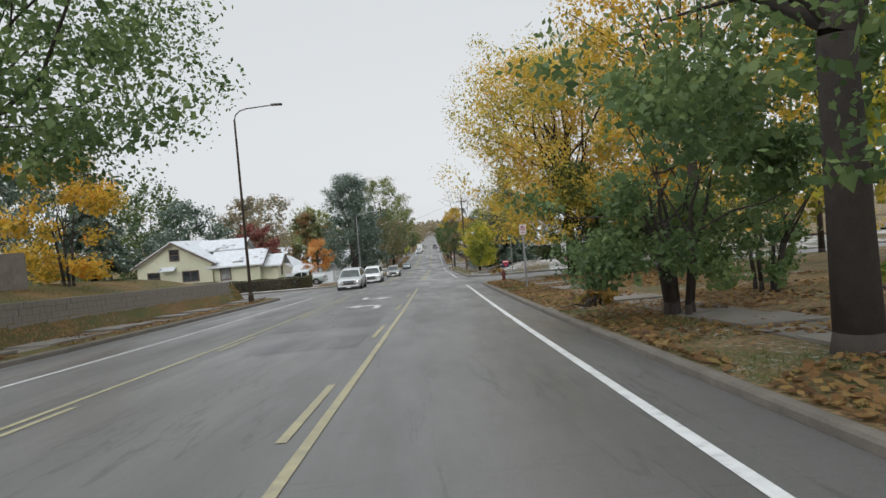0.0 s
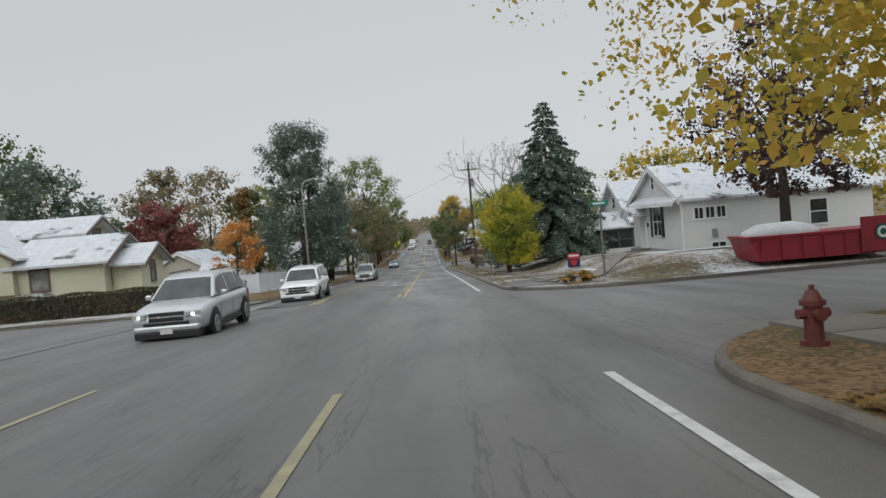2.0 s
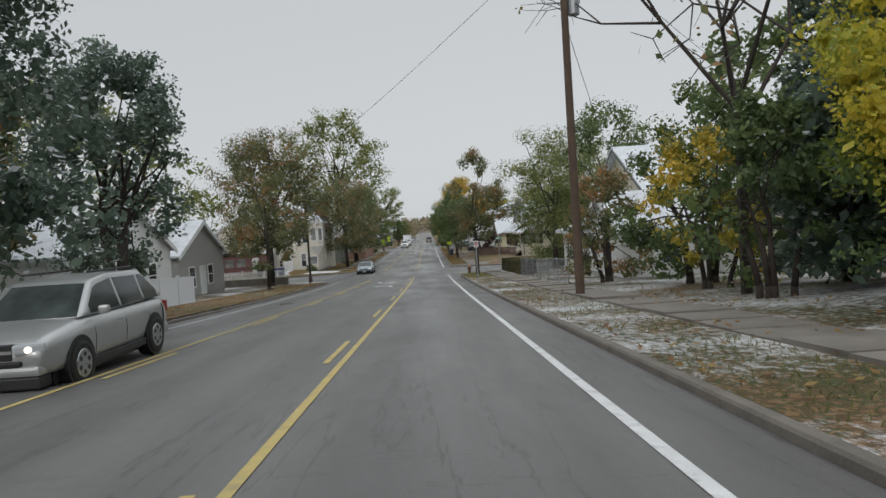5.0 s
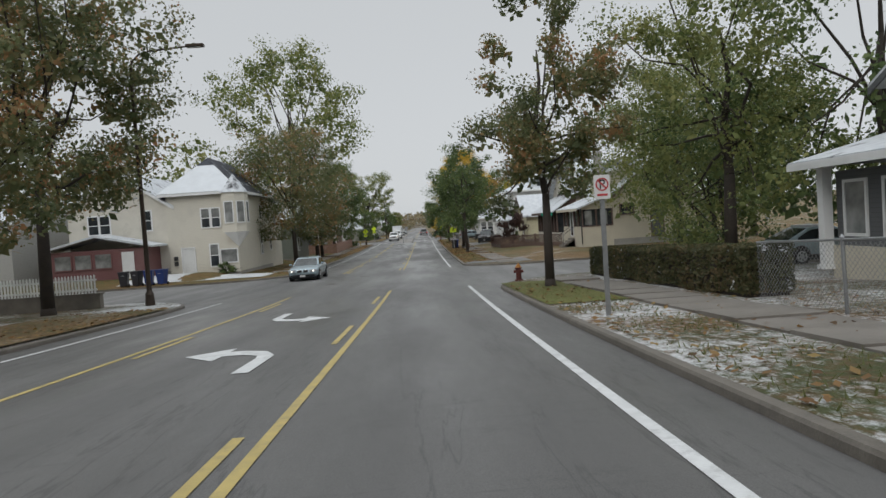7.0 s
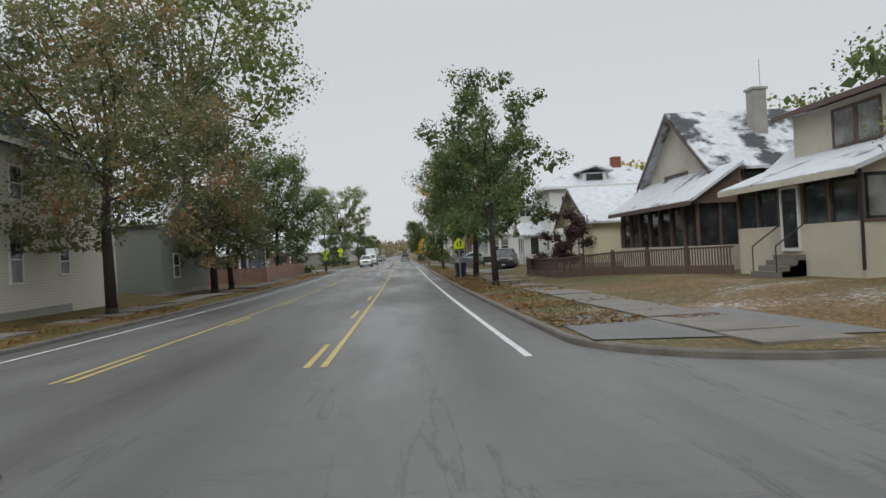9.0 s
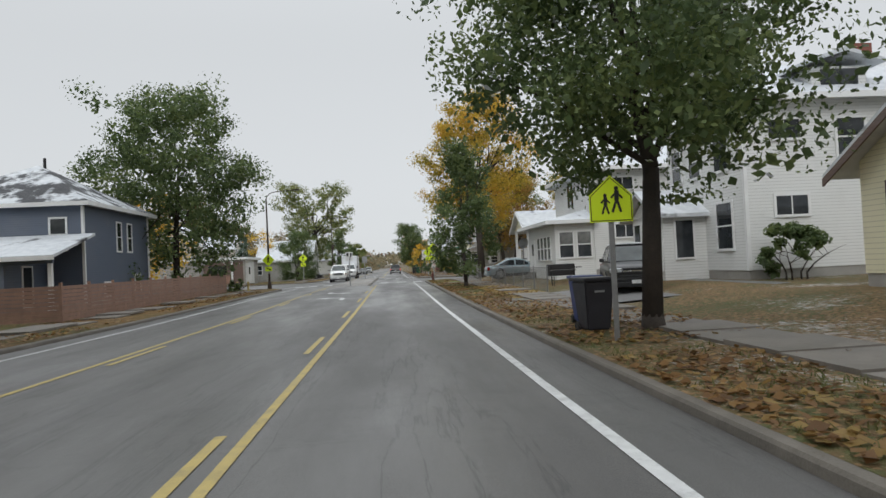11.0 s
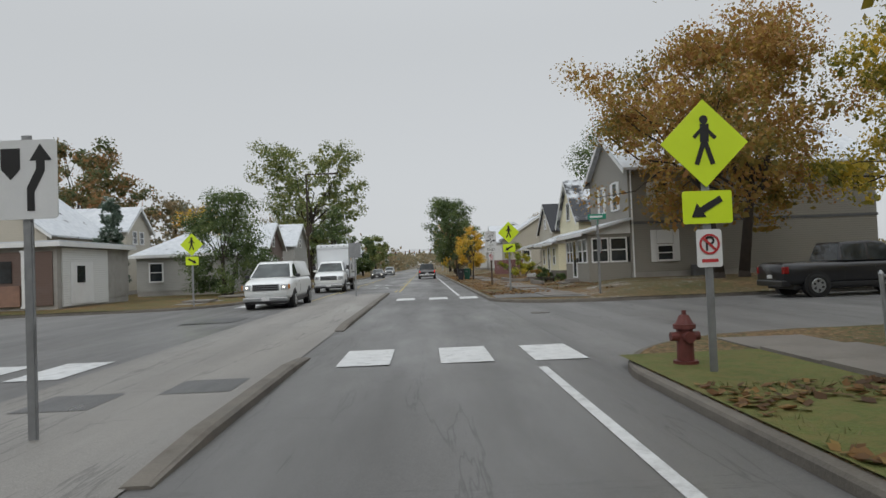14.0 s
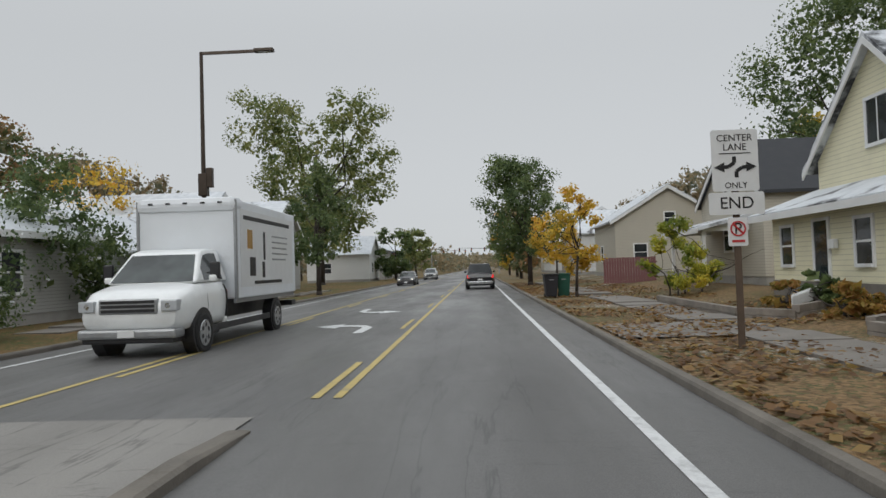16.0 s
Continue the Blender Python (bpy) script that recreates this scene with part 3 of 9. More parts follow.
for y in (27.5, 80.0, 134.0, 226.0, 290.5):
    turn_arrow(-3.35, y, False)
    turn_arrow(-3.35, y + 7.0, True)

for y in (252.6, 271.8):
    for x in ((-8.6, -7.4, -6.0, -0.92, 0.72, 2.2) if y < 260 else (-8.0, -6.4, -0.8, 0.7, 2.1)):
        tagged(strip("crossing_bar", x - 0.42, x + 0.42, y - 0.95, y + 0.95, lift_at(x) + 0.004, white_line), "worn white bar of a pedestrian crossing", "road marking", "crossing bars", "structure")


def median(y0, y1, k0, k1):
    """A pale concrete strip in the turn lane with a low kerb along the through lane."""
    top = thing("traffic_island", "worn pale concrete median with a low kerb", "traffic island", 0, 0, 0, kind="structure")
    n = int((y1 - y0) / 1.5)
    v = []
    for i in range(n + 1):
        y = y0 + (y1 - y0) * i / n
        for x in (-5.3, -4.4, -3.2, -2.1):
            v.append((x, y, road_z(y) + lift_at(x) + 0.004))
    sheet("slab", v, grid_faces(n + 1, 4), median_mat, top)
    pts = [(-2.17, -0.02), (-2.16, 0.09), (-2.12, 0.12), (-1.96, 0.12), (-1.92, 0.09), (-1.91, -0.02)]
    n = int((k1 - k0) / 1.2)
    v = []
    for i in range(n + 1):
        y = k0 + (k1 - k0) * i / n
        e = 0.35 if i in (0, n) else 1.0
        v += [(x, y, road_z(y) + 0.03 + (z * e if z > 0 else z)) for x, z in pts]
    f = grid_faces(n + 1, 6) + [tuple(range(6)), tuple(range(6 * n + 5, 6 * n - 1, -1))]
    sheet("median_kerb", v, f, kerb_mat, top, smooth=False)
    return top


median(245.9, 266.0, 246.2, 252.8)
median(266.0, 280.0, 257.5, 279.4)
for x, y in ((-4.3, 249.6), (-2.9, 250.4)):
    tagged(strip("road_patch", x - 0.45, x + 0.45, y - 0.5, y + 0.5, lift_at(x) + 0.009, asphalt_patch), "dark square patch in the pale median", "road patch", kind="structure")


def pavement(side, x0, x1, y0, y1):
    """A footway of cast slabs, each its own piece."""
    top = thing("pavement", "worn concrete slab footway with fallen leaves", "pavement", 0, 0, 0, kind="structure")
    bm = boxm(x0 + 0.008, x1 - 0.008, -0.742, 0.742, -0.08, 0.0)
    me = mesh_of(bm, "slab", concrete)
    y = y0 + 0.75
    while y < y1:
        slope = math.degrees(math.atan2(road_z(y + 1) - road_z(y - 1), 2))
        shared("slab", me, top, pose(0, y, yard((x0 + x1) / 2, y) + 0.05 + random.uniform(-0.006, 0.006), slope, random.uniform(-0.4, 0.4), 0))
        y += 1.5
    return top


pavement("R", 4.75, 6.2, 0, 45)
pavement("R", 4.9, 6.4, 60, 150)
pavement("R", 5.0, 6.5, 167, 252)
pavement("R", 5.0, 6.5, 268, 330)
pavement("L", -13.4, -12.0, 8, 46)
drive = strip("driveway", 6.5, 12.5, 211.5, 219.5, 0.0, asphalt_old)
for v in drive.data.vertices:
    v.co.z = yard(v.co.x, v.co.y) + 0.03
tagged(drive, "grey asphalt drive beside the white house", "driveway", kind="structure")
for y0, y1 in ((212.5, 218.5), (236.8, 241.0)):
    tagged(strip("drive_apron", KR + 0.15, 5.0, y0, y1 - 0.6, 0.135, concrete), "worn concrete drive apron across the verge", "driveway", kind="structure")
tagged(strip("verge", KR + 0.15, 4.88, 138.8, 148.4, 0.142, lawn_lush), "damp green grass verge near the corner", "verge", kind="structure")
tagged(strip("verge", KR + 0.15, 4.98, 240.5, 251.0, 0.142, lawn_lush), "green grass verge beside the crossing", "verge", kind="structure")
for y0, y1 in ((76.5, 80.0), (121, 124)):
    tagged(strip("drive_apron", KR + 0.15, 4.9, y0, y1, 0.135, concrete), "damp concrete drive apron across the verge", "driveway", kind="structure")
pavement("L", -12.2, -10.8, 176, 249)
pavement("L", -12.4, -11.0, 274, 325)




def laid(name, pts, lift, mat, label, category):
    """A paved patch draped over the yards: pts are the two long sides, point by point."""
    v, rows = [], []
    for (ax, ay), (bx, by) in pts:
        rows.append([(ax + (bx - ax) * k / 3, ay + (by - ay) * k / 3) for k in range(4)])
    for r in rows:
        v += [(x, y, yard(x, y) + lift) for x, y in r]
    return tagged(sheet(name, v, grid_faces(len(rows), 4), mat), label, category, kind="structure")


laid("garden_path", [((6.3 + 0.62 * k, 64.6 + 1.25 * k), (7.3 + 0.62 * k, 64.2 + 1.25 * k)) for k in range(10)], 0.05, concrete, "damp concrete garden path up to the white house", "path")
laid("corner_pad", [((3.0 + 0.02 * k, 61.6 + 0.75 * k), (6.6, 60.2 + 0.9 * k)) for k in range(8)], 0.02, asphalt_old, "worn grey corner of the footway", "pavement")
laid("corner_pad", [((3.0 + 0.02 * k, 168.6 + 0.7 * k), (7.4, 167.4 + 0.8 * k)) for k in range(8)], 0.02, asphalt_old, "worn grey corner of the footway", "pavement")
laid("corner_pad", [((3.0 + 0.02 * k, 268.2 + 0.6 * k), (6.6, 266.9 + 0.7 * k)) for k in range(8)], 0.02, asphalt_old, "worn grey corner of the footway", "pavement")
laid("snowy_yard", [((-21.5, 169.6 + 0.9 * k), (-11.6, 170.6 + 0.75 * k)) for k in range(7)], 0.03, lawn_white, "thin snow over the paved front yard", "yard")
laid("snowy_yard", [((8.0, 67.2 + 0.6 * k), (18.5, 65.8 + 0.5 * k)) for k in range(9)], 0.03, lawn_white, "snow-covered front lawn", "yard")
laid("drive_apron", [((2.95, 285.6 + 0.6 * k), (5.0, 285.6 + 0.6 * k)) for k in range(6)], 0.04, concrete, "worn concrete drive apron across the verge", "driveway")


# ---- trees ----
def leaf_mesh(name, centres, size, mat, rng, droop=0.0, grow=1.0):
    """Small pointed leaves, one island each, round the given places."""
    n = len(centres)
    a = rng.normal(size=(n, 3))
    a /= np.linalg.norm(a, axis=1)[:, None] + 1e-9
    a[:, 2] -= droop
    a /= np.linalg.norm(a, axis=1)[:, None] + 1e-9
    b = np.cross(a, rng.normal(size=(n, 3)))
    b /= np.linalg.norm(b, axis=1)[:, None] + 1e-9
    s = (size * grow * rng.uniform(0.6, 1.35, n))[:, None]
    v = np.stack([centres - a * s * 0.6, centres + b * s * 0.42, centres + a * s * 0.75, centres - b * s * 0.42], 1).reshape(-1, 3)
    me = bpy.data.meshes.new(name)
    me.vertices.add(4 * n)
    me.loops.add(4 * n)
    me.polygons.add(n)
    me.vertices.foreach_set("co", v.astype(np.float32).ravel())
    me.loops.foreach_set("vertex_index", np.arange(4 * n, dtype=np.int32))
    me.polygons.foreach_set("loop_start", np.arange(0, 4 * n, 4, dtype=np.int32))
    me.update(calc_edges=True)
    me.materials.append(mat)
    return me


def outline(kind, z):
    if kind == "cone":
        return (1 - z) ** 0.75 * 0.95 + 0.05
    if kind == "column":
        return (1 - abs(2 * z - 0.9) ** 4.5 * 0.6) if z < 0.97 else 0.5
    if kind == "vase":
        return math.sqrt(max(0.02, 1 - (2 * z - 1.25) ** 2 / 1.6))
    if kind == "spindle":
        return max(0.06, (1 - z) ** 0.8 * min(1.0, 0.45 + 2.2 * z) * 1.25)
    if kind == "low":
        return math.sqrt(max(0.02, 1 - (1.5 * z - 0.45) ** 2))
    return math.sqrt(max(0.02, 1 - (2 * z - 0.92) ** 2 / 1.1))


def bough(bm, a, b, r0, r1, rng, bend=0.12, n=6):
    """A limb of three bent lengths."""
    a, b = np.array(a, float), np.array(b, float)
    d = np.linalg.norm(b - a)
    pts = [a + (b - a) * k / 3 + (rng.normal(size=3) * bend * d * 0.4 if 0 < k < 3 else 0) for k in range(4)]
    for k in range(3):
        rod(bm, pts[k], pts[k + 1], r0 + (r1 - r0) * k / 3, r0 + (r1 - r0) * (k + 1) / 3, n, cap=False)


def tree(label, x, y, height, radius, clear, mat, seed, kind="round", leaves=9000, size=0.2, trunk=0.2, stems=1, clumps=70, lean=0.0, z=None, limbs=14, ry=None, category="tree", name="tree", drift=0.0, fill=2.0):
    """A tapered trunk with limbs, and a crown of leaf clumps with an uneven outline and gaps."""
    leaves = int(leaves * 0.46)
    rng = np.random.default_rng(seed)
    top = thing(name, label, category, x, y, (yard(x, y) if z is None else z) - 0.05)
    hc = height - clear
    clumps = int(clumps * max(1.0, min(1.7, radius / 3.6)))
    cs, heads = [], []
    for i in range(max(9, clumps // 6)):
        u = rng.uniform(0.05, 0.97)
        th = i * 2.4 + rng.uniform(-0.5, 0.5)
        rr = outline(kind, u) * rng.uniform(0.45, 0.92)
        heads.append((math.cos(th) * rr * radius + lean * u, math.sin(th) * rr * (ry or radius), clear + u * hc))
    for i in range(clumps):
        if i < 0.72 * clumps:
            c = np.array(heads[i % len(heads)]) + rng.normal(size=3) * np.array([0.17 * radius, 0.17 * radius, min(0.17 * radius, 0.09 * hc)])
            c[2] = min(c[2], height)
        else:
            u, th = rng.uniform(0.04, 0.96), rng.uniform(0, 2 * math.pi)
            rr = outline(kind, u) * rng.uniform(0.1, 0.9) ** 0.6
            c = np.array((math.cos(th) * rr * radius + lean * u, math.sin(th) * rr * (ry or radius), clear + u * hc))
        cs.append(c)
    cs = np.array(cs)
    pick = rng.integers(0, clumps, leaves)
    spray = min(radius * 0.118, 0.3 + 0.045 * radius)
    sig = np.array([spray, spray, min(spray * 0.72, hc * 0.045)])
    if kind == "cone":
        sig *= 0.8
    d = rng.normal(size=(leaves, 3))
    d *= (np.minimum(np.linalg.norm(d, axis=1), 1.9) / np.linalg.norm(d, axis=1))[:, None]
    cs[:, 1] += drift
    grow = 1.5 - 0.42 * np.linalg.norm(d, axis=1)  # the heart of a spray is dense, its edge fine
    pts = cs[pick] + d * sig * rng.uniform(0.75, 1.25, clumps)[pick][:, None]
    low = clear * 0.8
    pts[:, 2] = np.where(pts[:, 2] < low, 2 * low - pts[:, 2], pts[:, 2])
    if fill:
        m = int(leaves * 0.12)
        k = rng.integers(0, clumps, m)
        inner = cs[k] * np.array([0.86, 0.86, 1.0]) + rng.normal(size=(m, 3)) * sig * 0.62
        inner[:, 2] = np.clip(inner[:, 2] - 0.04 * hc, low, None)
        pts = np.concatenate([pts, inner])
        grow = np.concatenate([grow, np.full(m, fill)])
    bm = bmesh.new()
    for s in range(stems):
        off = rng.normal(size=2) * (0.25 if stems > 1 else 0)
        tip = (lean * 0.5 + off[0] * 4, off[1] * 4, height * (0.75 if stems == 1 else 0.6))
        knee = np.array([off[0] * 1.6 + rng.normal() * 0.06, off[1] * 1.6 + rng.normal() * 0.06, max(clear, height * 0.3)])
        rod(bm, (off[0], off[1], -0.15), (off[0], off[1], 0.35), trunk * 1.35, trunk * 1.02, 10)
        rod(bm, (off[0], off[1], 0.3), knee, trunk * 1.05, trunk * 0.8, 10)
        bough(bm, knee, tip, trunk * 0.8, trunk * 0.15, rng, 0.08, 8)
        for k in range(max(3, limbs // stems)):
            c = cs[rng.integers(0, clumps)]
            f = rng.uniform(0.0, 0.75)
            bough(bm, knee + (np.array(tip) - knee) * f * 0.7, c, trunk * 0.38 * (1 - f * 0.6), 0.015, rng, 0.14, 5)
    part("trunk", bm, bark, top, "dark wet bark", True)
    me = leaf_mesh("crown", pts, size, mat, rng, 0.25, grow)
    shared("crown", me, top)
    return top


def spruce(label, x, y, height, radius, seed, leaves=14000, size=0.26, mat=None):
    """A conifer in tiers of drooping boughs."""
    rng = np.random.default_rng(seed)
    top = thing("spruce_tree", label, "tree", x, y, yard(x, y) - 0.05)
    bm = bmesh.new()
    rod(bm, (0, 0, -0.2), (0, 0, height * 0.97), 0.26, 0.03, 9)
    tiers = int(height * 2.8)
    ends = []
    for k in range(tiers):
        u = k / tiers
        zc = 0.9 + u * (height - 1.0)
        r = radius * (1 - u) ** 0.85 * rng.uniform(0.75, 1.12) + 0.12
        for j in range(max(5, int(11 * (1 - u) + 4))):
            th = rng.uniform(0, 2 * math.pi)
            rr = r * rng.uniform(0.75, 1.1)
            tip = np.array([math.cos(th) * rr, math.sin(th) * rr, zc - 0.22 * rr])
            ends.append((np.array([0, 0, zc]), tip, rr))
            if rng.uniform() < 0.35:
                bough(bm, (0, 0, zc), tip, 0.05 * (1 - u) + 0.012, 0.008, rng, 0.05, 4)
    part("trunk", bm, bark, top, "dark wet bark", True)
    w = np.array([e[2] for e in ends])
    idx = rng.choice(len(ends), leaves, p=w / w.sum())
    f = rng.uniform(0.12, 1.0, leaves) ** 0.7
    a, b = np.array([e[0] for e in ends])[idx], np.array([e[1] for e in ends])[idx]
    pts = a + (b - a) * f[:, None]
    pts[:, 2] += 0.10 * np.sin(f * 3.0) * w[idx]
    pts += rng.normal(size=(leaves, 3)) * np.array([0.13, 0.13, 0.07]) * (0.6 + 0.5 * w[idx][:, None] / radius)
    shared("crown", leaf_mesh("crown", pts, size, mat or leaf_dark, rng, 0.3), top)
    return top


def bare_tree(label, x, y, height, radius, seed, mat=None, leaves=300):
    """A tree that has dropped nearly all its leaves."""
    rng = np.random.default_rng(seed)
    top = thing("bare_tree", label, "tree", x, y, yard(x, y) - 0.05)
    bm = bmesh.new()
    rod(bm, (0, 0, -0.2), (0, 0, height * 0.35), 0.16, 0.12, 8)
    ends = []

    def grow(p, d, ln, r, lv):
        q = p + d * ln
        rod(bm, p, q, r, r * 0.65, 5, cap=False)
        ends.append(q)
        if lv:
            for _ in range(3 if lv > 1 else 2):
                e = d + rng.normal(size=3) * 0.5 + np.array([0, 0, 0.12])
                grow(q, e / np.linalg.norm(e), ln * rng.uniform(0.6, 0.85), r * 0.62, lv - 1)
    for k in range(5):
        th = k * 2 * math.pi / 5 + rng.uniform(-0.4, 0.4)
        d = np.array([math.cos(th) * 0.55, math.sin(th) * 0.55, 0.8])
        grow(np.array([0, 0, height * rng.uniform(0.22, 0.36)]), d / np.linalg.norm(d), height * 0.22, 0.075, 4)
    part("trunk", bm, bark, top, "dark bare branches")
    c = np.array(ends)[rng.integers(0, len(ends), leaves)] + rng.normal(size=(leaves, 3)) * 0.15
    shared("crown", leaf_mesh("crown", c, 0.14, mat or leaf_brown, rng), top, None, "last few brown leaves")
    return top


def hedge(label, x0, x1, y0, y1, h, mat, seed, leaves=9000, size=0.13, name="hedge"):
    """A clipped hedge: a dense body of leaves over hidden stems."""
    rng = np.random.default_rng(seed)
    cx, cy = (x0 + x1) / 2, (y0 + y1) / 2
    top = thing(name, label, "hedge", cx, cy, 0)
    f = rng.uniform(-0.5, 0.5, size=(leaves, 3))
    k = rng.integers(0, 3, leaves)
    edge = np.sign(f) * (0.5 - rng.exponential(0.03, size=(leaves, 3)).clip(0, 0.5))
    f[np.arange(leaves), k] = edge[np.arange(leaves), k]
    p = f * np.array([x1 - x0, y1 - y0, h])
    gz = np.array([yard(cx, cy + q) for q in p[:, 1]])
    p[:, 2] += gz + h / 2 + 0.05 + 0.06 * np.sin(p[:, 0] * 2.1 + p[:, 1] * 1.7)
    shared("foliage", leaf_mesh("foliage", p, size, mat, rng), top)
    n = max(2, int((y1 - y0) / 2))
    bm = bmesh.new()
    for i in range(n):
        ya, yb = y0 + (y1 - y0) * i / n - cy, y0 + (y1 - y0) * (i + 1) / n - cy
        z0 = yard(cx, cy + (ya + yb) / 2)
        box(bm, x0 - cx + 0.09, x1 - cx - 0.09, ya + (0.09 if i == 0 else -0.002), yb - (0.09 if i == n - 1 else -0.002), z0 - 0.25, z0 + h - 0.1)
    part("twig_core", bm, bark, top, "dark inner twigs")
    top.matrix_basis = pose(cx, cy, 0)
    return top


def shrub(label, x, y, r, h, mat, seed, leaves=1500, size=0.13, z=None):
    return tree(label, x, y, h, r, 0.08, mat, seed, "low", leaves, size, 0.03, 4, 26, limbs=8, category="shrub", name="shrub", z=z)


# right-hand side
tree("tall green street tree with a thick dark trunk", 4.75, 7.6, 12.5, 3.9, 2.6, leaf_plain, 11, "round", 52000, 0.1, 0.27, clumps=130, lean=2.9, fill=1.7)
tree("multi-stemmed dark green shrub tree on the verge", 4.9, 13.6, 5.4, 2.6, 0.9, leaf_plain, 12, "low", 30000, 0.095, 0.06, 7, 90, fill=1.8)
tree("small dark green bush tree beside the yard", 8.6, 17.5, 4.5, 2.0, 0.4, leaf_plain, 13, "low", 8750, 0.118, 0.06, 5, 40)
tree("large maple in yellow and olive autumn leaf", 8.9, 43.2, 15.2, 7.6, 3.0, leaf_maple, 14, "round", 150000, 0.11, 0.34, clumps=240, limbs=34, fill=2.0)
tree("dark green yew-like bush under the maple", 9.0, 40.6, 6.6, 3.0, 0.1, leaf_green, 43, "low", 46000, 0.1, 0.06, 5, 40)
tree("tall yellow autumn tree behind the verge", 12.2, 30.5, 17.5, 6.4, 3.0, leaf_yellow, 15, "round", 44000, 0.13, 0.3, clumps=90, limbs=22)
tree("olive-green autumn tree in the yard", 15.0, 42.5, 11, 5.0, 2.4, leaf_olive, 16, "round", 24000, 0.14, 0.28, clumps=80)
tree("dark copper-leaved tree by the white house", 17.0, 66.5, 11.5, 4.3, 3.0, leaf_copper, 17, "round", 15750, 0.163, 0.25, clumps=70)
spruce("tall dark spruce dusted with snow", 9.7, 87.6, 12.9, 5.2, 18, 56000, 0.17)
spruce("slim dark spruce behind the tall one", 11.0, 103.5, 11.5, 2.6, 19, 12000, 0.24)
tree("bushy yellow-green ornamental tree on the verge", 5.5, 81.6, 6.1, 2.45, 0.8, leaf_lime, 20, "round", 36000, 0.10, 0.10, 2, 170)
spruce("tall dark spruce behind the thicket", 12.8, 108.0, 15.0, 2.7, 97, 16000, 0.2)
bare_tree("nearly bare grey tree behind the verge", 8.6, 106, 14.5, 4, 21)
tree("yellow-leaved tree among dark evergreens", 8.6, 98.6, 6.4, 2.5, 0.6, leaf_lime, 22, "round", 26000, 0.1, 0.12, 2, 90)
tree("dense dark green thicket tree", 10.5, 113, 8.0, 3.0, 0.6, leaf_green, 23, "low", 14000, 0.133, 0.14, 3, 60)
tree("dense thicket of green and brown leaves", 8.6, 119, 5.5, 2.3, 0.3, leaf_brown, 24, "low", 10500, 0.118, 0.09, 4, 50)
tree("dark green low thicket bush", 9.0, 99.0, 3.6, 2.3, 0.1, leaf_plain, 46, "low", 9000, 0.12, 0.07, 4, 50)
tree("dark green thicket bush by the verge", 8.4, 104.0, 5.0, 2.2, 0.3, leaf_green, 41, "low", 7000, 0.13, 0.08, 4, 50)
tree("tangled olive thicket bush", 9.2, 109.5, 5.6, 2.3, 0.3, leaf_olive, 42, "low", 7000, 0.13, 0.08, 4, 50)
tree("snow-dusted brown-green street maple", 4.2, 145.2, 10.6, 3.0, 3.0, leaf_turning, 25, "round", 34000, 0.1, 0.16, clumps=70)
tree("broad green bush tree behind the hedge", 13.0, 151.0, 7.5, 3.6, 0.3, leaf_green, 45, "low", 16000, 0.12, 0.12, 3, 70)
tree("tall green tree behind the clipped hedge", 11.5, 147.5, 12.0, 4.6, 0.5, leaf_light, 26, "low", 44000, 0.11, 0.24, clumps=90)
tree("broad green tree in the side yard", 16.5, 146, 14.0, 5.0, 2.0, leaf_green, 27, "round", 21000, 0.163, 0.25, clumps=80)
tree("green tree turning yellow above the porch", 18.0, 168.6, 13.5, 6.3, 2.0, leaf_light, 28, "round", 60000, 0.125, 0.25, clumps=130)
tree("dense green tree beyond the stucco house", 27, 176, 14, 5.0, 2.0, leaf_green, 29, "round", 15750, 0.163, 0.25, clumps=70)
tree("narrow dark street tree with browning tips", 4.6, 191.5, 11.2, 2.9, 2.4, leaf_green, 30, "round", 21000, 0.133, 0.17, clumps=90)
tree("dark green street maple beside the school sign", 5.0, 204.2, 10.0, 3.9, 3.2, leaf_green, 31, "round", 84000, 0.098, 0.2, clumps=190, ry=3.2, drift=-0.8, lean=-0.3, fill=1.7)
tree("young dark green street tree with low branches", 4.35, 231.3, 8.7, 2.6, 0.7, leaf_green, 32, "spindle", 36000, 0.105, 0.12, clumps=140)
tree("tall golden autumn tree on the corner", 7.9, 250.0, 16.8, 5.4, 5.6, leaf_gold, 33, "round", 84000, 0.125, 0.34, clumps=110, limbs=28)
tree("wide rust and gold tree before the grey house", 14.3, 271.5, 11.8, 6.0, 2.8, leaf_rust, 34, "round", 66000, 0.135, 0.24, 2, 110, limbs=24)
tree("olive-gold tree beyond the side street", 22.0, 268.5, 10.5, 5.0, 2.0, leaf_olive, 44, "round", 30000, 0.15, 0.18, clumps=70)
tree("round dark green street tree", 4.3, 323.6, 9.6, 3.5, 2.3, leaf_green, 35, "round", 34000, 0.14, 0.2, clumps=200, lean=-1.6)
tree("small orange-gold street tree", 5.4, 316, 5.4, 1.8, 1.3, leaf_yellow, 36, "round", 6125, 0.118, 0.08, clumps=40)
tree("small yellow street tree by the bins", 4.7, 303, 4.9, 1.5, 1.2, leaf_yellow, 37, "round", 5250, 0.111, 0.07, clumps=36)
tree("tall green tree behind the yellow house", 22.6, 312, 16.8, 6.6, 6.0, leaf_green, 38, "round", 36000, 0.17, 0.28, clumps=120)

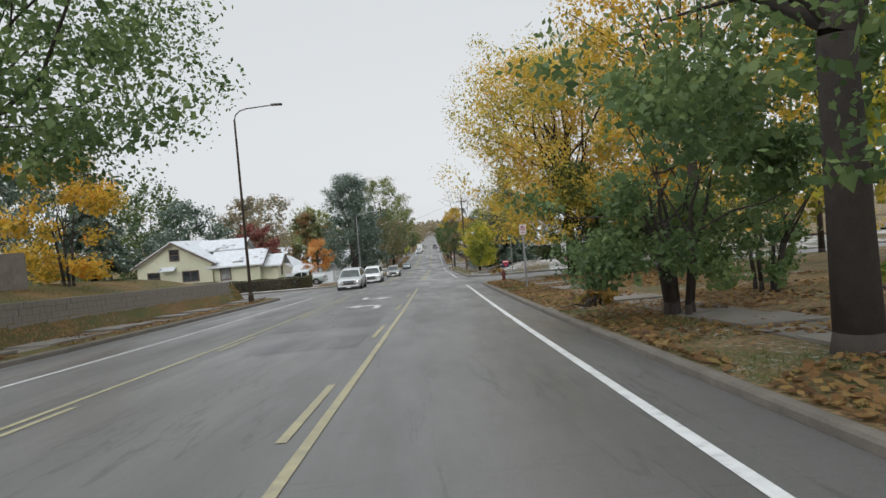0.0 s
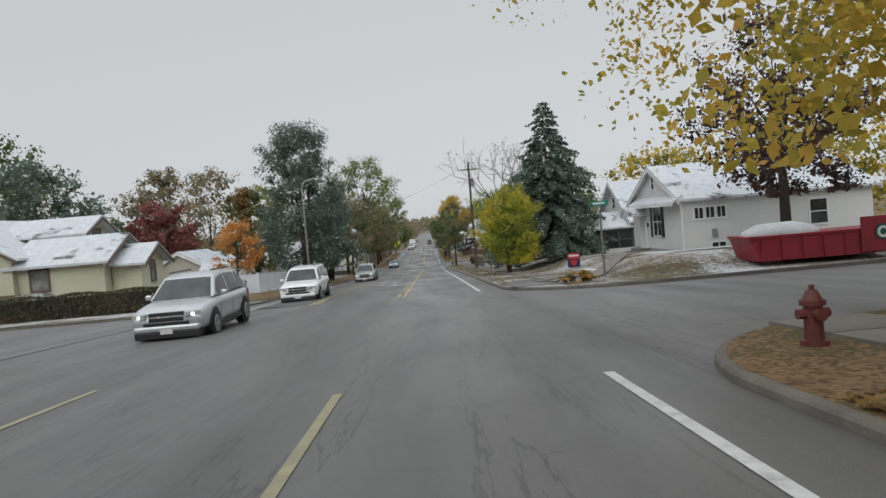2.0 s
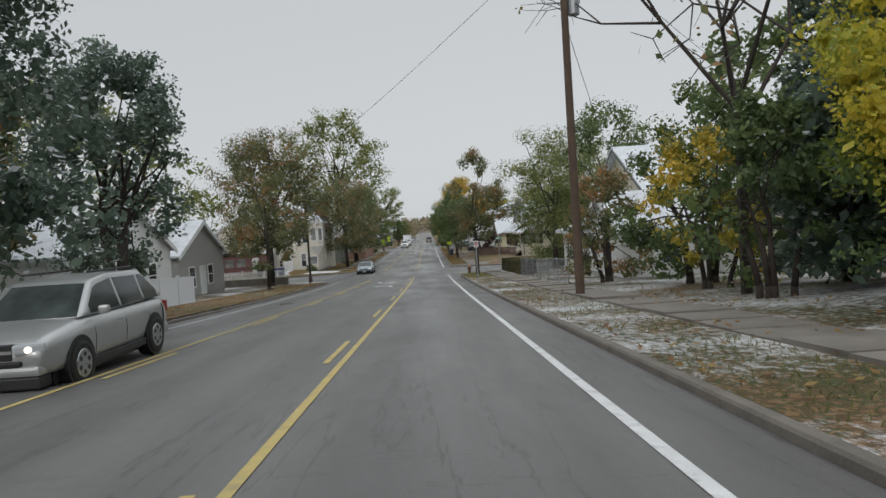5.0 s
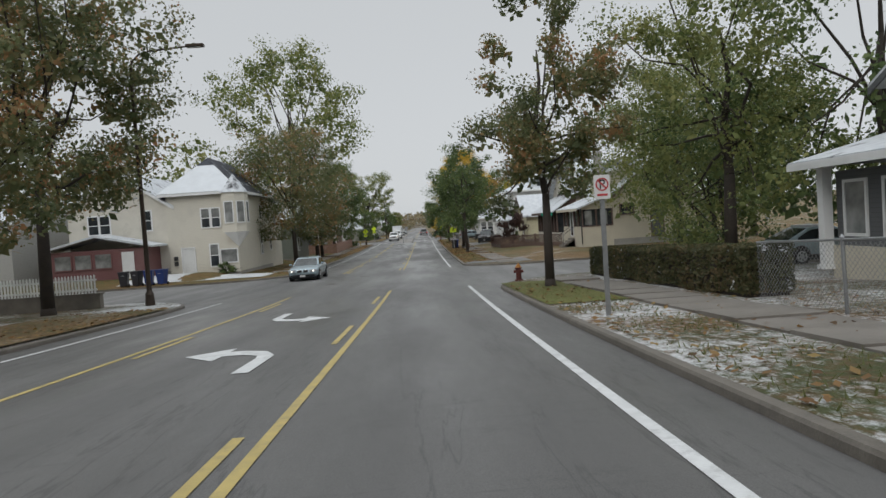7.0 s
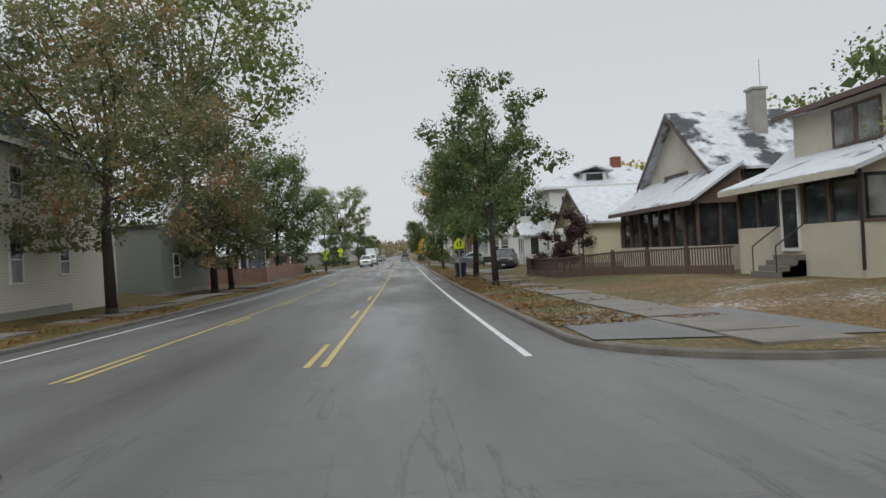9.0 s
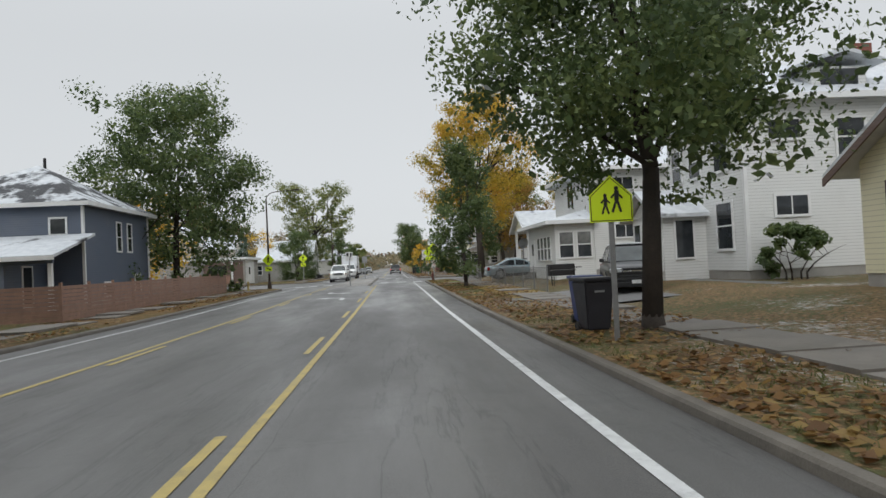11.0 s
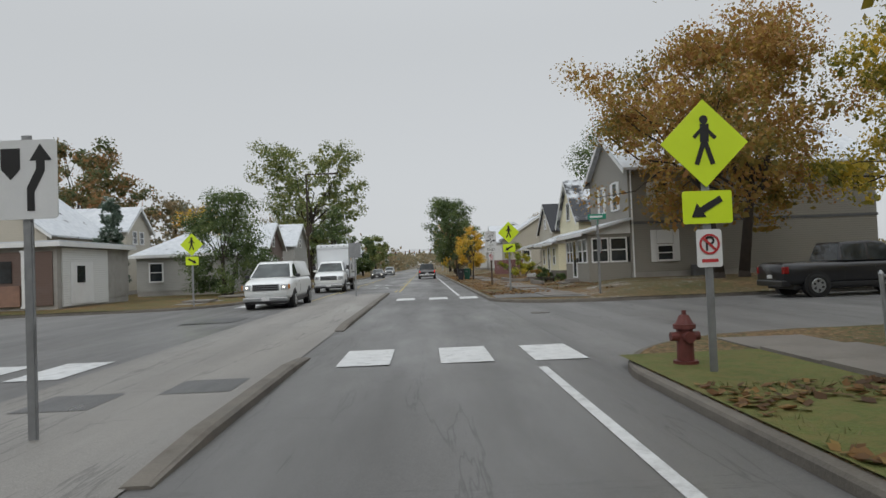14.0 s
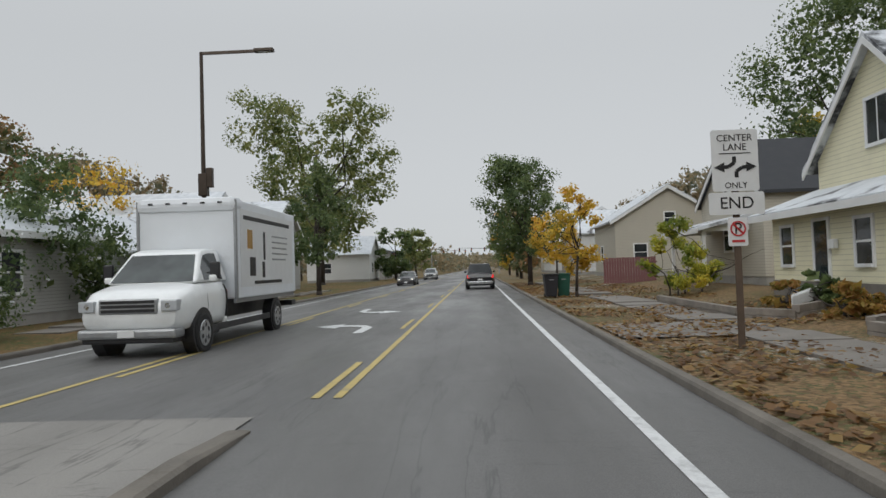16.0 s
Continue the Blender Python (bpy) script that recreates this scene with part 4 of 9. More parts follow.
# left-hand side
tree("spreading green maple leaning over the street, snow on its leaves", -15.2, 20.6, 13.5, 7.4, 4.6, leaf_plain, 51, "round", 50000, 0.14, 0.25, clumps=170, lean=4.6)
tree("yellow-leaved small tree on the bank", -19.2, 34.5, 7.0, 3.4, 0.5, leaf_yellow, 52, "low", 16000, 0.133, 0.08, 3, 50)
spruce("dark spruce on the bank above the wall", -22.3, 43.0, 8.0, 2.6, 53, 9000, 0.22)
tree("small orange maple on the verge", -16.2, 90.5, 6.0, 2.3, 1.6, leaf_orange, 54, "round", 10500, 0.118, 0.09, clumps=60)
tree("huge dense dark evergreen behind the white fence", -12.7, 103.0, 16.0, 4.7, 1.9, leaf_dark, 55, "column", 66000, 0.17, 0.35, 2, 190, fill=1.7)
tree("dark evergreen spilling over the white fence", -12.3, 114.5, 10.5, 3.4, 1.8, leaf_dark, 56, "round", 26000, 0.165, 0.25, 2, 90, fill=1.7)
tree("snow-dusted maple by the street lamp, some leaves brown", -14.3, 148.5, 14.0, 5.2, 3.7, leaf_turning, 57, "round", 64000, 0.132, 0.24, clumps=130, limbs=20)
tree("broad maple before the bay house, its top turning rust", -11.9, 185.0, 12.8, 5.8, 3.4, leaf_turning, 47, "round", 70000, 0.11, 0.22, clumps=170)
tree("maple with rust patches on the verge", -12.4, 139.5, 9.0, 3.4, 2.2, leaf_turning, 58, "round", 14000, 0.133, 0.15, clumps=60)
tree("very tall fading green tree behind the houses", -16.0, 208, 26.5, 10.4, 9.0, leaf_light, 59, "round", 30000, 0.25, 0.4, clumps=110, limbs=22)
tree("broad brown-green maple on the verge", -12.6, 202.0, 11.0, 4.6, 2.2, leaf_turning, 60, "round", 42000, 0.12, 0.24, clumps=100)
tree("green and brown street tree", -12.8, 207, 9.5, 3.0, 2.4, leaf_turning, 61, "round", 19250, 0.141, 0.2, clumps=80)
tree("full green tree behind the wooden fence", -15.8, 241.0, 15.4, 6.5, 1.8, leaf_green, 62, "round", 66000, 0.17, 0.25, clumps=150)
tree("golden tree behind the yards", -24, 258, 9.5, 4.0, 1.5, leaf_yellow, 63, "round", 10500, 0.163, 0.15, clumps=50)
tree("bushy dark green tree with snow on it", -13.6, 287.0, 6.8, 3.2, 0.4, leaf_green, 64, "low", 40000, 0.1, 0.12, 3, 110)
tree("dark bushy tree by the grey-green house", -15.0, 296.3, 5.8, 2.6, 0.5, leaf_green, 48, "low", 12000, 0.12, 0.1, 3, 70)
tree("tall spreading elm with ragged green crown", -18.2, 350, 21.6, 9.3, 5.0, leaf_light, 65, "vase", 40000, 0.27, 0.5, clumps=110, limbs=26)
tree("dark green street tree with hanging leaves", -9.9, 315, 8.4, 2.6, 2.0, leaf_green, 66, "round", 10500, 0.141, 0.16, clumps=50)
tree("thin golden tree behind the grey house", -24, 315, 9.5, 3.4, 3.0, leaf_yellow, 67, "round", 4550, 0.148, 0.14, clumps=50, limbs=20)
tree("slim dark cedar beside the house", -21.0, 286.6, 7.0, 0.95, 0.1, leaf_dark, 68, "column", 24000, 0.11, 0.1, clumps=260, limbs=4)
tree("full green and brown tree behind the houses", -38.5, 316, 16.5, 8.0, 2.5, leaf_brown, 69, "round", 22000, 0.3, 0.25, clumps=60)


# ---- houses ----
def house(name, label, x0, x1, y0, y1, h, wall, roof, ridge="x", peak=2.6, over=0.45, windows=(), doors=(), base=0.35, z=None, trim=None, chimney=None, category="house", glass=None):
    """A house on the ground between x0..x1, y0..y1. windows: face S/N/W/E, distance along it, sill, width, height[, kind]."""
    cx, cy = (x0 + x1) / 2, (y0 + y1) / 2
    zb = (min(yard(x, y) for x in (x0, x1) for y in (y0, y1)) if z is None else z)
    top = thing(name, label, category, cx, cy, zb)
    a, b = (x1 - x0) / 2, (y1 - y0) / 2
    trim = trim or white_trim
    part("foundation", boxm(-a + 0.03, a - 0.03, -b + 0.03, b - 0.03, -0.8, base), block_wall, top, "grey block foundation")
    bm = bmesh.new()
    if ridge == "y":
        slab(bm, [(-a, base), (a, base), (a, h), (0, h + peak), (-a, h)], "y", -b, b)
    elif ridge == "x":
        slab(bm, [(-b, base), (b, base), (b, h), (0, h + peak), (-b, h)], "x", -a, a)
    else:
        box(bm, -a, a, -b, b, base, h)
    part("wall", bm, wall, top)
    t = 0.16
    bm = bmesh.new()
    if ridge in "xy":
        half, ln = (a, b) if ridge == "y" else (b, a)
        k = peak / half
        e = half + over
        for s in (-1, 1):
            pts = [(0, h + peak + 0.02), (s * e, h - k * over + 0.02), (s * e, h - k * over + t), (0, h + peak + t * 1.15)]
            slab(bm, pts, ridge, -ln - over * 0.8, ln + over * 0.8)
        part("roof", bm, roof, top)
        for q in (-ln - over * 0.8, ln + over * 0.8 - 0.04):
            for s in (-1, 1):
                bm = bmesh.new()
                slab(bm, [(0, h + peak - 0.16), (s * (e + 0.01), h - k * over - 0.16), (s * (e + 0.01), h - k * over + 0.05), (0, h + peak + 0.05)], ridge, q - 0.012 if q < 0 else q, q + 0.04 if q < 0 else q + 0.052)
                part("barge_board", bm, trim, top, "painted barge board")
    elif ridge == "hip":
        A, B = a + over, b + over
        r = max(0.0, A - B), max(0.0, B - A)
        lo = [bm.verts.new(p) for p in ((-A, -B, h), (A, -B, h), (A, B, h), (-A, B, h))]
        up = [bm.verts.new(p) for p in ((-A, -B, h + t), (A, -B, h + t), (A, B, h + t), (-A, B, h + t))]
        rr = [bm.verts.new((-r[0], -r[1], h + peak)), bm.verts.new((r[0] + 1e-3, r[1] + 1e-3, h + peak))]
        bm.faces.new(lo)
        for i in range(4):
            bm.faces.new((lo[i], lo[(i + 1) % 4], up[(i + 1) % 4], up[i]))
        if r[0] > 0:
            for q in ((up[0], up[1], rr[1], rr[0]), (up[1], up[2], rr[1]), (up[2], up[3], rr[0], rr[1]), (up[3], up[0], rr[0])):
                bm.faces.new(q)
        else:
            for q in ((up[0], up[1], rr[0]), (up[1], up[2], rr[1], rr[0]), (up[2], up[3], rr[1]), (up[3], up[0], rr[0], rr[1])):
                bm.faces.new(q)
        bmesh.ops.recalc_face_normals(bm, faces=bm.faces)
        part("roof", bm, roof, top)
        bm = bmesh.new()
        for q in ((-A, A, -B - 0.03, -B + 0.0), (-A, A, B, B + 0.03), (-A - 0.03, -A, -B - 0.03, B + 0.03), (A, A + 0.03, -B - 0.03, B + 0.03)):
            box(bm, q[0], q[1], q[2], q[3], h - 0.06, h + t + 0.01)
        part("gutter", bm, trim, top, "painted gutter")
    else:
        part("roof", boxm(-a - over, a + over, -b - over, b + over, h, h + 0.28), roof, top)
        bm = bmesh.new()
        for q in ((-a - over - 0.02, a + over + 0.02, -b - over - 0.04, -b - over), (-a - over - 0.02, a + over + 0.02, b + over, b + over + 0.04), (-a - over - 0.04, -a - over, -b - over, b + over), (a + over, a + over + 0.04, -b - over, b + over)):
            box(bm, *q, h - 0.03, h + 0.2)
        part("fascia", bm, trim, top, "painted fascia")
    for w in windows:
        window(top, a, b, w, trim, glass)
    for face, u, w, hh in doors:
        m = face_matrix(a, b, face, u + w / 2)
        fr = part("door_frame", frame_bm(w + 0.16, hh + 0.1, 0.08, 0.09), trim, top)
        fr.matrix_basis = m @ Matrix.Translation((0, 0, base + hh / 2))
        part("door", boxm(-w / 2, w / 2, -0.03, 0.03, -hh / 2, hh / 2), white_trim if trim is not white_trim else side_white, fr, "panelled house door")
    if chimney:
        px, py, ph = chimney
        bm = boxm(px - cx - 0.35, px - cx + 0.35, py - cy - 0.35, py - cy + 0.35, h - 0.2, ph)
        box(bm, px - cx - 0.42, px - cx + 0.42, py - cy - 0.42, py - cy + 0.42, ph, ph + 0.12)
        part("chimney", bm, brick_red, top, "red brick chimney")
    return top


def face_matrix(a, b, face, u):
    """A window's place: its own x along the wall (as seen from outside), -y outward."""
    if face == "S":
        return pose(-a + u, -b, 0)
    if face == "N":
        return pose(a - u, b, 0, 0, 0, 180)
    if face == "W":
        return pose(-a, b - u, 0, 0, 0, -90)
    return pose(a, -b + u, 0, 0, 0, 90)


def frame_bm(w, h, t, d):
    bm = bmesh.new()
    box(bm, -w / 2, -w / 2 + t, -d, 0.02, -h / 2, h / 2)
    box(bm, w / 2 - t, w / 2, -d, 0.02, -h / 2, h / 2)
    box(bm, -w / 2 + t, w / 2 - t, -d, 0.02, h / 2 - t, h / 2)
    box(bm, -w / 2 + t, w / 2 - t, -d - 0.03, 0.02, -h / 2, -h / 2 + t)
    return bm


def window(top, a, b, w, trim, glass):
    face, u, v, ww, hh = w[:5]
    kind = w[5] if len(w) > 5 else ""
    m = face_matrix(a, b, face, u + ww / 2) @ Matrix.Translation((0, 0, v + hh / 2))
    bm = frame_bm(ww + 0.18, hh + 0.18, 0.1, 0.05)
    fr = part("window_frame", bm, trim, top)
    fr.matrix_basis = m
    halves = [(-hh / 2, -0.02), (0.02, hh / 2)] if "one" not in kind else [(-hh / 2, hh / 2)]
    part("sash", boxm(-ww / 2, ww / 2, -0.03, 0.0, -0.03, 0.03) if "one" not in kind else boxm(-0.02, 0.02, -0.03, 0, -hh / 2, hh / 2), trim, fr)
    for i, (p, q) in enumerate(halves):
        g = glass or (glass_blind if "blind" in kind and i > 0 else glass_dark)
        part("pane", boxm(-ww / 2, ww / 2, -0.018, 0.0, p, q), g, fr)
    if "shut" in kind:
        mat = black_trim if "black" in kind else white_trim
        for s in (-1, 1):
            part("shutter", boxm(s * (ww / 2 + 0.28) - 0.17, s * (ww / 2 + 0.28) + 0.17, -0.04, 0.0, -hh / 2 - 0.05, hh / 2 + 0.05), mat, fr, "slatted shutter")


def porch_roof(top, a0, a1, b0, b1, h0, h1, roof, trim, side="W"):
    """A lean-to roof from the wall (height h1) out to its eave (height h0), in the house's own frame."""
    if side == "W":
        pts = [(a1, h1), (a0, h0), (a0, h0 + 0.14), (a1, h1 + 0.14)]
        part("porch_roof", slabm(pts, "y", b0, b1), roof, top)
        for q in (b0 + 0.42, b1 - 0.46):
            part("porch_cheek", slabm([(a0 + 0.35, h0 - 0.02), (a1, h0 - 0.02), (a1, h1), (a0 + 0.35, h0 + (h1 - h0) * 0.35 / (a1 - a0))], "y", q, q + 0.04), trim, top)
        part("porch_fascia", slabm([(a0 - 0.03, h0 - 0.1), (a0, h0 - 0.1), (a0, h0 + 0.1), (a0 - 0.03, h0 + 0.1)], "y", b0 - 0.01, b1 + 0.01), trim, top)
    elif side == "E":
        pts = [(a0, h1), (a1, h0), (a1, h0 + 0.14), (a0, h1 + 0.14)]
        part("porch_roof", slabm(pts, "y", b0, b1), roof, top)
        part("porch_fascia", slabm([(a1, h0 - 0.1), (a1 + 0.03, h0 - 0.1), (a1 + 0.03, h0 + 0.1), (a1, h0 + 0.1)], "y", b0 - 0.01, b1 + 0.01), trim, top)
    else:
        pts = [(b1, h1), (b0, h0), (b0, h0 + 0.14), (b1, h1 + 0.14)]
        part("porch_roof", slabm(pts, "x", a0, a1), roof, top)
        part("porch_fascia", slabm([(b0 - 0.03, h0 - 0.1), (b0, h0 - 0.1), (b0, h0 + 0.1), (b0 - 0.03, h0 + 0.1)], "x", a0 - 0.01, a1 + 0.01), trim, top)


def post(top, x, y, z0, z1, r=0.07, mat=None):
    bm = boxm(x - r, x + r, y - r, y + r, z0, z1)
    box(bm, x - r * 1.4, x + r * 1.4, y - r * 1.4, y + r * 1.4, z0, z0 + 0.12)
    box(bm, x - r * 1.4, x + r * 1.4, y - r * 1.4, y + r * 1.4, z1 - 0.1, z1)
    part("porch_post", bm, mat or white_trim, top)


# right: the white house with a street gable, then the house with the dark screened porch
wh = house("white_house", "single-storey white house with snowy roof and street gable", 14.4, 25.5, 72.6, 81.6, 3.35, side_white, roof_snow, "x", 2.1, 0.4,
           [("W", 4.2, 1.2, 0.66, 1.75), ("W", 4.95, 1.2, 0.66, 1.75), ("W", 4.3, 4.15, 0.42, 0.8), ("S", 0.7, 2.15, 0.5, 0.62, "one"), ("S", 1.35, 2.15, 0.5, 0.62, "one"), ("S", 2.0, 2.15, 0.5, 0.62, "one"), ("S", 7.4, 1.3, 1.0, 1.4), ("S", 1.6, 0.32, 0.8, 0.4, "one")], [("W", 1.7, 0.95, 2.05)])
porch_roof(wh, -6.2, -5.55, -4.75, 3.3, 3.1, 3.5, roof_snow, white_trim)
for q in (-0.95, 0.97):
    part("shutter", boxm(-5.61, -5.55, -0.4 + q - 0.19, -0.4 + q + 0.19, 1.1, 3.0), black_trim, wh, "black slatted shutter")
bm = bmesh.new()
slab(bm, [(2.25 + 0.8 * math.cos(k * math.pi / 10), 2.5 + 0.62 * math.sin(k * math.pi / 10)) for k in range(11)], "x", -6.9, -5.55)
part("door_hood", bm, roof_snow, wh, "snowy barrel hood over the front door")
for k in range(3):
    part("front_step", boxm(-6.9 + 0.3 * k, -5.56, 1.4, 3.1, -0.3, 0.0 + 0.17 * k), concrete, wh)
part("downpipe", rodm((-5.6, -4.56, 0.2), (-5.6, -4.56, 3.2), 0.045), white_trim, wh, "white downpipe")
part("wall_lamp", boxm(-5.65, -5.55, 1.25, 1.4, 1.75, 2.0, 0.02), black_trim, wh, "black wall lamp")
part("meter_box", boxm(-3.9, -3.6, -4.62, -4.5, 1.0, 1.5, 0.02), galv, wh, "grey meter box")
hr = house("porch_house", "white house with broad snowy roof and dark screened porch", 16.0, 27.5, 86.6, 96.4, 3.1, side_white, roof_snow, "x", 3.05, 0.6,
           [("S", 2.6, 1.3, 1.0, 1.1), ("W", 4.4, 4.0, 0.8, 0.9)], chimney=(19.8, 91.6, 6.9), base=0.5, z=road_z(88) + 0.4)
part("porch_base", boxm(-9.2, -5.85, -4.9, 0.9, -0.9, 0.85), side_white, hr, "white boarded porch base")
part("porch_wall", boxm(-9.1, -5.85, -4.8, 0.8, 0.85, 2.2), glass_dark, hr, "dark insect-screened porch")
for u in range(5):
    g = part("porch_frame", boxm(-9.18, -9.08, -4.88 + u * 1.38, -4.78 + u * 1.38, 0.85, 2.25), side_dark, hr, "dark porch post")
for u in range(4):
    g = part("porch_frame", boxm(-9.18 + u * 1.08, -9.08 + u * 1.08, -4.89, -4.79, 0.85, 2.25), side_dark, hr, "dark porch post")
    if u < 3:
        part("pane_rail", boxm(-9.08 + u * 1.08, -8.1 + u * 1.08, -4.86, -4.8, 1.5, 1.56), side_dark, g)
part("porch_door", boxm(-9.2, -9.1, -1.6, -0.7, 0.2, 2.2), white_trim, hr, "white-framed screen door")
part("porch_beam", boxm(-9.25, -5.8, -4.95, 0.95, 2.2, 2.4), side_dark, hr, "dark porch beam")
bm = bmesh.new()
lo = [bm.verts.new(p) for p in ((-9.6, -5.3, 2.4), (-5.75, -5.3, 2.4), (-5.75, 1.3, 2.4), (-9.6, 1.3, 2.4))]
hi = [bm.verts.new(p) for p in ((-9.6, -5.3, 2.55), (-5.75, -5.3, 2.55), (-5.75, 1.3, 2.55), (-9.6, 1.3, 2.55))]
rg = [bm.verts.new((-7.6, -1.9, 3.75)), bm.verts.new((-5.75, -1.9, 3.75))]
bm.faces.new(lo[::-1])
for i in range(4):
    bm.faces.new((lo[i], lo[(i + 1) % 4], hi[(i + 1) % 4], hi[i]))
for q in ((hi[0], hi[1], rg[1], rg[0]), (hi[1], hi[2], rg[1]), (hi[2], hi[3], rg[0], rg[1]), (hi[3], hi[0], rg[0])):
    bm.faces.new(q)
bmesh.ops.recalc_face_normals(bm, faces=bm.faces)
part("porch_roof", bm, roof_snow, hr, "snowy hipped porch roof")
part("planter_box", boxm(-8.2, -7.0, -5.3, -5.0, 0.2, 0.45, 0.02), black_trim, hr)

# right: cream house with dark porch windows behind the chain-link fence
hq = house("cream_house", "cream two-storey house with a dark-trimmed enclosed porch", 14.4, 23.2, 130.3, 142.3, 5.8, stucco, roof_snow, "x", 3.2, 0.7,
           [("W", 3, 3.9, 0.9, 1.3), ("W", 7, 3.9, 0.9, 1.3), ("N", 2, 1.6, 1.2, 1.3)], trim=side_dark)
part("porch_base", boxm(-7.6, -4.4, -5.8, 4.6, -0.8, 0.95), stucco, hq)
part("porch_wall", boxm(-7.5, -4.4, -5.7, 4.5, 0.95, 2.95), side_dark, hq, "dark grey porch wall")
for u in range(6):
    fr = part("window_frame", frame_bm(0.95, 1.5, 0.08, 0.05), white_trim, hq)
    fr.matrix_basis = pose(-7.5, 3.7 - u * 1.5, 1.95, 0, 0, -90)
    part("pane", boxm(-0.4, 0.4, -0.02, 0, -0.68, 0.68), glass_blind, fr)
for u in range(2):
    fr = part("window_frame", frame_bm(0.95, 1.5, 0.08, 0.05), white_trim, hq)
    fr.matrix_basis = pose(-6.8 + 1.4 * u, 4.5, 1.95, 0, 0, 180)
    part("pane", boxm(-0.4, 0.4, -0.02, 0, -0.68, 0.68), glass_dark, fr)
porch_roof(hq, -8.3, -4.4, -6.4, 5.4, 3.15, 4.1, roof_snow, white_trim)
post(hq, -7.7, 4.7, 0.3, 3.15, 0.13)

# right: stucco bungalow with railed terrace
hd = house("stucco_bungalow", "cream stucco bungalow with swept snowy roof and screened corner porch", 15.3, 22.0, 175.5, 184.0, 3.8, stucco, roof_snow, "y", 2.7, 0.5,
           [("S", 0.66, 2.3, 1.04, 0.75, "one"), ("S", 2.85, 4.7, 1.0, 0.9)], z=-7.55, trim=side_brown)
fr = part("door_frame", frame_bm(1.1, 2.2, 0.08, 0.06), side_brown, hd)
fr.matrix_basis = pose(0.25, -4.25, 1.45)
part("door", boxm(-0.46, 0.46, -0.03, 0, -1.0, 1.02), side_dark, fr, "dark side door")
part("porch_base", boxm(-5.85, -3.33, -4.26, 2.55, -0.8, 1.5), stucco, hd)
part("porch_wall", boxm(-5.78, -3.33, -4.2, 2.5, 1.5, 3.0), glass_dark, hd, "dark screened porch band")
for u in (-5.85, -4.72, -3.43):
    part("porch_frame", boxm(u, u + 0.11, -4.28, -4.18, 1.5, 3.0), side_brown, hd, "dark brown porch post")
for u in range(6):
    part("porch_frame", boxm(-5.87, -5.77, -4.27 + u * 1.34, -4.17 + u * 1.34, 1.5, 3.0), side_brown, hd, "dark brown porch post")
part("window_sill", boxm(-5.9, -3.33, -4.31, -4.26, 1.46, 1.54), side_brown, hd)
for u in (-5.3, -4.05):
    part("curtain", boxm(u - 0.28, u + 0.28, -4.215, -4.203, 1.62, 2.75), glass_blind, hd, "pale curtain behind the glass")
part("downpipe", rodm((-5.9, -4.33, 0.1), (-5.9, -4.33, 2.95), 0.05), black_trim, hd, "black downpipe")
fr = part("door_frame", frame_bm(1.05, 2.15, 0.09, 0.06), white_trim, hd)
fr.matrix_basis = pose(-5.86, -0.9, 1.72, 0, 0, -90)
part("door", boxm(-0.4, 0.4, -0.035, 0, -0.95, 0.98), glass_dark, fr, "white-framed glazed door")
for k in range(4):
    part("porch_step", boxm(-6.95 + k * 0.27, -5.86, -1.6, -0.2, -0.5, 0.02 + 0.17 * k), concrete, hd)
for q in (-1.6, -0.2):
    part("hand_rail", rodm((-6.85, q, 0.85), (-5.9, q, 1.5), 0.025), black_trim, hd, "thin black hand rail")
    part("rail_post", rodm((-6.85, q, 0.0), (-6.85, q, 0.86), 0.02), black_trim, hd)
porch_roof(hd, -6.35, -3.3, -4.75, 3.0, 2.87, 3.97, roof_snow, stucco)
part("dormer", slabm([(-3.05, 3.7), (-0.2, 3.7), (-0.2, 6.45), (-3.05, 5.82)], "y", -2.75, 3.2), stucco, hd, "cream shed dormer")
part("dormer_roof", slabm([(-3.6, 5.78), (0.1, 6.6), (0.1, 6.76), (-3.6, 5.94)], "y", -3.5, 3.7), roof_snow, hd)
part("dormer_fascia", boxm(-3.64, -3.6, -3.52, 3.72, 5.72, 5.92), side_brown, hd)
for u in (-0.62, 0.62):
    fr = part("window_frame", frame_bm(1.22, 1.4, 0.1, 0.05), side_brown, hd)
    fr.matrix_basis = pose(-3.05, -0.4 + u, 4.9, 0, 0, -90)
    part("pane", boxm(-0.52, 0.52, -0.02, 0, -0.6, 0.6), glass_blind, fr)
gd = house("gabled_house", "cream house with a dark gable and half-snowed roof", 14.9, 23.5, 188.4, 196.4, 5.2, stucco_pale, roof_part, "x", 3.0, 0.7,
           [("W", 2.4, 3.9, 0.8, 1.1), ("W", 3.4, 3.9, 0.8, 1.1), ("W", 4.4, 3.9, 0.8, 1.1), ("S", 1.5, 3.6, 1.0, 1.3)], trim=side_brown)
part("porch_base", boxm(-6.2, -4.25, -6.2, 3.9, -0.6, 1.2), stucco_pale, gd)
part("porch_wall", boxm(-6.1, -4.25, -6.1, 3.8, 1.2, 3.1), glass_dark, gd, "dark glazed porch")
for u in range(8):
    part("porch_frame", boxm(-6.22, -6.1, -6.2 + u * 1.43, -6.08 + u * 1.43, 1.2, 3.15), side_brown, gd, "dark brown porch post")
for u in range(2):
    part("porch_frame", boxm(-5.2 + u * 0.85, -5.1 + u * 0.85, -6.22, -6.1, 1.2, 3.15), side_brown, gd, "dark brown porch post")
porch_roof(gd, -6.8, -4.3, -6.9, 4.4, 3.1, 4.75, roof_snow, side_brown)
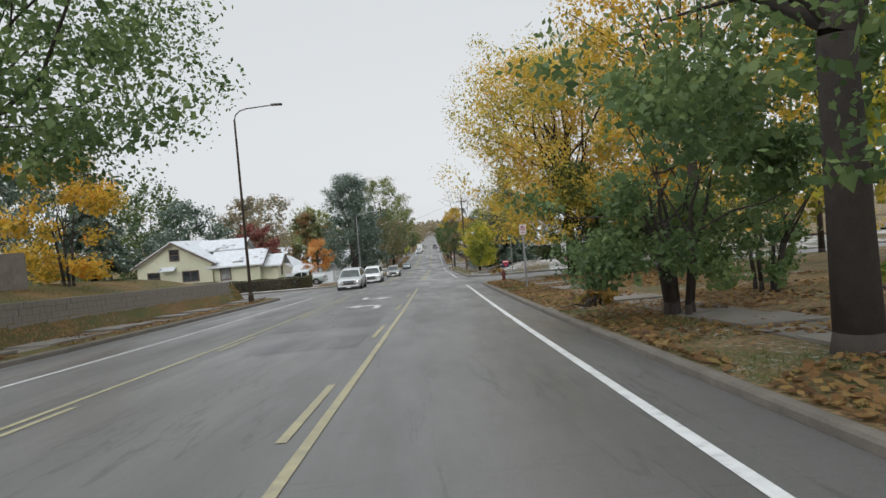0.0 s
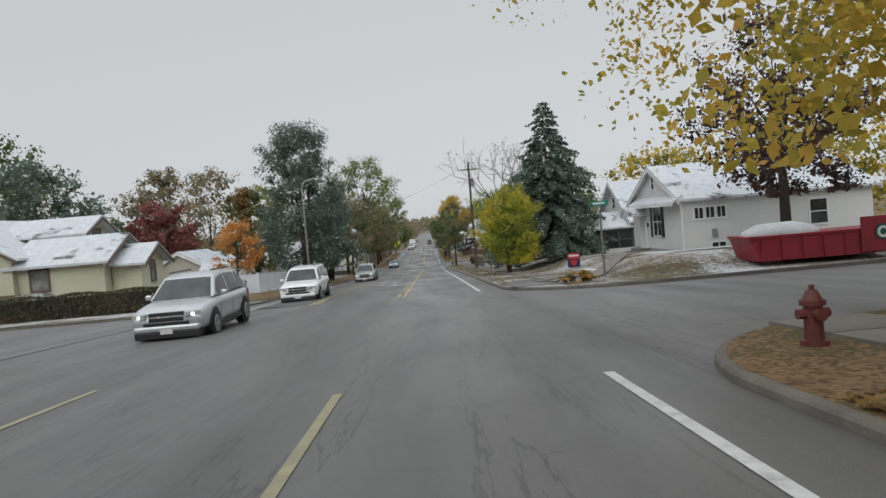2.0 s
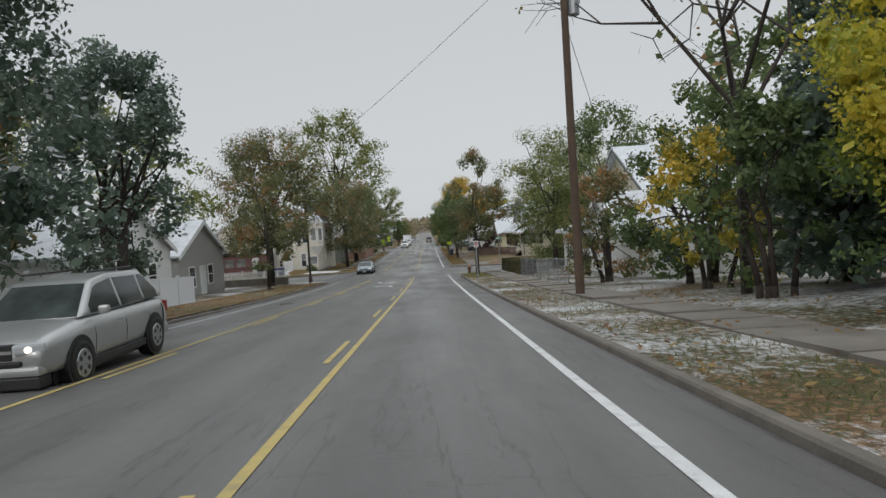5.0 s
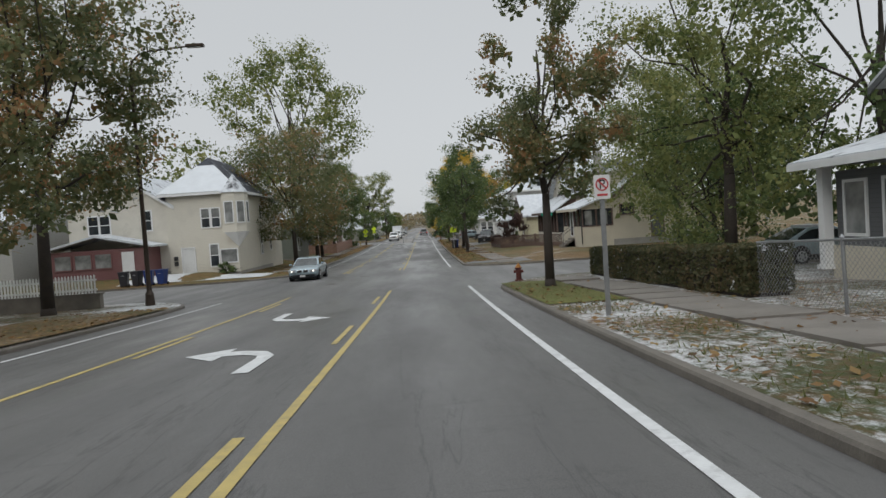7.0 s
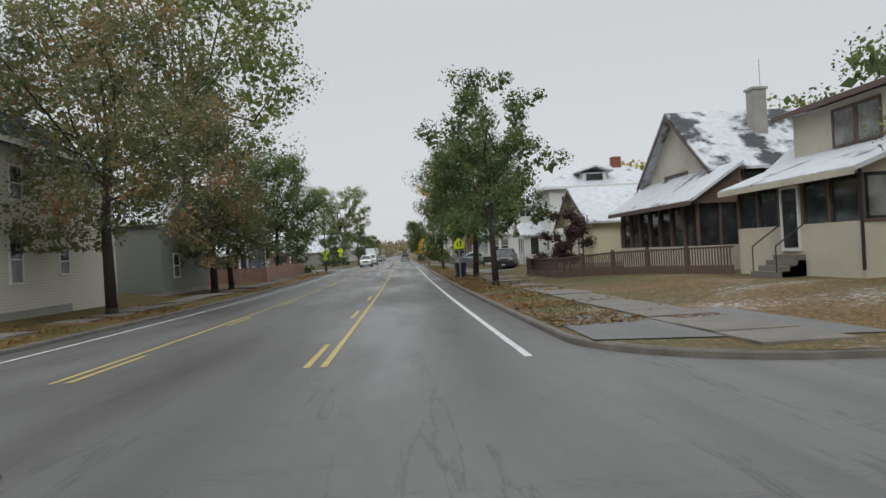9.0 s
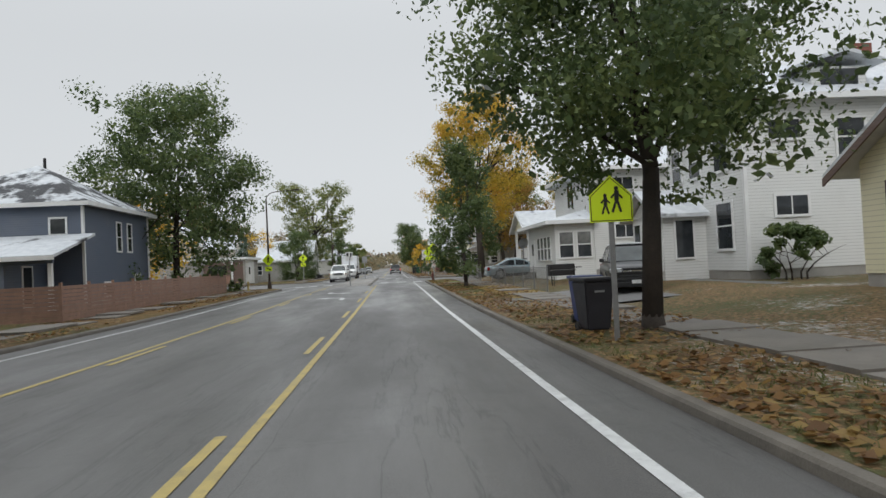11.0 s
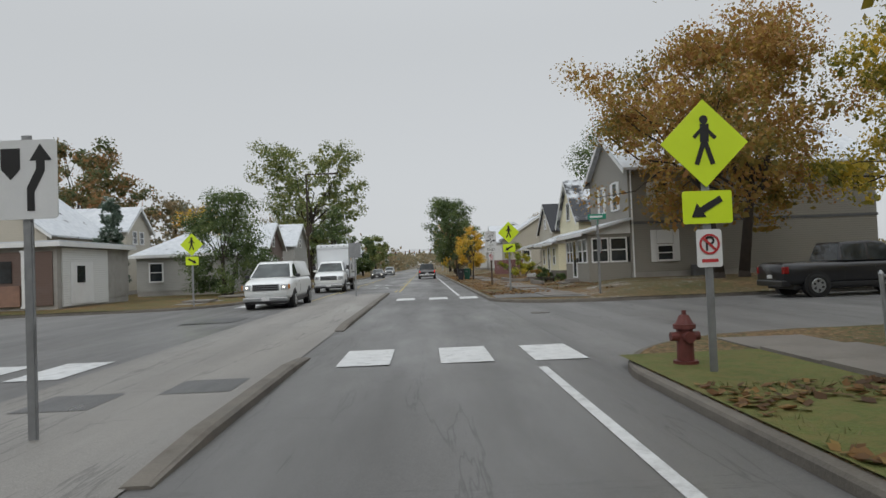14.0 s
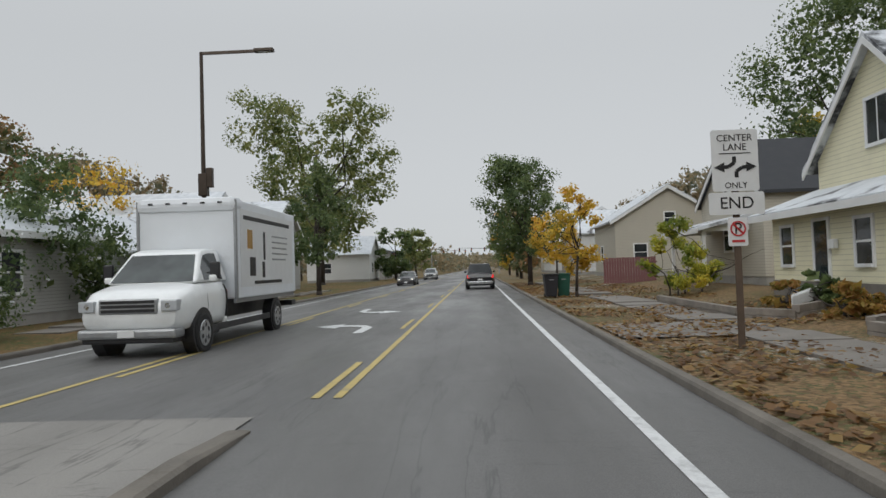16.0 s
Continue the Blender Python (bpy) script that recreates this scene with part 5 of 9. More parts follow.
bm = boxm(-1.1, -0.4, -2.2, -1.5, 6.0, 9.0)
box(bm, -1.17, -0.33, -2.27, -1.43, 9.0, 9.12)
part("chimney", bm, block_wall, gd, "dark grey chimney")
part("antenna", rodm((-0.5, -1.85, 9.1), (-0.5, -1.85, 10.6), 0.02), galv, gd, "thin roof antenna")

# right: the tall white house, porch house beside it, white house with sun porch
wt = house("tall_white_house", "large two-storey white house with hipped snowy roof", 13.1, 24, 215.0, 221.6, 6.6, side_white, roof_snow, "hip", 2.3, 0.6,
           [("W", 0.5, 4.3, 0.9, 1.4), ("W", 2.2, 4.3, 1.0, 1.4), ("W", 4.4, 4.3, 1.1, 1.4), ("W", 4.4, 1.2, 1.2, 1.8), ("S", 1.0, 5.2, 1.25, 0.72, "one"), ("S", 1.15, 2.35, 1.25, 0.72, "one"), ("S", 3.7, 4.5, 1.1, 1.4), ("S", 4.6, 1.2, 1.1, 1.5)])
part("corner_board", boxm(-5.5, -5.36, -3.34, -3.2, 0.35, 6.5), white_trim, wt, "white corner board")
part("dormer", boxm(-2.4, -0.2, -3.0, 0.2, 6.7, 7.95), side_white, wt, "white roof dormer with snow on it")
part("dormer_roof", slabm([(-2.9, 7.95), (-1.3, 8.4), (0.3, 7.95), (0.3, 8.07), (-1.3, 8.56), (-2.9, 8.07)], "y", -3.5, 0.4), roof_snow, wt)
part("dormer_pane", boxm(-2.05, -0.55, -3.03, -3.0, 7.15, 7.85), glass_dark, wt)
part("chimney", boxm(1.2, 2.0, -0.6, 0.2, 7.3, 9.6), brick_red, wt, "red brick chimney")
part("porch", boxm(-7.3, -5.42, -0.1, 3.3, -0.5, 2.75), side_white, wt, "small enclosed entrance porch")
part("porch_roof", slabm([(-0.5, 2.6), (1.6, 3.75), (3.8, 2.6), (3.8, 2.76), (1.6, 3.93), (-0.5, 2.76)], "x", -7.8, -5.3), roof_snow, wt)
part("porch_pediment", slabm([(0.0, 2.74), (3.3, 2.74), (1.6, 3.66)], "x", -7.34, -7.28), side_white, wt, "white porch pediment")
fr = part("window_frame", frame_bm(0.9, 1.7, 0.08, 0.05), white_trim, wt)
fr.matrix_basis = pose(-6.4, -0.1, 1.7)
part("pane", boxm(-0.38, 0.38, -0.02, 0, -0.78, 0.78), glass_dark, fr)
fr = part("door_frame", frame_bm(0.95, 2.1, 0.08, 0.05), white_trim, wt)
fr.matrix_basis = pose(-7.3, 0.5, 1.45, 0, 0, -90)
part("door", boxm(-0.4, 0.4, -0.03, 0, -0.98, 0.98), glass_blind, fr, "pale glazed door")
for u in (4.2, 5.3):
    fr = part("window_frame", frame_bm(0.9, 1.7, 0.08, 0.05), white_trim, wt)
    fr.matrix_basis = pose(-7.3, u - 2.6, 1.7, 0, 0, -90)
    part("pane", boxm(-0.38, 0.38, -0.02, 0, -0.78, 0.78), glass_dark, fr)
house("brown_porch_house", "cream bungalow with a brown-trimmed open gable porch", 12.4, 20, 200.4, 208.1, 3.3, side_cream, roof_snow, "x", 2.2, 0.7,
      [("W", 1.0, 1.3, 1.4, 1.3), ("S", 2, 1.3, 1, 1.3)], [("W", 4.5, 0.95, 2.05)], trim=side_brown)
wf = house("white_house_with_sun_porch", "two-storey white house with snowy roof and glazed sun porch", 11.6, 23.6, 228.6, 237.2, 6.05, side_white, roof_snow, "hip", 2.4, 0.7,
           [("W", 3.3, 4.3, 0.62, 1.5), ("W", 4.15, 4.3, 0.62, 1.5), ("S", 1.2, 4.9, 1.2, 0.7, "one"), ("S", 1.25, 2.15, 1.2, 0.75, "one"), ("S", 7.2, 1.0, 1.0, 1.5)])
part("sun_porch", boxm(-8.3, -5.95, -4.22, 3.0, -0.6, 3.1), side_white, wf, "white sun porch")
for u in range(4):
    fr = part("window_frame", frame_bm(0.86, 1.5, 0.08, 0.05), white_trim, wf)
    fr.matrix_basis = pose(-8.3, -0.05 - u * 0.92, 1.72, 0, 0, -90)
    part("sash", boxm(-0.36, 0.36, -0.035, 0, -0.03, 0.03), white_trim, fr)
    part("pane", boxm(-0.36, 0.36, -0.02, 0, 0.03, 0.68), glass_blind, fr)
    part("pane", boxm(-0.36, 0.36, -0.02, 0, -0.68, -0.03), glass_dark, fr)
for u in range(2):
    fr = part("window_frame", frame_bm(0.95, 1.6, 0.09, 0.05), white_trim, wf)
    fr.matrix_basis = pose(-7.65 + u * 1.05, -4.22, 1.85)
    part("sash", boxm(-0.4, 0.4, -0.035, 0, -0.03, 0.03), white_trim, fr)
    part("pane", boxm(-0.4, 0.4, -0.02, 0, 0.03, 0.72), glass_blind, fr)
    part("pane", boxm(-0.4, 0.4, -0.02, 0, -0.72, -0.03), glass_dark, fr)
fr = part("door_frame", frame_bm(1.0, 2.2, 0.08, 0.05), white_trim, wf)
fr.matrix_basis = pose(-8.3, 1.7, 1.25, 0, 0, -90)
dd = part("door", boxm(-0.42, 0.42, -0.03, 0, -1.02, 1.02), side_white, fr, "white panelled door")
part("pane", boxm(-0.28, 0.28, -0.036, -0.03, 0.1, 0.85), glass_dark, dd)
for k in range(3):
    part("porch_step", boxm(-9.2 + 0.3 * k, -8.31, 1.1, 2.3, -0.3, -0.05 + 0.16 * k), concrete, wf)
bm = bmesh.new()
lo = [bm.verts.new(p) for p in ((-8.9, -4.8, 3.1), (-5.9, -4.8, 3.1), (-5.9, 3.6, 3.1), (-8.9, 3.6, 3.1))]
hi = [bm.verts.new(p) for p in ((-8.9, -4.8, 3.26), (-5.9, -4.8, 3.26), (-5.9, 3.6, 3.26), (-8.9, 3.6, 3.26))]
rg = [bm.verts.new((-5.9, -2.6, 3.98)), bm.verts.new((-5.9, 1.6, 3.98))]
bm.faces.new(lo[::-1])
for i in range(4):
    bm.faces.new((lo[i], lo[(i + 1) % 4], hi[(i + 1) % 4], hi[i]))
for q in ((hi[0], hi[1], rg[0]), (hi[3], hi[0], rg[0], rg[1]), (hi[2], hi[3], rg[1])):
    bm.faces.new(q)
bmesh.ops.recalc_face_normals(bm, faces=bm.faces)
part("porch_roof", bm, roof_snow, wf, "snowy hipped porch roof")
part("porch_fascia", boxm(-8.95, -8.9, -4.85, 3.65, 3.05, 3.25), white_trim, wf)
part("porch_fascia", boxm(-8.9, -5.9, -4.85, -4.8, 3.05, 3.25), white_trim, wf)
dish = thing("satellite_dish", "grey satellite dish on a bracket at the sun porch", "satellite dish", 9.0, 236.3, road_z(236) + 2.0)
bm = bmesh.new()
bmesh.ops.create_uvsphere(bm, u_segments=18, v_segments=8, radius=0.55, matrix=Matrix.Diagonal((1, 0.22, 1, 1)))
bmesh.ops.delete(bm, geom=[v for v in bm.verts if v.co.y < -0.03], context="VERTS")
db = part("bowl", bm, galv, dish, "", True)
db.matrix_basis = pose(0, 0, 0.7, 20, 0, 20) @ Matrix.Diagonal((0.7, 0.7, 0.7, 1))
part("bracket", rodm((0, 0.1, -0.9), (0, 0.1, 0.6), 0.03), galv, dish)
part("feed_arm", rodm((0, 0.05, 0.45), (0.1, -0.35, 0.55), 0.015), galv, dish)
hc = house("cream_cottage", "small cream house with snowy roof and pillared porch", 14.8, 24.0, 240.2, 248.6, 3.9, side_cream, roof_snow, "x", 2.6, 0.5, [("W", 1.0, 1.6, 1.0, 1.4), ("W", 5.6, 1.6, 1.0, 1.4), ("S", 2, 1.6, 1, 1.4)], [("W", 3.4, 0.9, 2.05)], base=1.0)
part("porch_gable", slabm([(-2.5, 3.55), (2.5, 3.55), (0.0, 4.85)], "x", -8.95, -4.6), side_cream, hc, "cream boarded porch gable")
for s in (-1, 1):
    part("porch_roof", slabm([(0, 4.88), (s * 3.05, 3.3), (s * 3.05, 3.44), (0, 5.06)], "x", -9.3, -4.5), roof_snow, hc)
    part("barge_board", slabm([(0, 4.78), (s * 3.07, 3.19), (s * 3.07, 3.4), (0, 5.0)], "x", -9.35, -9.3), white_trim, hc)
part("porch_floor", boxm(-9.0, -4.6, -2.5, 2.5, 0.95, 1.12), white_trim, hc, "white porch deck")
part("porch_skirt", boxm(-8.9, -4.6, -2.4, 2.4, -0.4, 0.95), side_dark, hc, "dark lattice skirt")
for q in (-2.35, 2.35):
    post(hc, -8.85, q, 1.12, 3.55, 0.09)
    post(hc, -5.2, q, 1.12, 3.55, 0.09)
mb = mesh_of(boxm(-0.02, 0.02, -0.02, 0.02, 1.2, 1.95), "baluster", white_trim)
for k in range(22):
    if not 8 < k < 14:
        shared("baluster", mb, hc, pose(-8.85, -2.2 + k * 0.21, 0))
for k in range(16):
    for q in (-2.35, 2.35):
        shared("baluster", mb, hc, pose(-8.65 + k * 0.215, q, 0))
for q in (-2.35, 2.35):
    part("hand_rail", boxm(-8.85, -5.2, q - 0.04, q + 0.04, 1.95, 2.02), white_trim, hc)
for ya, yb in ((-2.3, -0.5), (0.75, 2.3)):
    part("hand_rail", boxm(-8.89, -8.81, ya, yb, 1.95, 2.02), white_trim, hc)
for k in range(6):
    part("porch_step", boxm(-10.5 + 0.26 * k, -9.01, -0.5, 0.7, -0.3, 0.02 + 0.17 * k), concrete, hc)

# right: grey two-storey corner house with a glazed porch, then two yellow houses
hg = house("grey_corner_house", "two-storey taupe-grey house with white trim and snowy roof", 11.3, 25.0, 276.6, 284.6, 6.1, side_taupe, roof_snow, "x", 2.3, 0.45,
           [("S", 1.5, 0.98, 0.8, 0.75), ("S", 1.47, 4.0, 0.72, 1.15, "shut"), ("S", 7.6, 4.0, 0.8, 1.2, "shut"), ("W", 2.4, 3.95, 0.8, 1.5, "shut"), ("W", 5.2, 3.95, 0.8, 1.5, "shut")], z=-7.85)
for q in (-1, 1):
    part("shutter", boxm(-4.95 + q * 0.62 - 0.16, -4.95 + q * 0.62 + 0.16, -4.05, -4.0, 0.88, 2.6), white_trim, hg, "tall white shutter")
part("window_head", boxm(-5.38, -4.52, -4.045, -4.0, 1.86, 2.6), white_trim, hg, "white board over the window")
part("storey_band", boxm(-6.9, 6.9, -4.03, -4.0, 2.95, 3.1), side_dark, hg, "dark band between the storeys")
part("porch_base", boxm(-9.15, -6.86, -4.0, 1.6, -0.5, 0.95), side_taupe, hg)
part("porch_core", boxm(-9.0, -6.86, -3.85, 1.45, 0.95, 2.3), glass_dark, hg, "dark glazed porch room")
part("porch_beam", boxm(-9.15, -6.86, -4.0, 1.6, 2.28, 2.5), side_taupe, hg)
for yc, ww in ((1.05, 0.78), (0.15, 0.78), (-2.05, 0.9), (-3.1, 0.9)):
    fr = part("window_frame", frame_bm(ww + 0.14, 1.36, 0.08, 0.06), white_trim, hg)
    fr.matrix_basis = pose(-9.1, yc, 1.62, 0, 0, -90)
    part("sash", boxm(-ww / 2, ww / 2, -0.045, 0, -0.03, 0.03), white_trim, fr)
    part("pane", boxm(-ww / 2, ww / 2, -0.02, 0, 0.03, 0.62), glass_blind, fr)
    part("pane", boxm(-ww / 2, ww / 2, -0.02, 0, -0.62, -0.03), glass_dark, fr)
fr = part("door_frame", frame_bm(0.98, 2.2, 0.08, 0.06), white_trim, hg)
fr.matrix_basis = pose(-9.15, -0.9, 1.2, 0, 0, -90)
part("door", boxm(-0.4, 0.4, -0.03, 0, -1.0, 1.0), glass_dark, fr, "dark glazed porch door")
for u in range(2):
    fr = part("window_frame", frame_bm(0.95, 1.36, 0.08, 0.06), white_trim, hg)
    fr.matrix_basis = pose(-8.5 + u * 1.0, -3.95, 1.62)
    part("sash", boxm(-0.4, 0.4, -0.045, 0, -0.03, 0.03), white_trim, fr)
    part("pane", boxm(-0.4, 0.4, -0.02, 0, -0.62, 0.62), glass_dark, fr)
part("porch_corner", boxm(-9.16, -9.0, -4.01, -3.85, 0.9, 2.4), side_taupe, hg)
for k in range(2):
    part("porch_step", boxm(-10.1 + 0.4 * k, -9.16, -1.6, -0.2, -0.4, -0.12 + 0.17 * k), concrete, hg)
part("mail_box", boxm(-9.25, -9.16, -1.75, -1.5, 1.0, 1.25, 0.02), black_trim, hg, "black wall mail box")
porch_roof(hg, -9.6, -6.85, -4.5, 2.1, 2.5, 3.2, roof_snow, white_trim)
part("downpipe", rodm((-6.7, -4.07, 0.1), (-6.7, -4.07, 6.0), 0.05), white_trim, hg, "white downpipe")
part("air_conditioner", boxm(-3.6, -2.7, -4.5, -4.0, -0.1, 0.65, 0.03), side_dark, hg, "dark grey air-conditioning unit")
hh = house("yellow_gable_house", "pale yellow house with steep white-trimmed gable", 11.4, 21.4, 288.5, 295.0, 4.15, side_cream, roof_part, "x", 2.95, 0.4,
           [("W", 2.75, 4.2, 1.0, 1.25, "one"), ("S", 2.6, 1.5, 0.8, 1.5), ("S", 5.5, 2.9, 0.9, 1.1)], z=-7.8)
part("wing", boxm(-6.6, -5.0, -3.4, 3.1, -0.5, 2.4), side_cream, hh, "low yellow front wing")
porch_roof(hh, -7.15, -4.9, -3.9, 3.6, 2.35, 3.15, roof_snow, white_trim)
part("wing_base", boxm(-6.63, -4.97, -3.43, 3.13, -0.5, 0.4), concrete, hh, "tan stone base")
for yc, ww in ((-1.9, 0.7), (2.1, 0.7)):
    fr = part("window_frame", frame_bm(ww + 0.16, 1.3, 0.09, 0.05), white_trim, hh)
    fr.matrix_basis = pose(-6.6, yc, 1.45, 0, 0, -90)
    part("sash", boxm(-ww / 2, ww / 2, -0.03, 0, -0.03, 0.03), white_trim, fr)
    part("pane", boxm(-ww / 2, ww / 2, -0.02, 0, -0.56, 0.56), glass_dark, fr)
fr = part("door_frame", frame_bm(0.9, 1.75, 0.09, 0.06), white_trim, hh)
fr.matrix_basis = pose(-6.6, 0.1, 1.3, 0, 0, -90)
part("door", boxm(-0.36, 0.36, -0.03, 0, -0.78, 0.78), glass_dark, fr, "dark screen door")
part("mail_box", boxm(-6.75, -6.62, -0.75, -0.5, 1.3, 1.55, 0.02), white_trim, hh, "white wall mail box")
for u in (1.5, 5.2):
    part("roof_vent", boxm(-5.0 + u, -4.6 + u, -0.75, -0.4, 6.75, 7.05, 0.02), black_trim, hh, "dark roof vent")
hk = house("dark_barn_roof_house", "beige house with a dark grey roof behind the yellow house", 11.9, 22.5, 300.4, 307.6, 3.9, side_tan, roof_plain, "x", 2.5, 0.3, [("W", 3, 1.5, 1, 1.4), ("W", 3.2, 4.2, 0.7, 0.9)])
porch_roof(hk, -7.6, -5.3, -2.6, 2.8, 2.35, 2.9, roof_snow, white_trim)
for q in (-2.1, 2.3):
    post(hk, -7.2, q, 0.0, 2.35, 0.07)
house("beige_garage_house", "beige house with a low snowy roof", 11.5, 20, 327, 336, 4.6, side_tan, roof_snow, "y", 2.6, 0.4, [("S", 1.5, 1.3, 1, 1.3), ("S", 4, 4.2, 0.8, 0.9), ("W", 3, 1.3, 1, 1.3)])
for i, (yy, m, rf) in enumerate(((342, side_white, roof_snow), (356, side_grey, roof_part), (370, side_white, roof_snow), (386, side_tan, roof_snow))):
    house("street_house", "distant pale house with a snowy roof", 11 + i % 2, 20, yy, yy + 9, 4.4 + (i % 2) * 1.2, m, rf, "xy"[i % 2], 2.5, 0.4, [("W", 2, 1.3, 1, 1.4), ("W", 5.5, 1.3, 1, 1.4), ("S", 2.5, 1.3, 1, 1.4)])

# left: the pale bungalow beyond the first side street
ha = house("pale_bungalow", "pale yellow-green bungalow with dark eaves and snowy roofs", -34.6, -26.0, 76.5, 88.0, 3.0, pale_yellow, roof_snow, "y", 2.45, 0.6,
           [("S", 5.2, 0.9, 1.8, 1.1, "one"), ("S", 1.2, 0.9, 1.3, 1.2), ("S", 3.9, 3.4, 1.0, 1.2)], trim=side_brown)
HX, HY = -30.3, 82.25
for (xa, xb, ya, yb, he, hp, nm) in ((-26.0, -20.6, 76.9, 82.5, 2.35, 1.45, "gabled wing"), (-20.6, -18.7, 77.8, 81.4, 2.05, 0.95, "small porch wing"), (-28.5, -23.6, 80.6, 84.4, 4.3, 0.95, "gabled roof dormer")):
    xa, xb, ya, yb = xa - HX, xb - HX, ya - HY, yb - HY
    ym = (ya + yb) / 2
    lowz = 2.6 if "dormer" in nm else -0.3
    part("wing", slabm([(ya, lowz), (yb, lowz), (yb, he), (ym, he + hp), (ya, he)], "x", xa - 0.3, xb), pale_yellow, ha, nm)
    k = hp / (ym - ya)
    for s in (-1, 1):
        e = (ym - ya) + 0.55
        part("wing_roof", slabm([(ym, he + hp + 0.02), (ym + s * e, he - k * 0.55 + 0.02), (ym + s * e, he - k * 0.55 + 0.17), (ym, he + hp + 0.19)], "x", xa - 0.6, xb + 0.55), roof_snow, ha, "snowy wing roof")
        part("barge_board", slabm([(ym, he + hp - 0.14), (ym + s * (e + 0.02), he - k * 0.56 - 0.14), (ym + s * (e + 0.02), he - k * 0.55 + 0.06), (ym, he + hp + 0.06)], "x", xb + 0.55, xb + 0.6), side_brown, ha, "dark brown barge board")
for px, py, pz, ang, ww, hh in ((-24.6, 76.9, 1.35, 0, 1.3, 1.5), (-20.6, 79.0, 1.4, 90, 2.4, 1.5), (-18.7, 79.6, 1.3, 90, 0.9, 1.5), (-23.6, 82.5, 4.1, 90, 1.3, 0.9)):
    fr = part("window_frame", frame_bm(ww, hh, 0.14, 0.05), side_brown, ha, "dark brown window frame")
    fr.matrix_basis = pose(px - HX, py - HY, pz, 0, 0, ang)
    part("pane", boxm(-ww / 2 + 0.12, ww / 2 - 0.12, -0.02, 0, -hh / 2 + 0.12, hh / 2 - 0.12), glass_blind, fr)
part("window_hood", slabm([(-5.75, 2.55), (-6.6, 2.2), (-6.6, 2.3), (-5.75, 2.7)], "x", -1.6, 0.2), roof_snow, ha, "snowy hood over the door")
house("grey_garage", "small grey house with snowy gable roof behind the fence", -31, -25, 110, 117, 2.7, side_grey, roof_snow, "x", 2.0, 0.4, [("E", 2.5, 1.2, 1, 1)])
house("beige_cottage", "beige cottage with snowy roof behind the white fence", -27, -20, 97, 105, 2.6, side_tan, roof_snow, "y", 1.9, 0.4, [("S", 2.5, 1.1, 1.0, 1.1)])
house("small_shed", "low snow-roofed shed behind the fence", -20, -16.5, 92, 95.5, 1.9, side_white, roof_snow, "x", 0.9, 0.3)
house("white_row_house", "white house beyond the evergreens", -27, -16.5, 122, 131, 3.4, side_white, roof_snow, "x", 2.2, 0.4, [("E", 2, 1.2, 1.1, 1.3), ("E", 5.5, 1.2, 1.1, 1.3)])

house("pale_corner_house", "pale grey house with a snowy roof behind the maples", -27, -17.2, 134, 144, 3.4, side_grey, roof_snow, "x", 2.3, 0.4, [("E", 2, 1.0, 1.1, 1.4), ("E", 6, 1.0, 1.1, 1.4), ("S", 6.5, 1.0, 1.0, 1.4)], [("E", 4.2, 0.95, 2.05)])
house("grey_side_house", "two-storey grey house with a snowy roof on the side street", -42, -30.8, 173.5, 184, 5.0, side_grey, roof_snow, "x", 2.4, 0.4, [("S", 2, 3.2, 0.7, 1.3), ("S", 8.4, 3.2, 0.7, 1.3), ("S", 5.0, 1.0, 1.0, 1.4)])

# left: the house with the red porch and the beige house with a corner bay
hr2 = house("red_porch_house", "pale two-storey house with a faded red front porch", -27.8, -19.8, 176.0, 187.0, 5.6, stucco_pale, roof_snow, "y", 2.7, 0.4,
            [("S", 1.6, 3.6, 0.75, 1.4), ("S", 2.5, 3.6, 0.75, 1.4), ("S", 5.8, 3.7, 0.7, 1.5), ("S", 3.4, 6.4, 0.8, 0.6, "one"), ("E", 3, 3.6, 0.9, 1.4)])
part("porch", boxm(-4.2, 3.0, -8.0, -5.5, -0.6, 2.4), side_red, hr2, "dull red boarded porch")
part("porch_roof", slabm([(-4.8, 2.4), (-0.6, 3.35), (3.6, 2.4), (3.6, 2.55), (-0.6, 3.52), (-4.8, 2.55)], "y", -8.5, -5.4), roof_snow, hr2)
for u in range(3):
    fr = part("window_frame", frame_bm(1.35, 1.2, 0.08, 0.05), side_red, hr2)
    fr.matrix_basis = pose(-3.3 + u * 1.5, -8.0, 1.55)
    part("pane", boxm(-0.6, 0.6, -0.02, 0, -0.52, 0.52), glass_blind, fr)
part("porch_door", boxm(1.1, 2.0, -8.05, -8.0, 0.1, 2.15), white_trim, hr2, "white porch door")
hb = house("corner_bay_house", "beige two-storey house with dark hipped roof and corner bay", -20.0, -14.6, 175.8, 187.5, 6.6, side_pale, roof_dark, "hip", 3.2, 0.45,
           [("S", 2.7, 4.0, 0.62, 1.45, "blind"), ("S", 3.5, 4.0, 0.62, 1.45, "blind"), ("S", 3.2, 0.9, 0.62, 1.7, "blind")], [("S", 1.0, 0.95, 2.1)])
part("hip_snow", slabm([(-3.2, 6.78), (3.2, 6.78), (0, 9.72)], "y", -0.03, 0.03), snow_mat, hb, "snow on the front roof slope")
for o in hb.children:
    if o.name.startswith("hip_snow"):
        for v in o.data.vertices:
            v.co.y += -6.33 + (v.co.z - 6.78) / 2.94 * 3.15
bay = [(1.75, -5.8), (1.9, -6.65), (2.9, -6.65), (3.5, -5.95), (3.5, -4.9), (2.7, -4.4), (1.75, -4.4)]
part("bay", slabm(bay, "z", 3.5, 6.6), side_pale, hb, "angled upper corner bay")
bm = bmesh.new()
tipv = bm.verts.new((2.72, -5.75, 2.3))
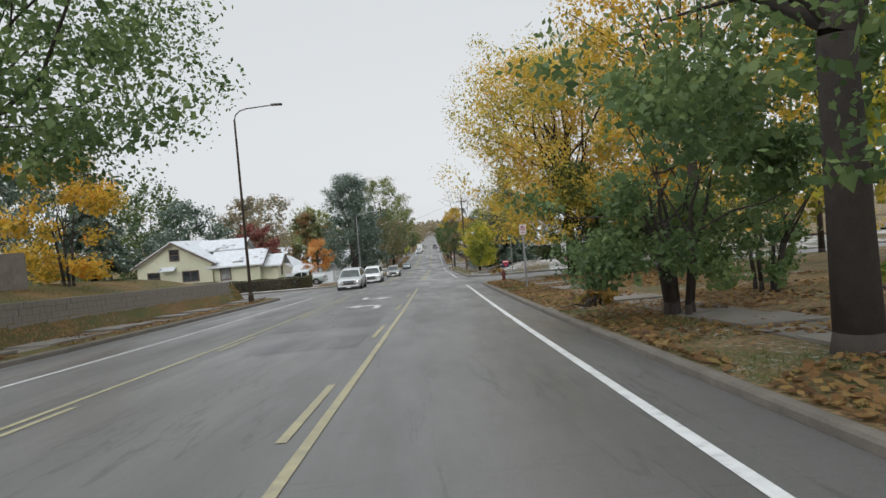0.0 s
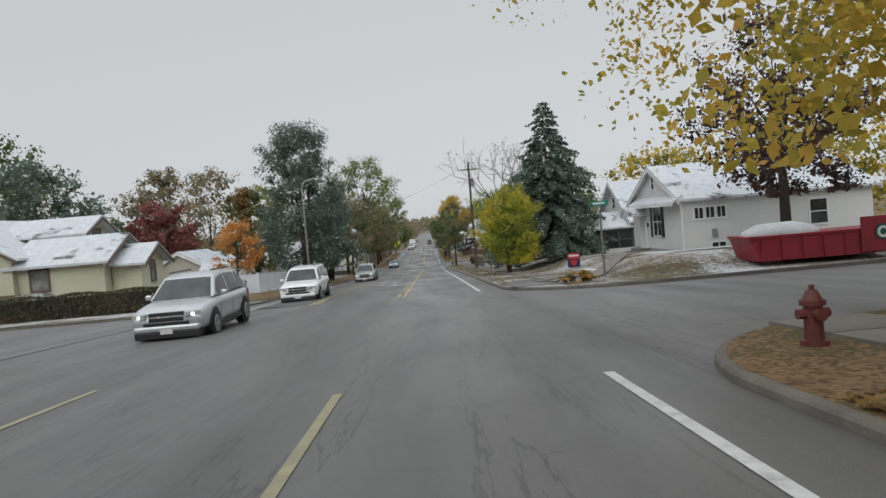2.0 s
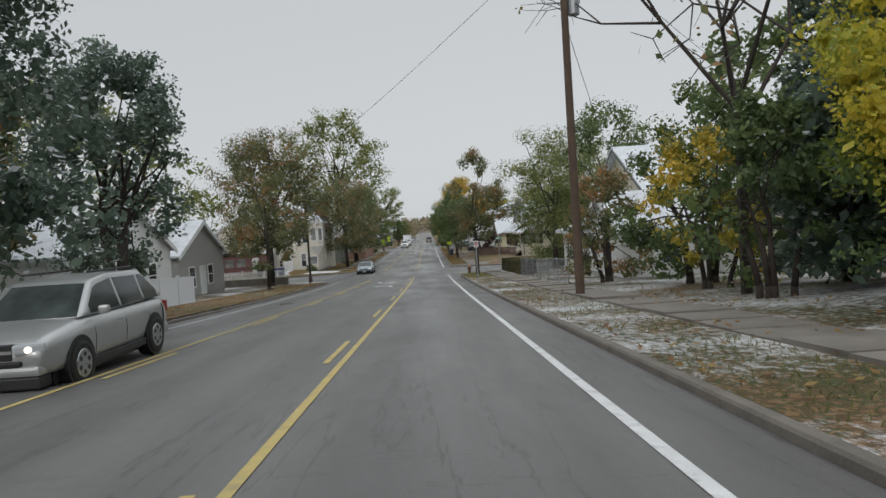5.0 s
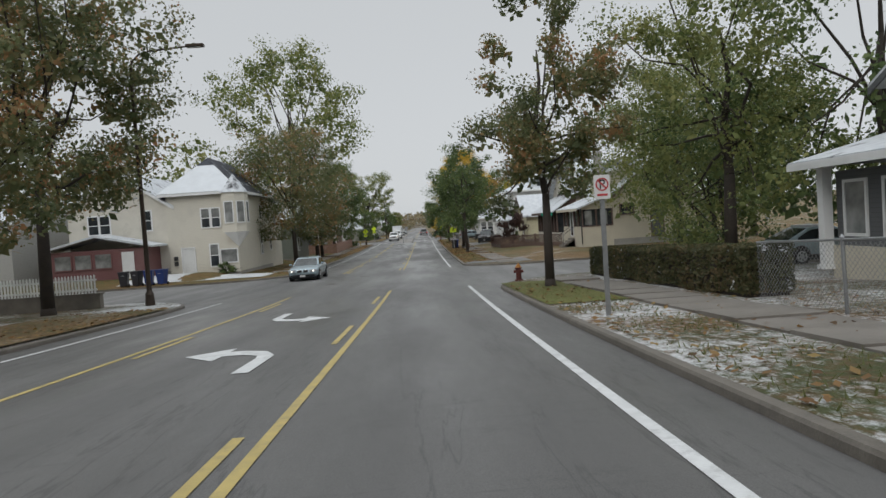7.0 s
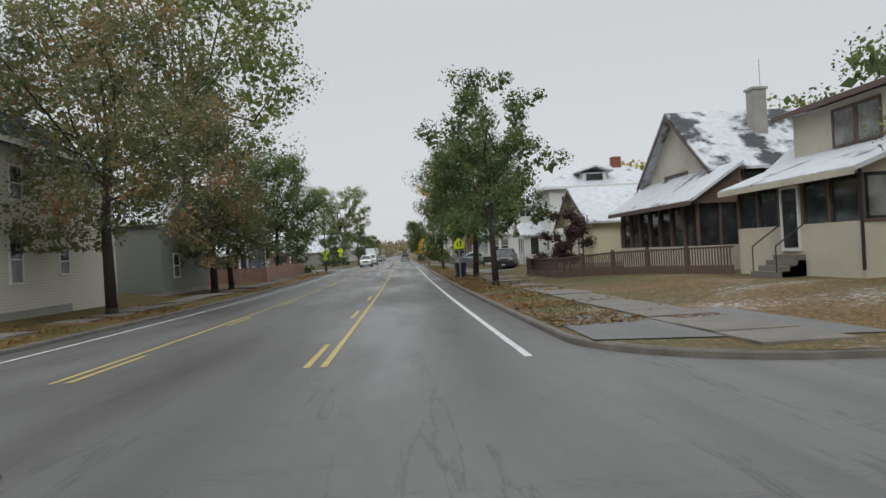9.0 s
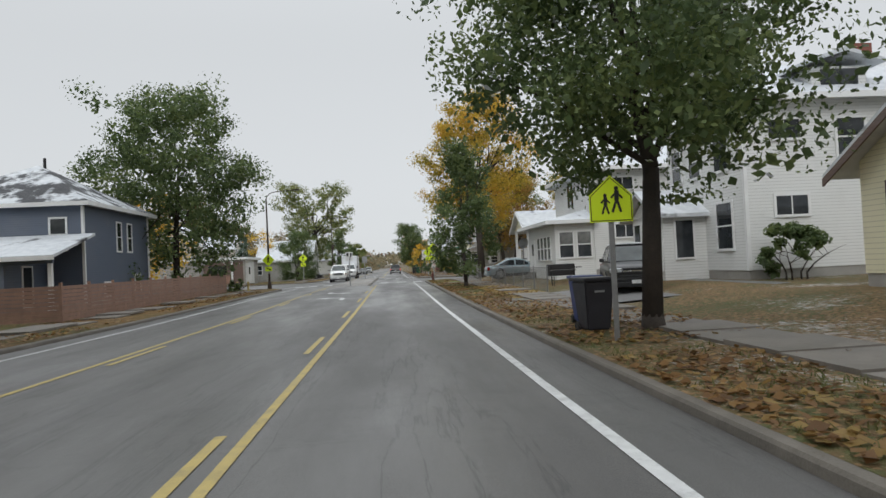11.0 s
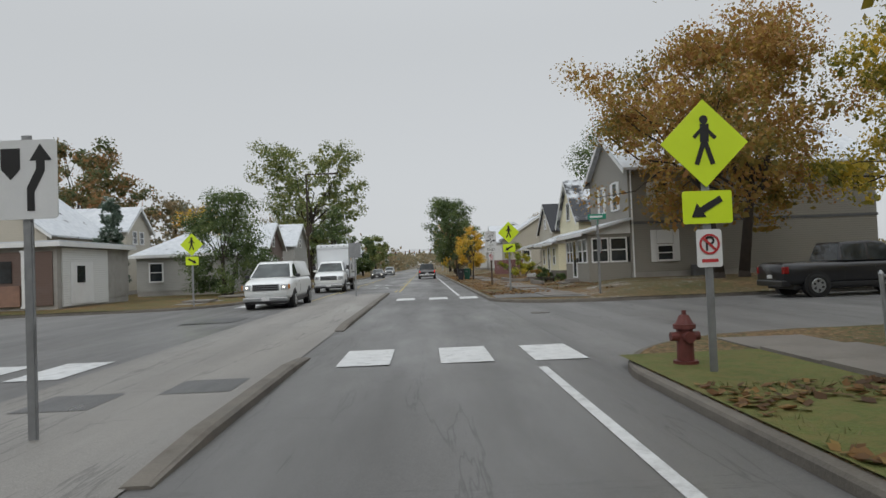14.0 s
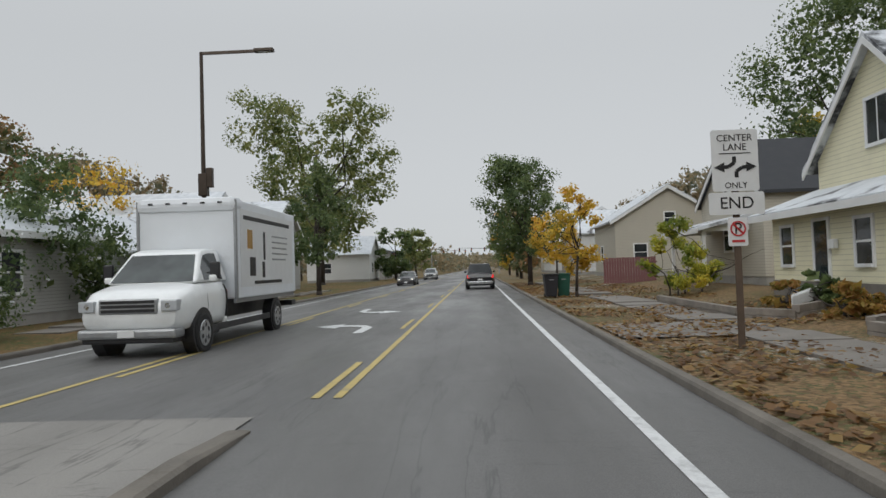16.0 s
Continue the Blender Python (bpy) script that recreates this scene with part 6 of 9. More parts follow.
lowv = [bm.verts.new((px, py, 3.5)) for px, py in bay]
for i in range(len(bay)):
    bm.faces.new((lowv[i], lowv[(i + 1) % len(bay)], tipv))
bmesh.ops.recalc_face_normals(bm, faces=bm.faces)
part("bay_corbel", bm, white_trim, hb, "white tapering corbel under the bay")
bm = bmesh.new()
tipv = bm.verts.new((2.6, -5.6, 8.1))
lowv = [bm.verts.new((px * 1.08 - 0.2, py * 1.05 + 0.2, 6.6)) for px, py in bay]
bm.faces.new(lowv)
for i in range(len(bay)):
    bm.faces.new((lowv[i], lowv[(i + 1) % len(bay)], tipv))
bmesh.ops.recalc_face_normals(bm, faces=bm.faces)
part("bay_roof", bm, roof_snow, hb, "snowy bay roof")
for px, py, ang in ((2.4, -6.65, 0), (3.2, -6.3, 49), (3.5, -5.42, 90)):
    fr = part("window_frame", frame_bm(0.75, 1.75, 0.08, 0.05), white_trim, hb)
    fr.matrix_basis = pose(px, py, 5.05, 0, 0, ang)
    part("pane", boxm(-0.3, 0.3, -0.02, 0, -0.78, 0.78), glass_blind, fr)
fr = part("window_frame", frame_bm(1.4, 1.15, 0.08, 0.05), white_trim, hb)
fr.matrix_basis = pose(1.95, -5.85, 1.65)
part("pane", boxm(-0.62, 0.62, -0.02, 0, -0.5, 0.5), glass_blind, fr)
for q in (0.0, 0.42):
    part("mail_box", boxm(-2.35, -2.05, -5.98, -5.86, 1.1 + q, 1.42 + q, 0.02), black_trim, hb, "black wall mail box")
part("wing", boxm(-2.2, 2.66, 5.8, 10.4, -0.5, 6.1), side_pale, hb, "beige rear wing")
part("wing_roof", slabm([(-2.7, 6.1), (0.2, 7.9), (3.15, 6.1), (3.15, 6.24), (0.2, 8.06), (-2.7, 6.24)], "y", 5.5, 10.8), roof_dark, hb)
part("wing_gable", slabm([(-2.2, 6.1), (2.66, 6.1), (0.2, 7.62)], "y", 5.86, 10.4), side_pale, hb)
for py, pz, hh in ((1.7, 2.3, 1.9), (5.2, 2.2, 1.2), (1.9, 5.2, 1.4), (7.6, 4.6, 1.3)):
    fr = part("window_frame", frame_bm(0.9, hh, 0.09, 0.05), white_trim, hb)
    fr.matrix_basis = pose(2.7 if py < 5.8 else 2.66, py, pz, 0, 0, 90)
    part("sash", boxm(-0.36, 0.36, -0.035, 0, -0.03, 0.03), white_trim, fr)
    part("pane", boxm(-0.36, 0.36, -0.02, 0, 0.03, hh / 2 - 0.09), glass_dark, fr)
    part("pane", boxm(-0.36, 0.36, -0.02, 0, -hh / 2 + 0.09, -0.03), glass_blind, fr)
house("white_porch_cottage", "small white house with a pillared snowy porch", 9.9, 17.0, 121.5, 128.5, 2.9, side_white, roof_snow, "x", 1.8, 0.5, [("W", 1.0, 1.0, 1.0, 1.3), ("S", 2, 1.0, 1, 1.3)], [("W", 3.4, 0.95, 2.05)])
house("green_house", "pale green house half hidden by street trees", -24, -14.5, 198, 207, 4.6, side_green, roof_snow, "x", 2.5, 0.4, [("E", 2, 1.2, 1, 1.4), ("S", 5, 1.2, 1, 1.4)])

# left: the slate-blue house, the flat-roofed shop, and the row beyond
hbl = house("slate_blue_house", "slate blue two-storey house with snowy hipped roof", -25.7, -16.6, 228.5, 237.8, 5.6, side_blue, roof_part, "hip", 3.0, 0.5,
            [("E", 4.3, 3.2, 0.62, 1.7), ("E", 5.9, 3.2, 0.62, 1.7), ("E", 2.4, 0.6, 1.0, 0.7), ("E", 6.9, 0.7, 0.8, 1.0), ("S", 7.4, 3.2, 0.8, 1.7), ("S", 3.0, 3.3, 0.8, 1.4)])
for px, py in ((4.55, -4.65), (4.55, 4.65), (-4.55, -4.65)):
    part("corner_board", boxm(px - 0.07, px + 0.07, py - 0.07, py + 0.07, 0.3, 5.55), white_trim, hbl, "white corner board")
part("wing", boxm(-4.0, 2.6, -8.6, -4.7, -0.5, 2.7), side_blue, hbl, "lower blue porch wing")
part("porch_floor", boxm(2.6, 4.8, -8.4, -4.7, -0.4, 0.2), concrete, hbl, "porch floor")
part("porch_beam", boxm(2.6, 4.85, -8.6, -8.45, 2.4, 2.66), side_blue, hbl)
post(hbl, 4.7, -8.5, 0.1, 2.66, 0.09)
porch_roof(hbl, -4.4, 5.2, -9.2, -4.7, 2.65, 3.9, roof_snow, white_trim, "S")
for px, ww in ((-2.6, 1.0), (0.6, 1.0)):
    fr = part("window_frame", frame_bm(ww + 0.18, 1.6, 0.1, 0.05), white_trim, hbl)
    fr.matrix_basis = pose(px, -8.6, 1.5)
    part("sash", boxm(-ww / 2, ww / 2, -0.03, 0, -0.03, 0.03), white_trim, fr)
    part("pane", boxm(-ww / 2, ww / 2, -0.02, 0, -0.7, 0.7), glass_dark, fr)
fr = part("door_frame", frame_bm(1.0, 2.15, 0.09, 0.05), white_trim, hbl)
fr.matrix_basis = pose(2.6, -6.6, 1.3, 0, 0, 90)
part("door", boxm(-0.4, 0.4, -0.03, 0, -1.0, 1.0), glass_dark, fr, "dark porch door")
part("roof_pipe", rodm((0.2, 0.3, 8.3), (0.2, 0.3, 9.1), 0.09), black_trim, hbl, "black roof vent pipe")
shop = house("flat_roofed_shop", "low grey block building with flat snowy roof", -35.2, -18.4, 275.1, 283.1, 3.2, block_wall, roof_snow, "flat", 0, 0.35,
             [("S", 3.0, 1.0, 1.2, 1.2)], ())
part("white_end", boxm(8.4, 8.47, -3.6, 1.2, 0.1, 3.1), side_white, shop, "white boarded end")
pd = part("shop_door", boxm(8.47, 8.52, -2.9, -0.6, 0.2, 2.4), white_trim, shop, "wide white door")
part("pane", boxm(8.52, 8.54, -2.3, -1.5, 1.3, 2.2), glass_dark, pd)
# no recess is modelled: a dark sheet on the wall gives its shade
part("recess_shade", boxm(3.4, 8.2, -4.06, -3.98, 0.2, 2.95), side_brown, shop, "flat dark brown sheet standing in for the porch recess's shade")
part("brick_panel", boxm(3.6, 6.6, -4.14, -4.06, 0.2, 1.25), wood_fence_mat, shop, "red-brown boarded panel")
part("pane", boxm(4.0, 6.2, -4.1, -4.06, 1.4, 2.5), glass_dark, shop)
post(shop, 6.9, -4.2, 0.1, 3.0, 0.1)
part("downpipe", rodm((3.2, -4.08, 0.1), (3.2, -4.08, 3.1), 0.06), galv, shop)
house("gabled_grey_house", "pale grey house with a white-trimmed snowy gable", -35.7, -26.1, 288.0, 297.0, 4.9, side_tan, roof_snow, "y", 3.7, 0.5, [("S", 4.4, 6.2, 0.8, 0.9), ("S", 7.0, 2.8, 0.9, 1.3)])
house("white_gabled_house", "pale house with a snowy roof and white-trimmed gable", -31.5, -24.9, 297.6, 302.4, 5.6, side_tan, roof_snow, "x", 1.9, 0.4, [("E", 1.2, 4.4, 0.7, 1.0), ("E", 2.6, 4.4, 0.7, 1.0)])
house("grey_low_house", "low grey house with a snowy hipped roof", -21.3, -14.6, 291.0, 298.2, 2.9, side_grey, roof_snow, "hip", 2.2, 0.4, [("E", 2, 1.1, 0.9, 1.3), ("S", 1.0, 1.1, 0.9, 1.3)])
house("green_gable_house", "grey-green house with a white pillared porch and gable", -20.2, -15.0, 300.5, 307.5, 2.8, side_green, roof_snow, "y", 1.6, 0.5, [("S", 0.7, 1.0, 1.0, 1.3), ("S", 3.4, 1.0, 1.0, 1.3), ("E", 1.5, 1.0, 1.0, 1.4)], [("E", 4.2, 0.95, 2.05)])
house("brown_gable_house", "dark brown house with a gable and small attic window", -24.0, -16.5, 311.5, 319.5, 4.2, side_brown, roof_snow, "x", 2.6, 0.5, [("S", 4.0, 3.3, 0.8, 1.1), ("E", 3.0, 4.3, 0.8, 1.0), ("E", 1.4, 1.0, 1.1, 1.4)])
house("grey_gable_house", "grey two-storey house with white-trimmed gables", -24.0, -16.0, 324.0, 333.0, 4.8, side_grey, roof_snow, "x", 2.7, 0.5, [("S", 4.0, 3.3, 0.8, 1.1), ("E", 3.5, 4.6, 0.9, 1.0), ("E", 1.4, 1.0, 1.1, 1.4)])
for i, (yy, m) in enumerate(((366, side_white), (382, side_grey), (400, side_white))):
    house("street_house", "distant pale house with a snowy roof", -24, -15, yy, yy + 9, 4.0 + (i % 2), m, roof_snow, "xy"[i % 2], 2.5, 0.4, [("E", 2, 1.3, 1, 1.4), ("E", 5.5, 1.3, 1, 1.4), ("S", 2.5, 1.3, 1, 1.4)])


# ---- street furniture ----
def street_lamp(x, y, h, arm, mat, square=False, label="tall dark street lamp with a curved arm", side=1):
    top = thing("street_lamp", label, "street lamp", x, y, group="street lamps")
    bm = rodm((0, 0, -0.2), (0, 0, 0.5), 0.21, 0.16, 12)
    rod(bm, (0, 0, 0.45), (0, 0, 0.62), 0.18, 0.1, 12)
    part("base", bm, mat, top)
    part("pole", rodm((0, 0, 0.4), (0, 0, h), 0.10, 0.06, 10), mat, top)
    bm = bmesh.new()
    if square:
        box(bm, 0, arm, -0.04, 0.04, h - 0.1, h)
        tip = (arm, 0, h - 0.05)
    else:
        pts = [(0, h - 0.05), (0.08, h + 0.25), (0.35, h + 0.5), (0.8, h + 0.62), (arm, h + 0.72)]
        for a, b in zip(pts, pts[1:]):
            rod(bm, (a[0], 0, a[1]), (b[0], 0, b[1]), 0.04, 0.035, 7)
        tip = (arm, 0, h + 0.72)
    part("arm", bm, mat, top)
    head = part("lamp_head", boxm(tip[0] - 0.05, tip[0] + 0.65, -0.13, 0.13, tip[2] - 0.05, tip[2] + 0.07, 0.025), mat, top)
    part("lens", boxm(tip[0] + 0.1, tip[0] + 0.55, -0.09, 0.09, tip[2] - 0.062, tip[2] - 0.05), head_off, head, "unlit lens")
    return top


street_lamp(-11.9, 41.5, 11.5, 2.4, dark_metal)
street_lamp(-10.6, 92.0, 8.6, 2.0, galv, label="slim grey street lamp with a curved arm")
street_lamp(-11.1, 150.0, 9.5, 2.3, dark_metal)
street_lamp(-10.95, 250.8, 7.9, 2.3, dark_metal)
le = street_lamp(-9.4, 296.2, 9.5, 2.0, dark_metal, True, "tall dark street lamp with a straight arm")
part("camera_box", boxm(-0.16, 0.16, -0.12, 0.12, 4.3, 5.1, 0.02), dark_metal, le, "dark equipment box")
part("equipment_box", boxm(0.12, 0.34, -0.1, 0.1, 4.6, 5.3, 0.02), dark_metal, le, "dark equipment box")


def letters(text, size, mat, parent, m, name="lettering"):
    cu = bpy.data.curves.new(name, "FONT")
    cu.body, cu.size, cu.align_x, cu.align_y, cu.extrude = text, size, "CENTER", "CENTER", 0.002
    tmp = bpy.data.objects.new(name, cu)
    me = bpy.data.meshes.new_from_object(tmp)
    bpy.data.objects.remove(tmp)
    me.materials.append(mat)
    return shared(name, me, parent, m @ pose(0, 0, 0, 90))


def plate(top, name, pts, mat, z, y=-0.05, t=0.012, label="", x=0.0):
    """A flat sign sheet facing the traffic (-y)."""
    return part(name, slabm([(px + x, pz + z) for px, pz in pts], "y", y, y + t), mat, top, label)


def sq(w, h, r=0.0):
    if not r:
        return [(-w / 2, -h / 2), (w / 2, -h / 2), (w / 2, h / 2), (-w / 2, h / 2)]
    out = []
    for cx, cz, a0 in ((w / 2 - r, -h / 2 + r, -90), (w / 2 - r, h / 2 - r, 0), (-w / 2 + r, h / 2 - r, 90), (-w / 2 + r, -h / 2 + r, 180)):
        for k in range(4):
            a = radians(a0 + 30 * k)
            out.append((cx + r * math.cos(a), cz + r * math.sin(a)))
    return out


def ring(r0, r1, n=28):
    bm = bmesh.new()
    vs = [[bm.verts.new((r * math.cos(2 * math.pi * k / n), y, r * math.sin(2 * math.pi * k / n))) for k in range(n)] for r, y in ((r0, -0.004), (r1, -0.004), (r1, 0.004), (r0, 0.004))]
    for j in range(4):
        for k in range(n):
            bm.faces.new((vs[j][k], vs[j][(k + 1) % n], vs[(j + 1) % 4][(k + 1) % n], vs[(j + 1) % 4][k]))
    bmesh.ops.recalc_face_normals(bm, faces=bm.faces)
    return bm


def no_parking(top, z, x=0.0):
    p = plate(top, "no_parking_plate", sq(0.31, 0.46, 0.03), sign_white, z, label="white no-parking plate", x=x)
    letters("P", 0.25, sign_black, p, pose(x, -0.056, z + 0.045))
    rg = part("red_ring", ring(0.10, 0.125), sign_red, p)
    rg.matrix_basis = pose(x, -0.058, z + 0.05)
    bar = part("red_bar", boxm(-0.105, 0.105, -0.004, 0.004, -0.014, 0.014), sign_red, p)
    bar.matrix_basis = pose(x, -0.059, z + 0.05, 0, 45, 0)
    part("arrow_bar", boxm(x - 0.1, x + 0.1, -0.055, -0.05, z - 0.17, z - 0.13), sign_red, p)
    return p


def sign_post(label, x, y, h, r=0.03, lean=0.0, mat=None):
    top = thing("street_sign", label, "street sign", x, y)
    bm = boxm(-r, r, -0.02, 0.02, -0.3, h)
    box(bm, -r * 1.6, r * 1.6, -0.012, 0.0, -0.3, h)
    part("post", bm, mat or galv, top, "perforated steel post")
    top.matrix_basis = top.matrix_basis @ pose(0, 0, 0, 0, lean, 0)
    return top


for x, y, z in ((4.1, 31.0, 2.75), (3.5, 135.8, 2.48)):
    no_parking(sign_post("no-parking sign on a steel post in the verge", x, y, z + 0.2), z)


def blob(cx, cz, r, n=10, sx=1.0):
    return [(cx + sx * r * math.cos(2 * math.pi * k / n), cz + r * math.sin(2 * math.pi * k / n)) for k in range(n)]


def stroke(a, b, w):
    a, b = Vector(a), Vector(b)
    n = Vector((-(b - a).y, (b - a).x)).normalized() * w / 2
    return [tuple(a + n), tuple(a - n), tuple(b - n), tuple(b + n)]


def pictogram(top, parent, x, z, s, y=-0.058):
    """The black walking symbol, as plain bars and a disc."""
    bm = bmesh.new()
    shapes = [blob(0, 0.40, 0.075), stroke((0.01, 0.33), (0.0, 0.02), 0.15), stroke((0.0, 0.06), (0.13, -0.36), 0.08), stroke((0.0, 0.06), (-0.15, -0.36), 0.08), stroke((0.0, 0.28), (0.19, 0.08), 0.06), stroke((0.0, 0.28), (-0.18, 0.10), 0.06)]
    for i, sh_ in enumerate(shapes):
        slab(bm, [(x + px * s, z + pz * s) for px, pz in sh_], "y", y - 0.0006 * i, y + 0.004)
    return part("symbol", bm, sign_black, parent, "black walking symbol")


def crossing_sign(top, z, x=0.0, y=-0.05, right=False):
    """A fluorescent diamond with a down-arrow plate under it."""
    d = 0.54
    p = plate(top, "diamond", [(0, -d), (d, 0), (0, d), (-d, 0)], sig_yellow, z, y, x=x, label="fluorescent yellow-green diamond")
    pictogram(top, p, x, z, 0.72, y - 0.008)
    q = plate(top, "arrow_plate", sq(0.61, 0.40, 0.03), sig_yellow, z - 0.78, y, x=x, label="fluorescent arrow plate")
    s = 1 if right else -1
    bm = bmesh.new()
    slab(bm, [(x + s * px, z - 0.78 + pz) for px, pz in stroke((-0.17, 0.1), (0.08, -0.04), 0.08)], "y", y - 0.008, y - 0.002)
    slab(bm, [(x + s * px, z - 0.78 + pz) for px, pz in ((0.2, -0.12), (0.02, -0.12), (0.13, 0.05))], "y", y - 0.0085, y - 0.002)
    part("arrow", bm, sign_black, q, "black down arrow")


t1 = sign_post("yellow-green pedestrian crossing sign on a steel post", 3.56, 249.3, 3.2)
crossing_sign(t1, 2.8)
no_parking(t1, 1.52)
t2 = sign_post("yellow-green pedestrian crossing sign at the far crossing", 4.4, 274.2, 3.3)
crossing_sign(t2, 2.95)
t3 = sign_post("yellow-green pedestrian crossing sign on the other verge", -10.9, 273.0, 3.15)
crossing_sign(t3, 2.9, right=True)
t4 = thing("crossing_sign", "yellow-green pedestrian crossing sign strapped to a lamp post", "street sign", -10.95, 250.8)
part("bracket", rodm((0, 0, 1.3), (0, 0, 3.0), 0.118, 0.112, 10), galv, t4)
crossing_sign(t4, 2.5, 0, -0.16, True)

t5 = sign_post("yellow-green school crossing sign with two walking symbols", 3.75, 202.7, 2.75)
p5 = plate(t5, "pentagon", [(-0.38, -0.38), (0.38, -0.38), (0.38, 0.08), (0, 0.42), (-0.38, 0.08)], sig_yellow, 2.42, label="fluorescent yellow-green pentagon")
pictogram(t5, p5, -0.1, 2.33, 0.42)
pictogram(t5, p5, 0.1, 2.40, 0.54, -0.0585)
bm = bmesh.new()
for a, b in (((-0.355, -0.355), (0.355, -0.355)), ((0.355, -0.355), (0.355, 0.065)), ((0.355, 0.065), (0, 0.385)), ((0, 0.385), (-0.355, 0.065)), ((-0.355, 0.065), (-0.355, -0.355))):
    slab(bm, [(px, 2.42 + pz) for px, pz in stroke(a, b, 0.014)], "y", -0.054, -0.046)
part("border", bm, sign_black, p5, "black border line")


def turn_lane_sign(x, y, with_end):
    """CENTER LANE ONLY with two curved arrows."""
    zc = 3.03 if with_end else 2.8
    top = sign_post("white centre turn lane sign over a no-parking plate", x, y, zc + 0.5, 0.035, mat=wood_pole if with_end else None)
    p = plate(top, "lane_plate", sq(0.74 if with_end else 0.61, 1.0 if with_end else 0.95, 0.04), sign_white, zc, label="white turn lane plate")
    letters("CENTER", 0.155, sign_black, p, pose(0, -0.055, zc + 0.36))
    letters("LANE", 0.155, sign_black, p, pose(0, -0.055, zc + 0.21))
    letters("ONLY", 0.135, sign_black, p, pose(0, -0.055, zc - 0.41))
    for s in (1, -1):
        bm = bmesh.new()
        pts = [(-0.03, 0.0), (-0.03, 0.10), (0.06, 0.16), (0.15, 0.17)]
        for i, (a, b) in enumerate(zip(pts, pts[1:])):
            slab(bm, [(s * (px + 0.045), zc - 0.11 + s * (pz - 0.17)) for px, pz in stroke(a, b, 0.06)], "y", -0.057 - 0.0006 * i, -0.05)
        slab(bm, [(s * (px + 0.045), zc - 0.11 + s * (pz - 0.17)) for px, pz in ((0.13, 0.09), (0.29, 0.17), (0.13, 0.25))], "y", -0.0595, -0.05)
        part("arrow", bm, sign_black, p, "black curved arrow")
    part("rule", boxm(-0.25, 0.25, -0.055, -0.05, zc + 0.105, zc + 0.12), sign_black, p)
    if with_end:
        q = plate(top, "end_plate", sq(0.88, 0.36, 0.03), sign_white, 2.33, label="white end plate")
        letters("END", 0.27, sign_black, q, pose(0, -0.055, 2.33))
        no_parking(top, 1.87)
    else:
        no_parking(top, 2.02, 0.05)
    return top


turn_lane_sign(4.5, 86.2, False)
turn_lane_sign(4.5, 284.1, True)
kr = sign_post("white traffic island sign with a bent black arrow", -3.68, 247.8, 2.85, mat=galv)
kp = plate(kr, "keep_right_plate", sq(0.61, 0.76, 0.04), sign_white, 2.42, label="white keep-right plate")
bm = bmesh.new()
slab(bm, [(0.02, 2.12), (0.09, 2.12), (0.09, 2.3), (0.19, 2.5), (0.19, 2.6), (0.26, 2.6), (0.15, 2.76), (0.05, 2.6), (0.11, 2.6), (0.11, 2.52), (0.02, 2.34)], "y", -0.056, -0.05)
part("arrow", bm, sign_black, kp, "black arrow")
part("island_symbol", slabm([(-0.22, 2.52), (-0.13, 2.42), (-0.04, 2.52), (-0.04, 2.72), (-0.22, 2.72)], "y", -0.056, -0.05), sign_black, kp, "black island symbol")


bk = sign_post("plain metal traffic island sign on a steel post", -3.65, 277.4, 2.9, mat=galv)
part("sign_back", boxm(-0.33, 0.33, 0.03, 0.045, 2.05, 2.85, 0.006), galv, bk, "bare metal sign back")
part("sign_face", boxm(-0.33, 0.33, 0.046, 0.05, 2.05, 2.85), sign_white, bk)


def name_sign(x, y, h, stop=False):
    top = sign_post("green street name blades on a corner post", x, y, h)
    for k, (rz, w) in enumerate(((-8, 0.75), (80, 0.72))):
        b = part("name_blade", boxm(-w / 2, w / 2, -0.012, 0.012, -0.11, 0.11, 0.008), sign_green, top, "green street name blade")
        b.matrix_basis = pose(0, 0, h + 0.1 - 0.24 * k, 0, 0, rz)
        for q in (-1, 1):
            part("text_bar", boxm(-w * 0.38, w * 0.3, q * 0.014 - 0.002, q * 0.014 + 0.002, -0.04, 0.04), sign_white, b, "pale bar of lettering")
    if stop:
        o = part("stop_back", slabm([(0.36 * math.cos(radians(22.5 + 45 * k)), 0.36 * math.sin(radians(22.5 + 45 * k)) + 2.0) for k in range(8)], "x", 0.04, 0.055), galv, top, "bare metal back of an octagonal sign")
        part("sign_face", slabm([(0.36 * math.cos(radians(22.5 + 45 * k)), 0.36 * math.sin(radians(22.5 + 45 * k)) + 2.0) for k in range(8)], "x", 0.0555, 0.06), sign_red, o)
    return top


name_sign(7.3, 63.6, 3.1)
name_sign(7.4, 268.6, 3.1, True)
name_sign(8.6, 168.0, 2.9)

yd = thing("yard_sign", "small red and blue yard sign in the snowy grass", "yard sign", 7.3, 69.5)
part("leg", rodm((-0.2, 0, -0.1), (-0.2, 0, 0.5), 0.008), galv, yd)
part("leg", rodm((0.2, 0, -0.1), (0.2, 0, 0.5), 0.008), galv, yd)
pn = part("panel", boxm(-0.32, 0.32, -0.01, 0.01, 0.35, 1.1), sign_navy, yd, "dark blue panel")
part("band", boxm(-0.32, 0.32, -0.014, -0.011, 0.8, 1.09), sign_red, pn, "red band")
part("emblem", slabm([(-0.2, 0.76), (0.0, 0.7), (0.2, 0.76), (0.12, 0.52), (0.0, 0.42), (-0.12, 0.52)], "y", -0.014, -0.011), sign_red, pn, "red emblem")
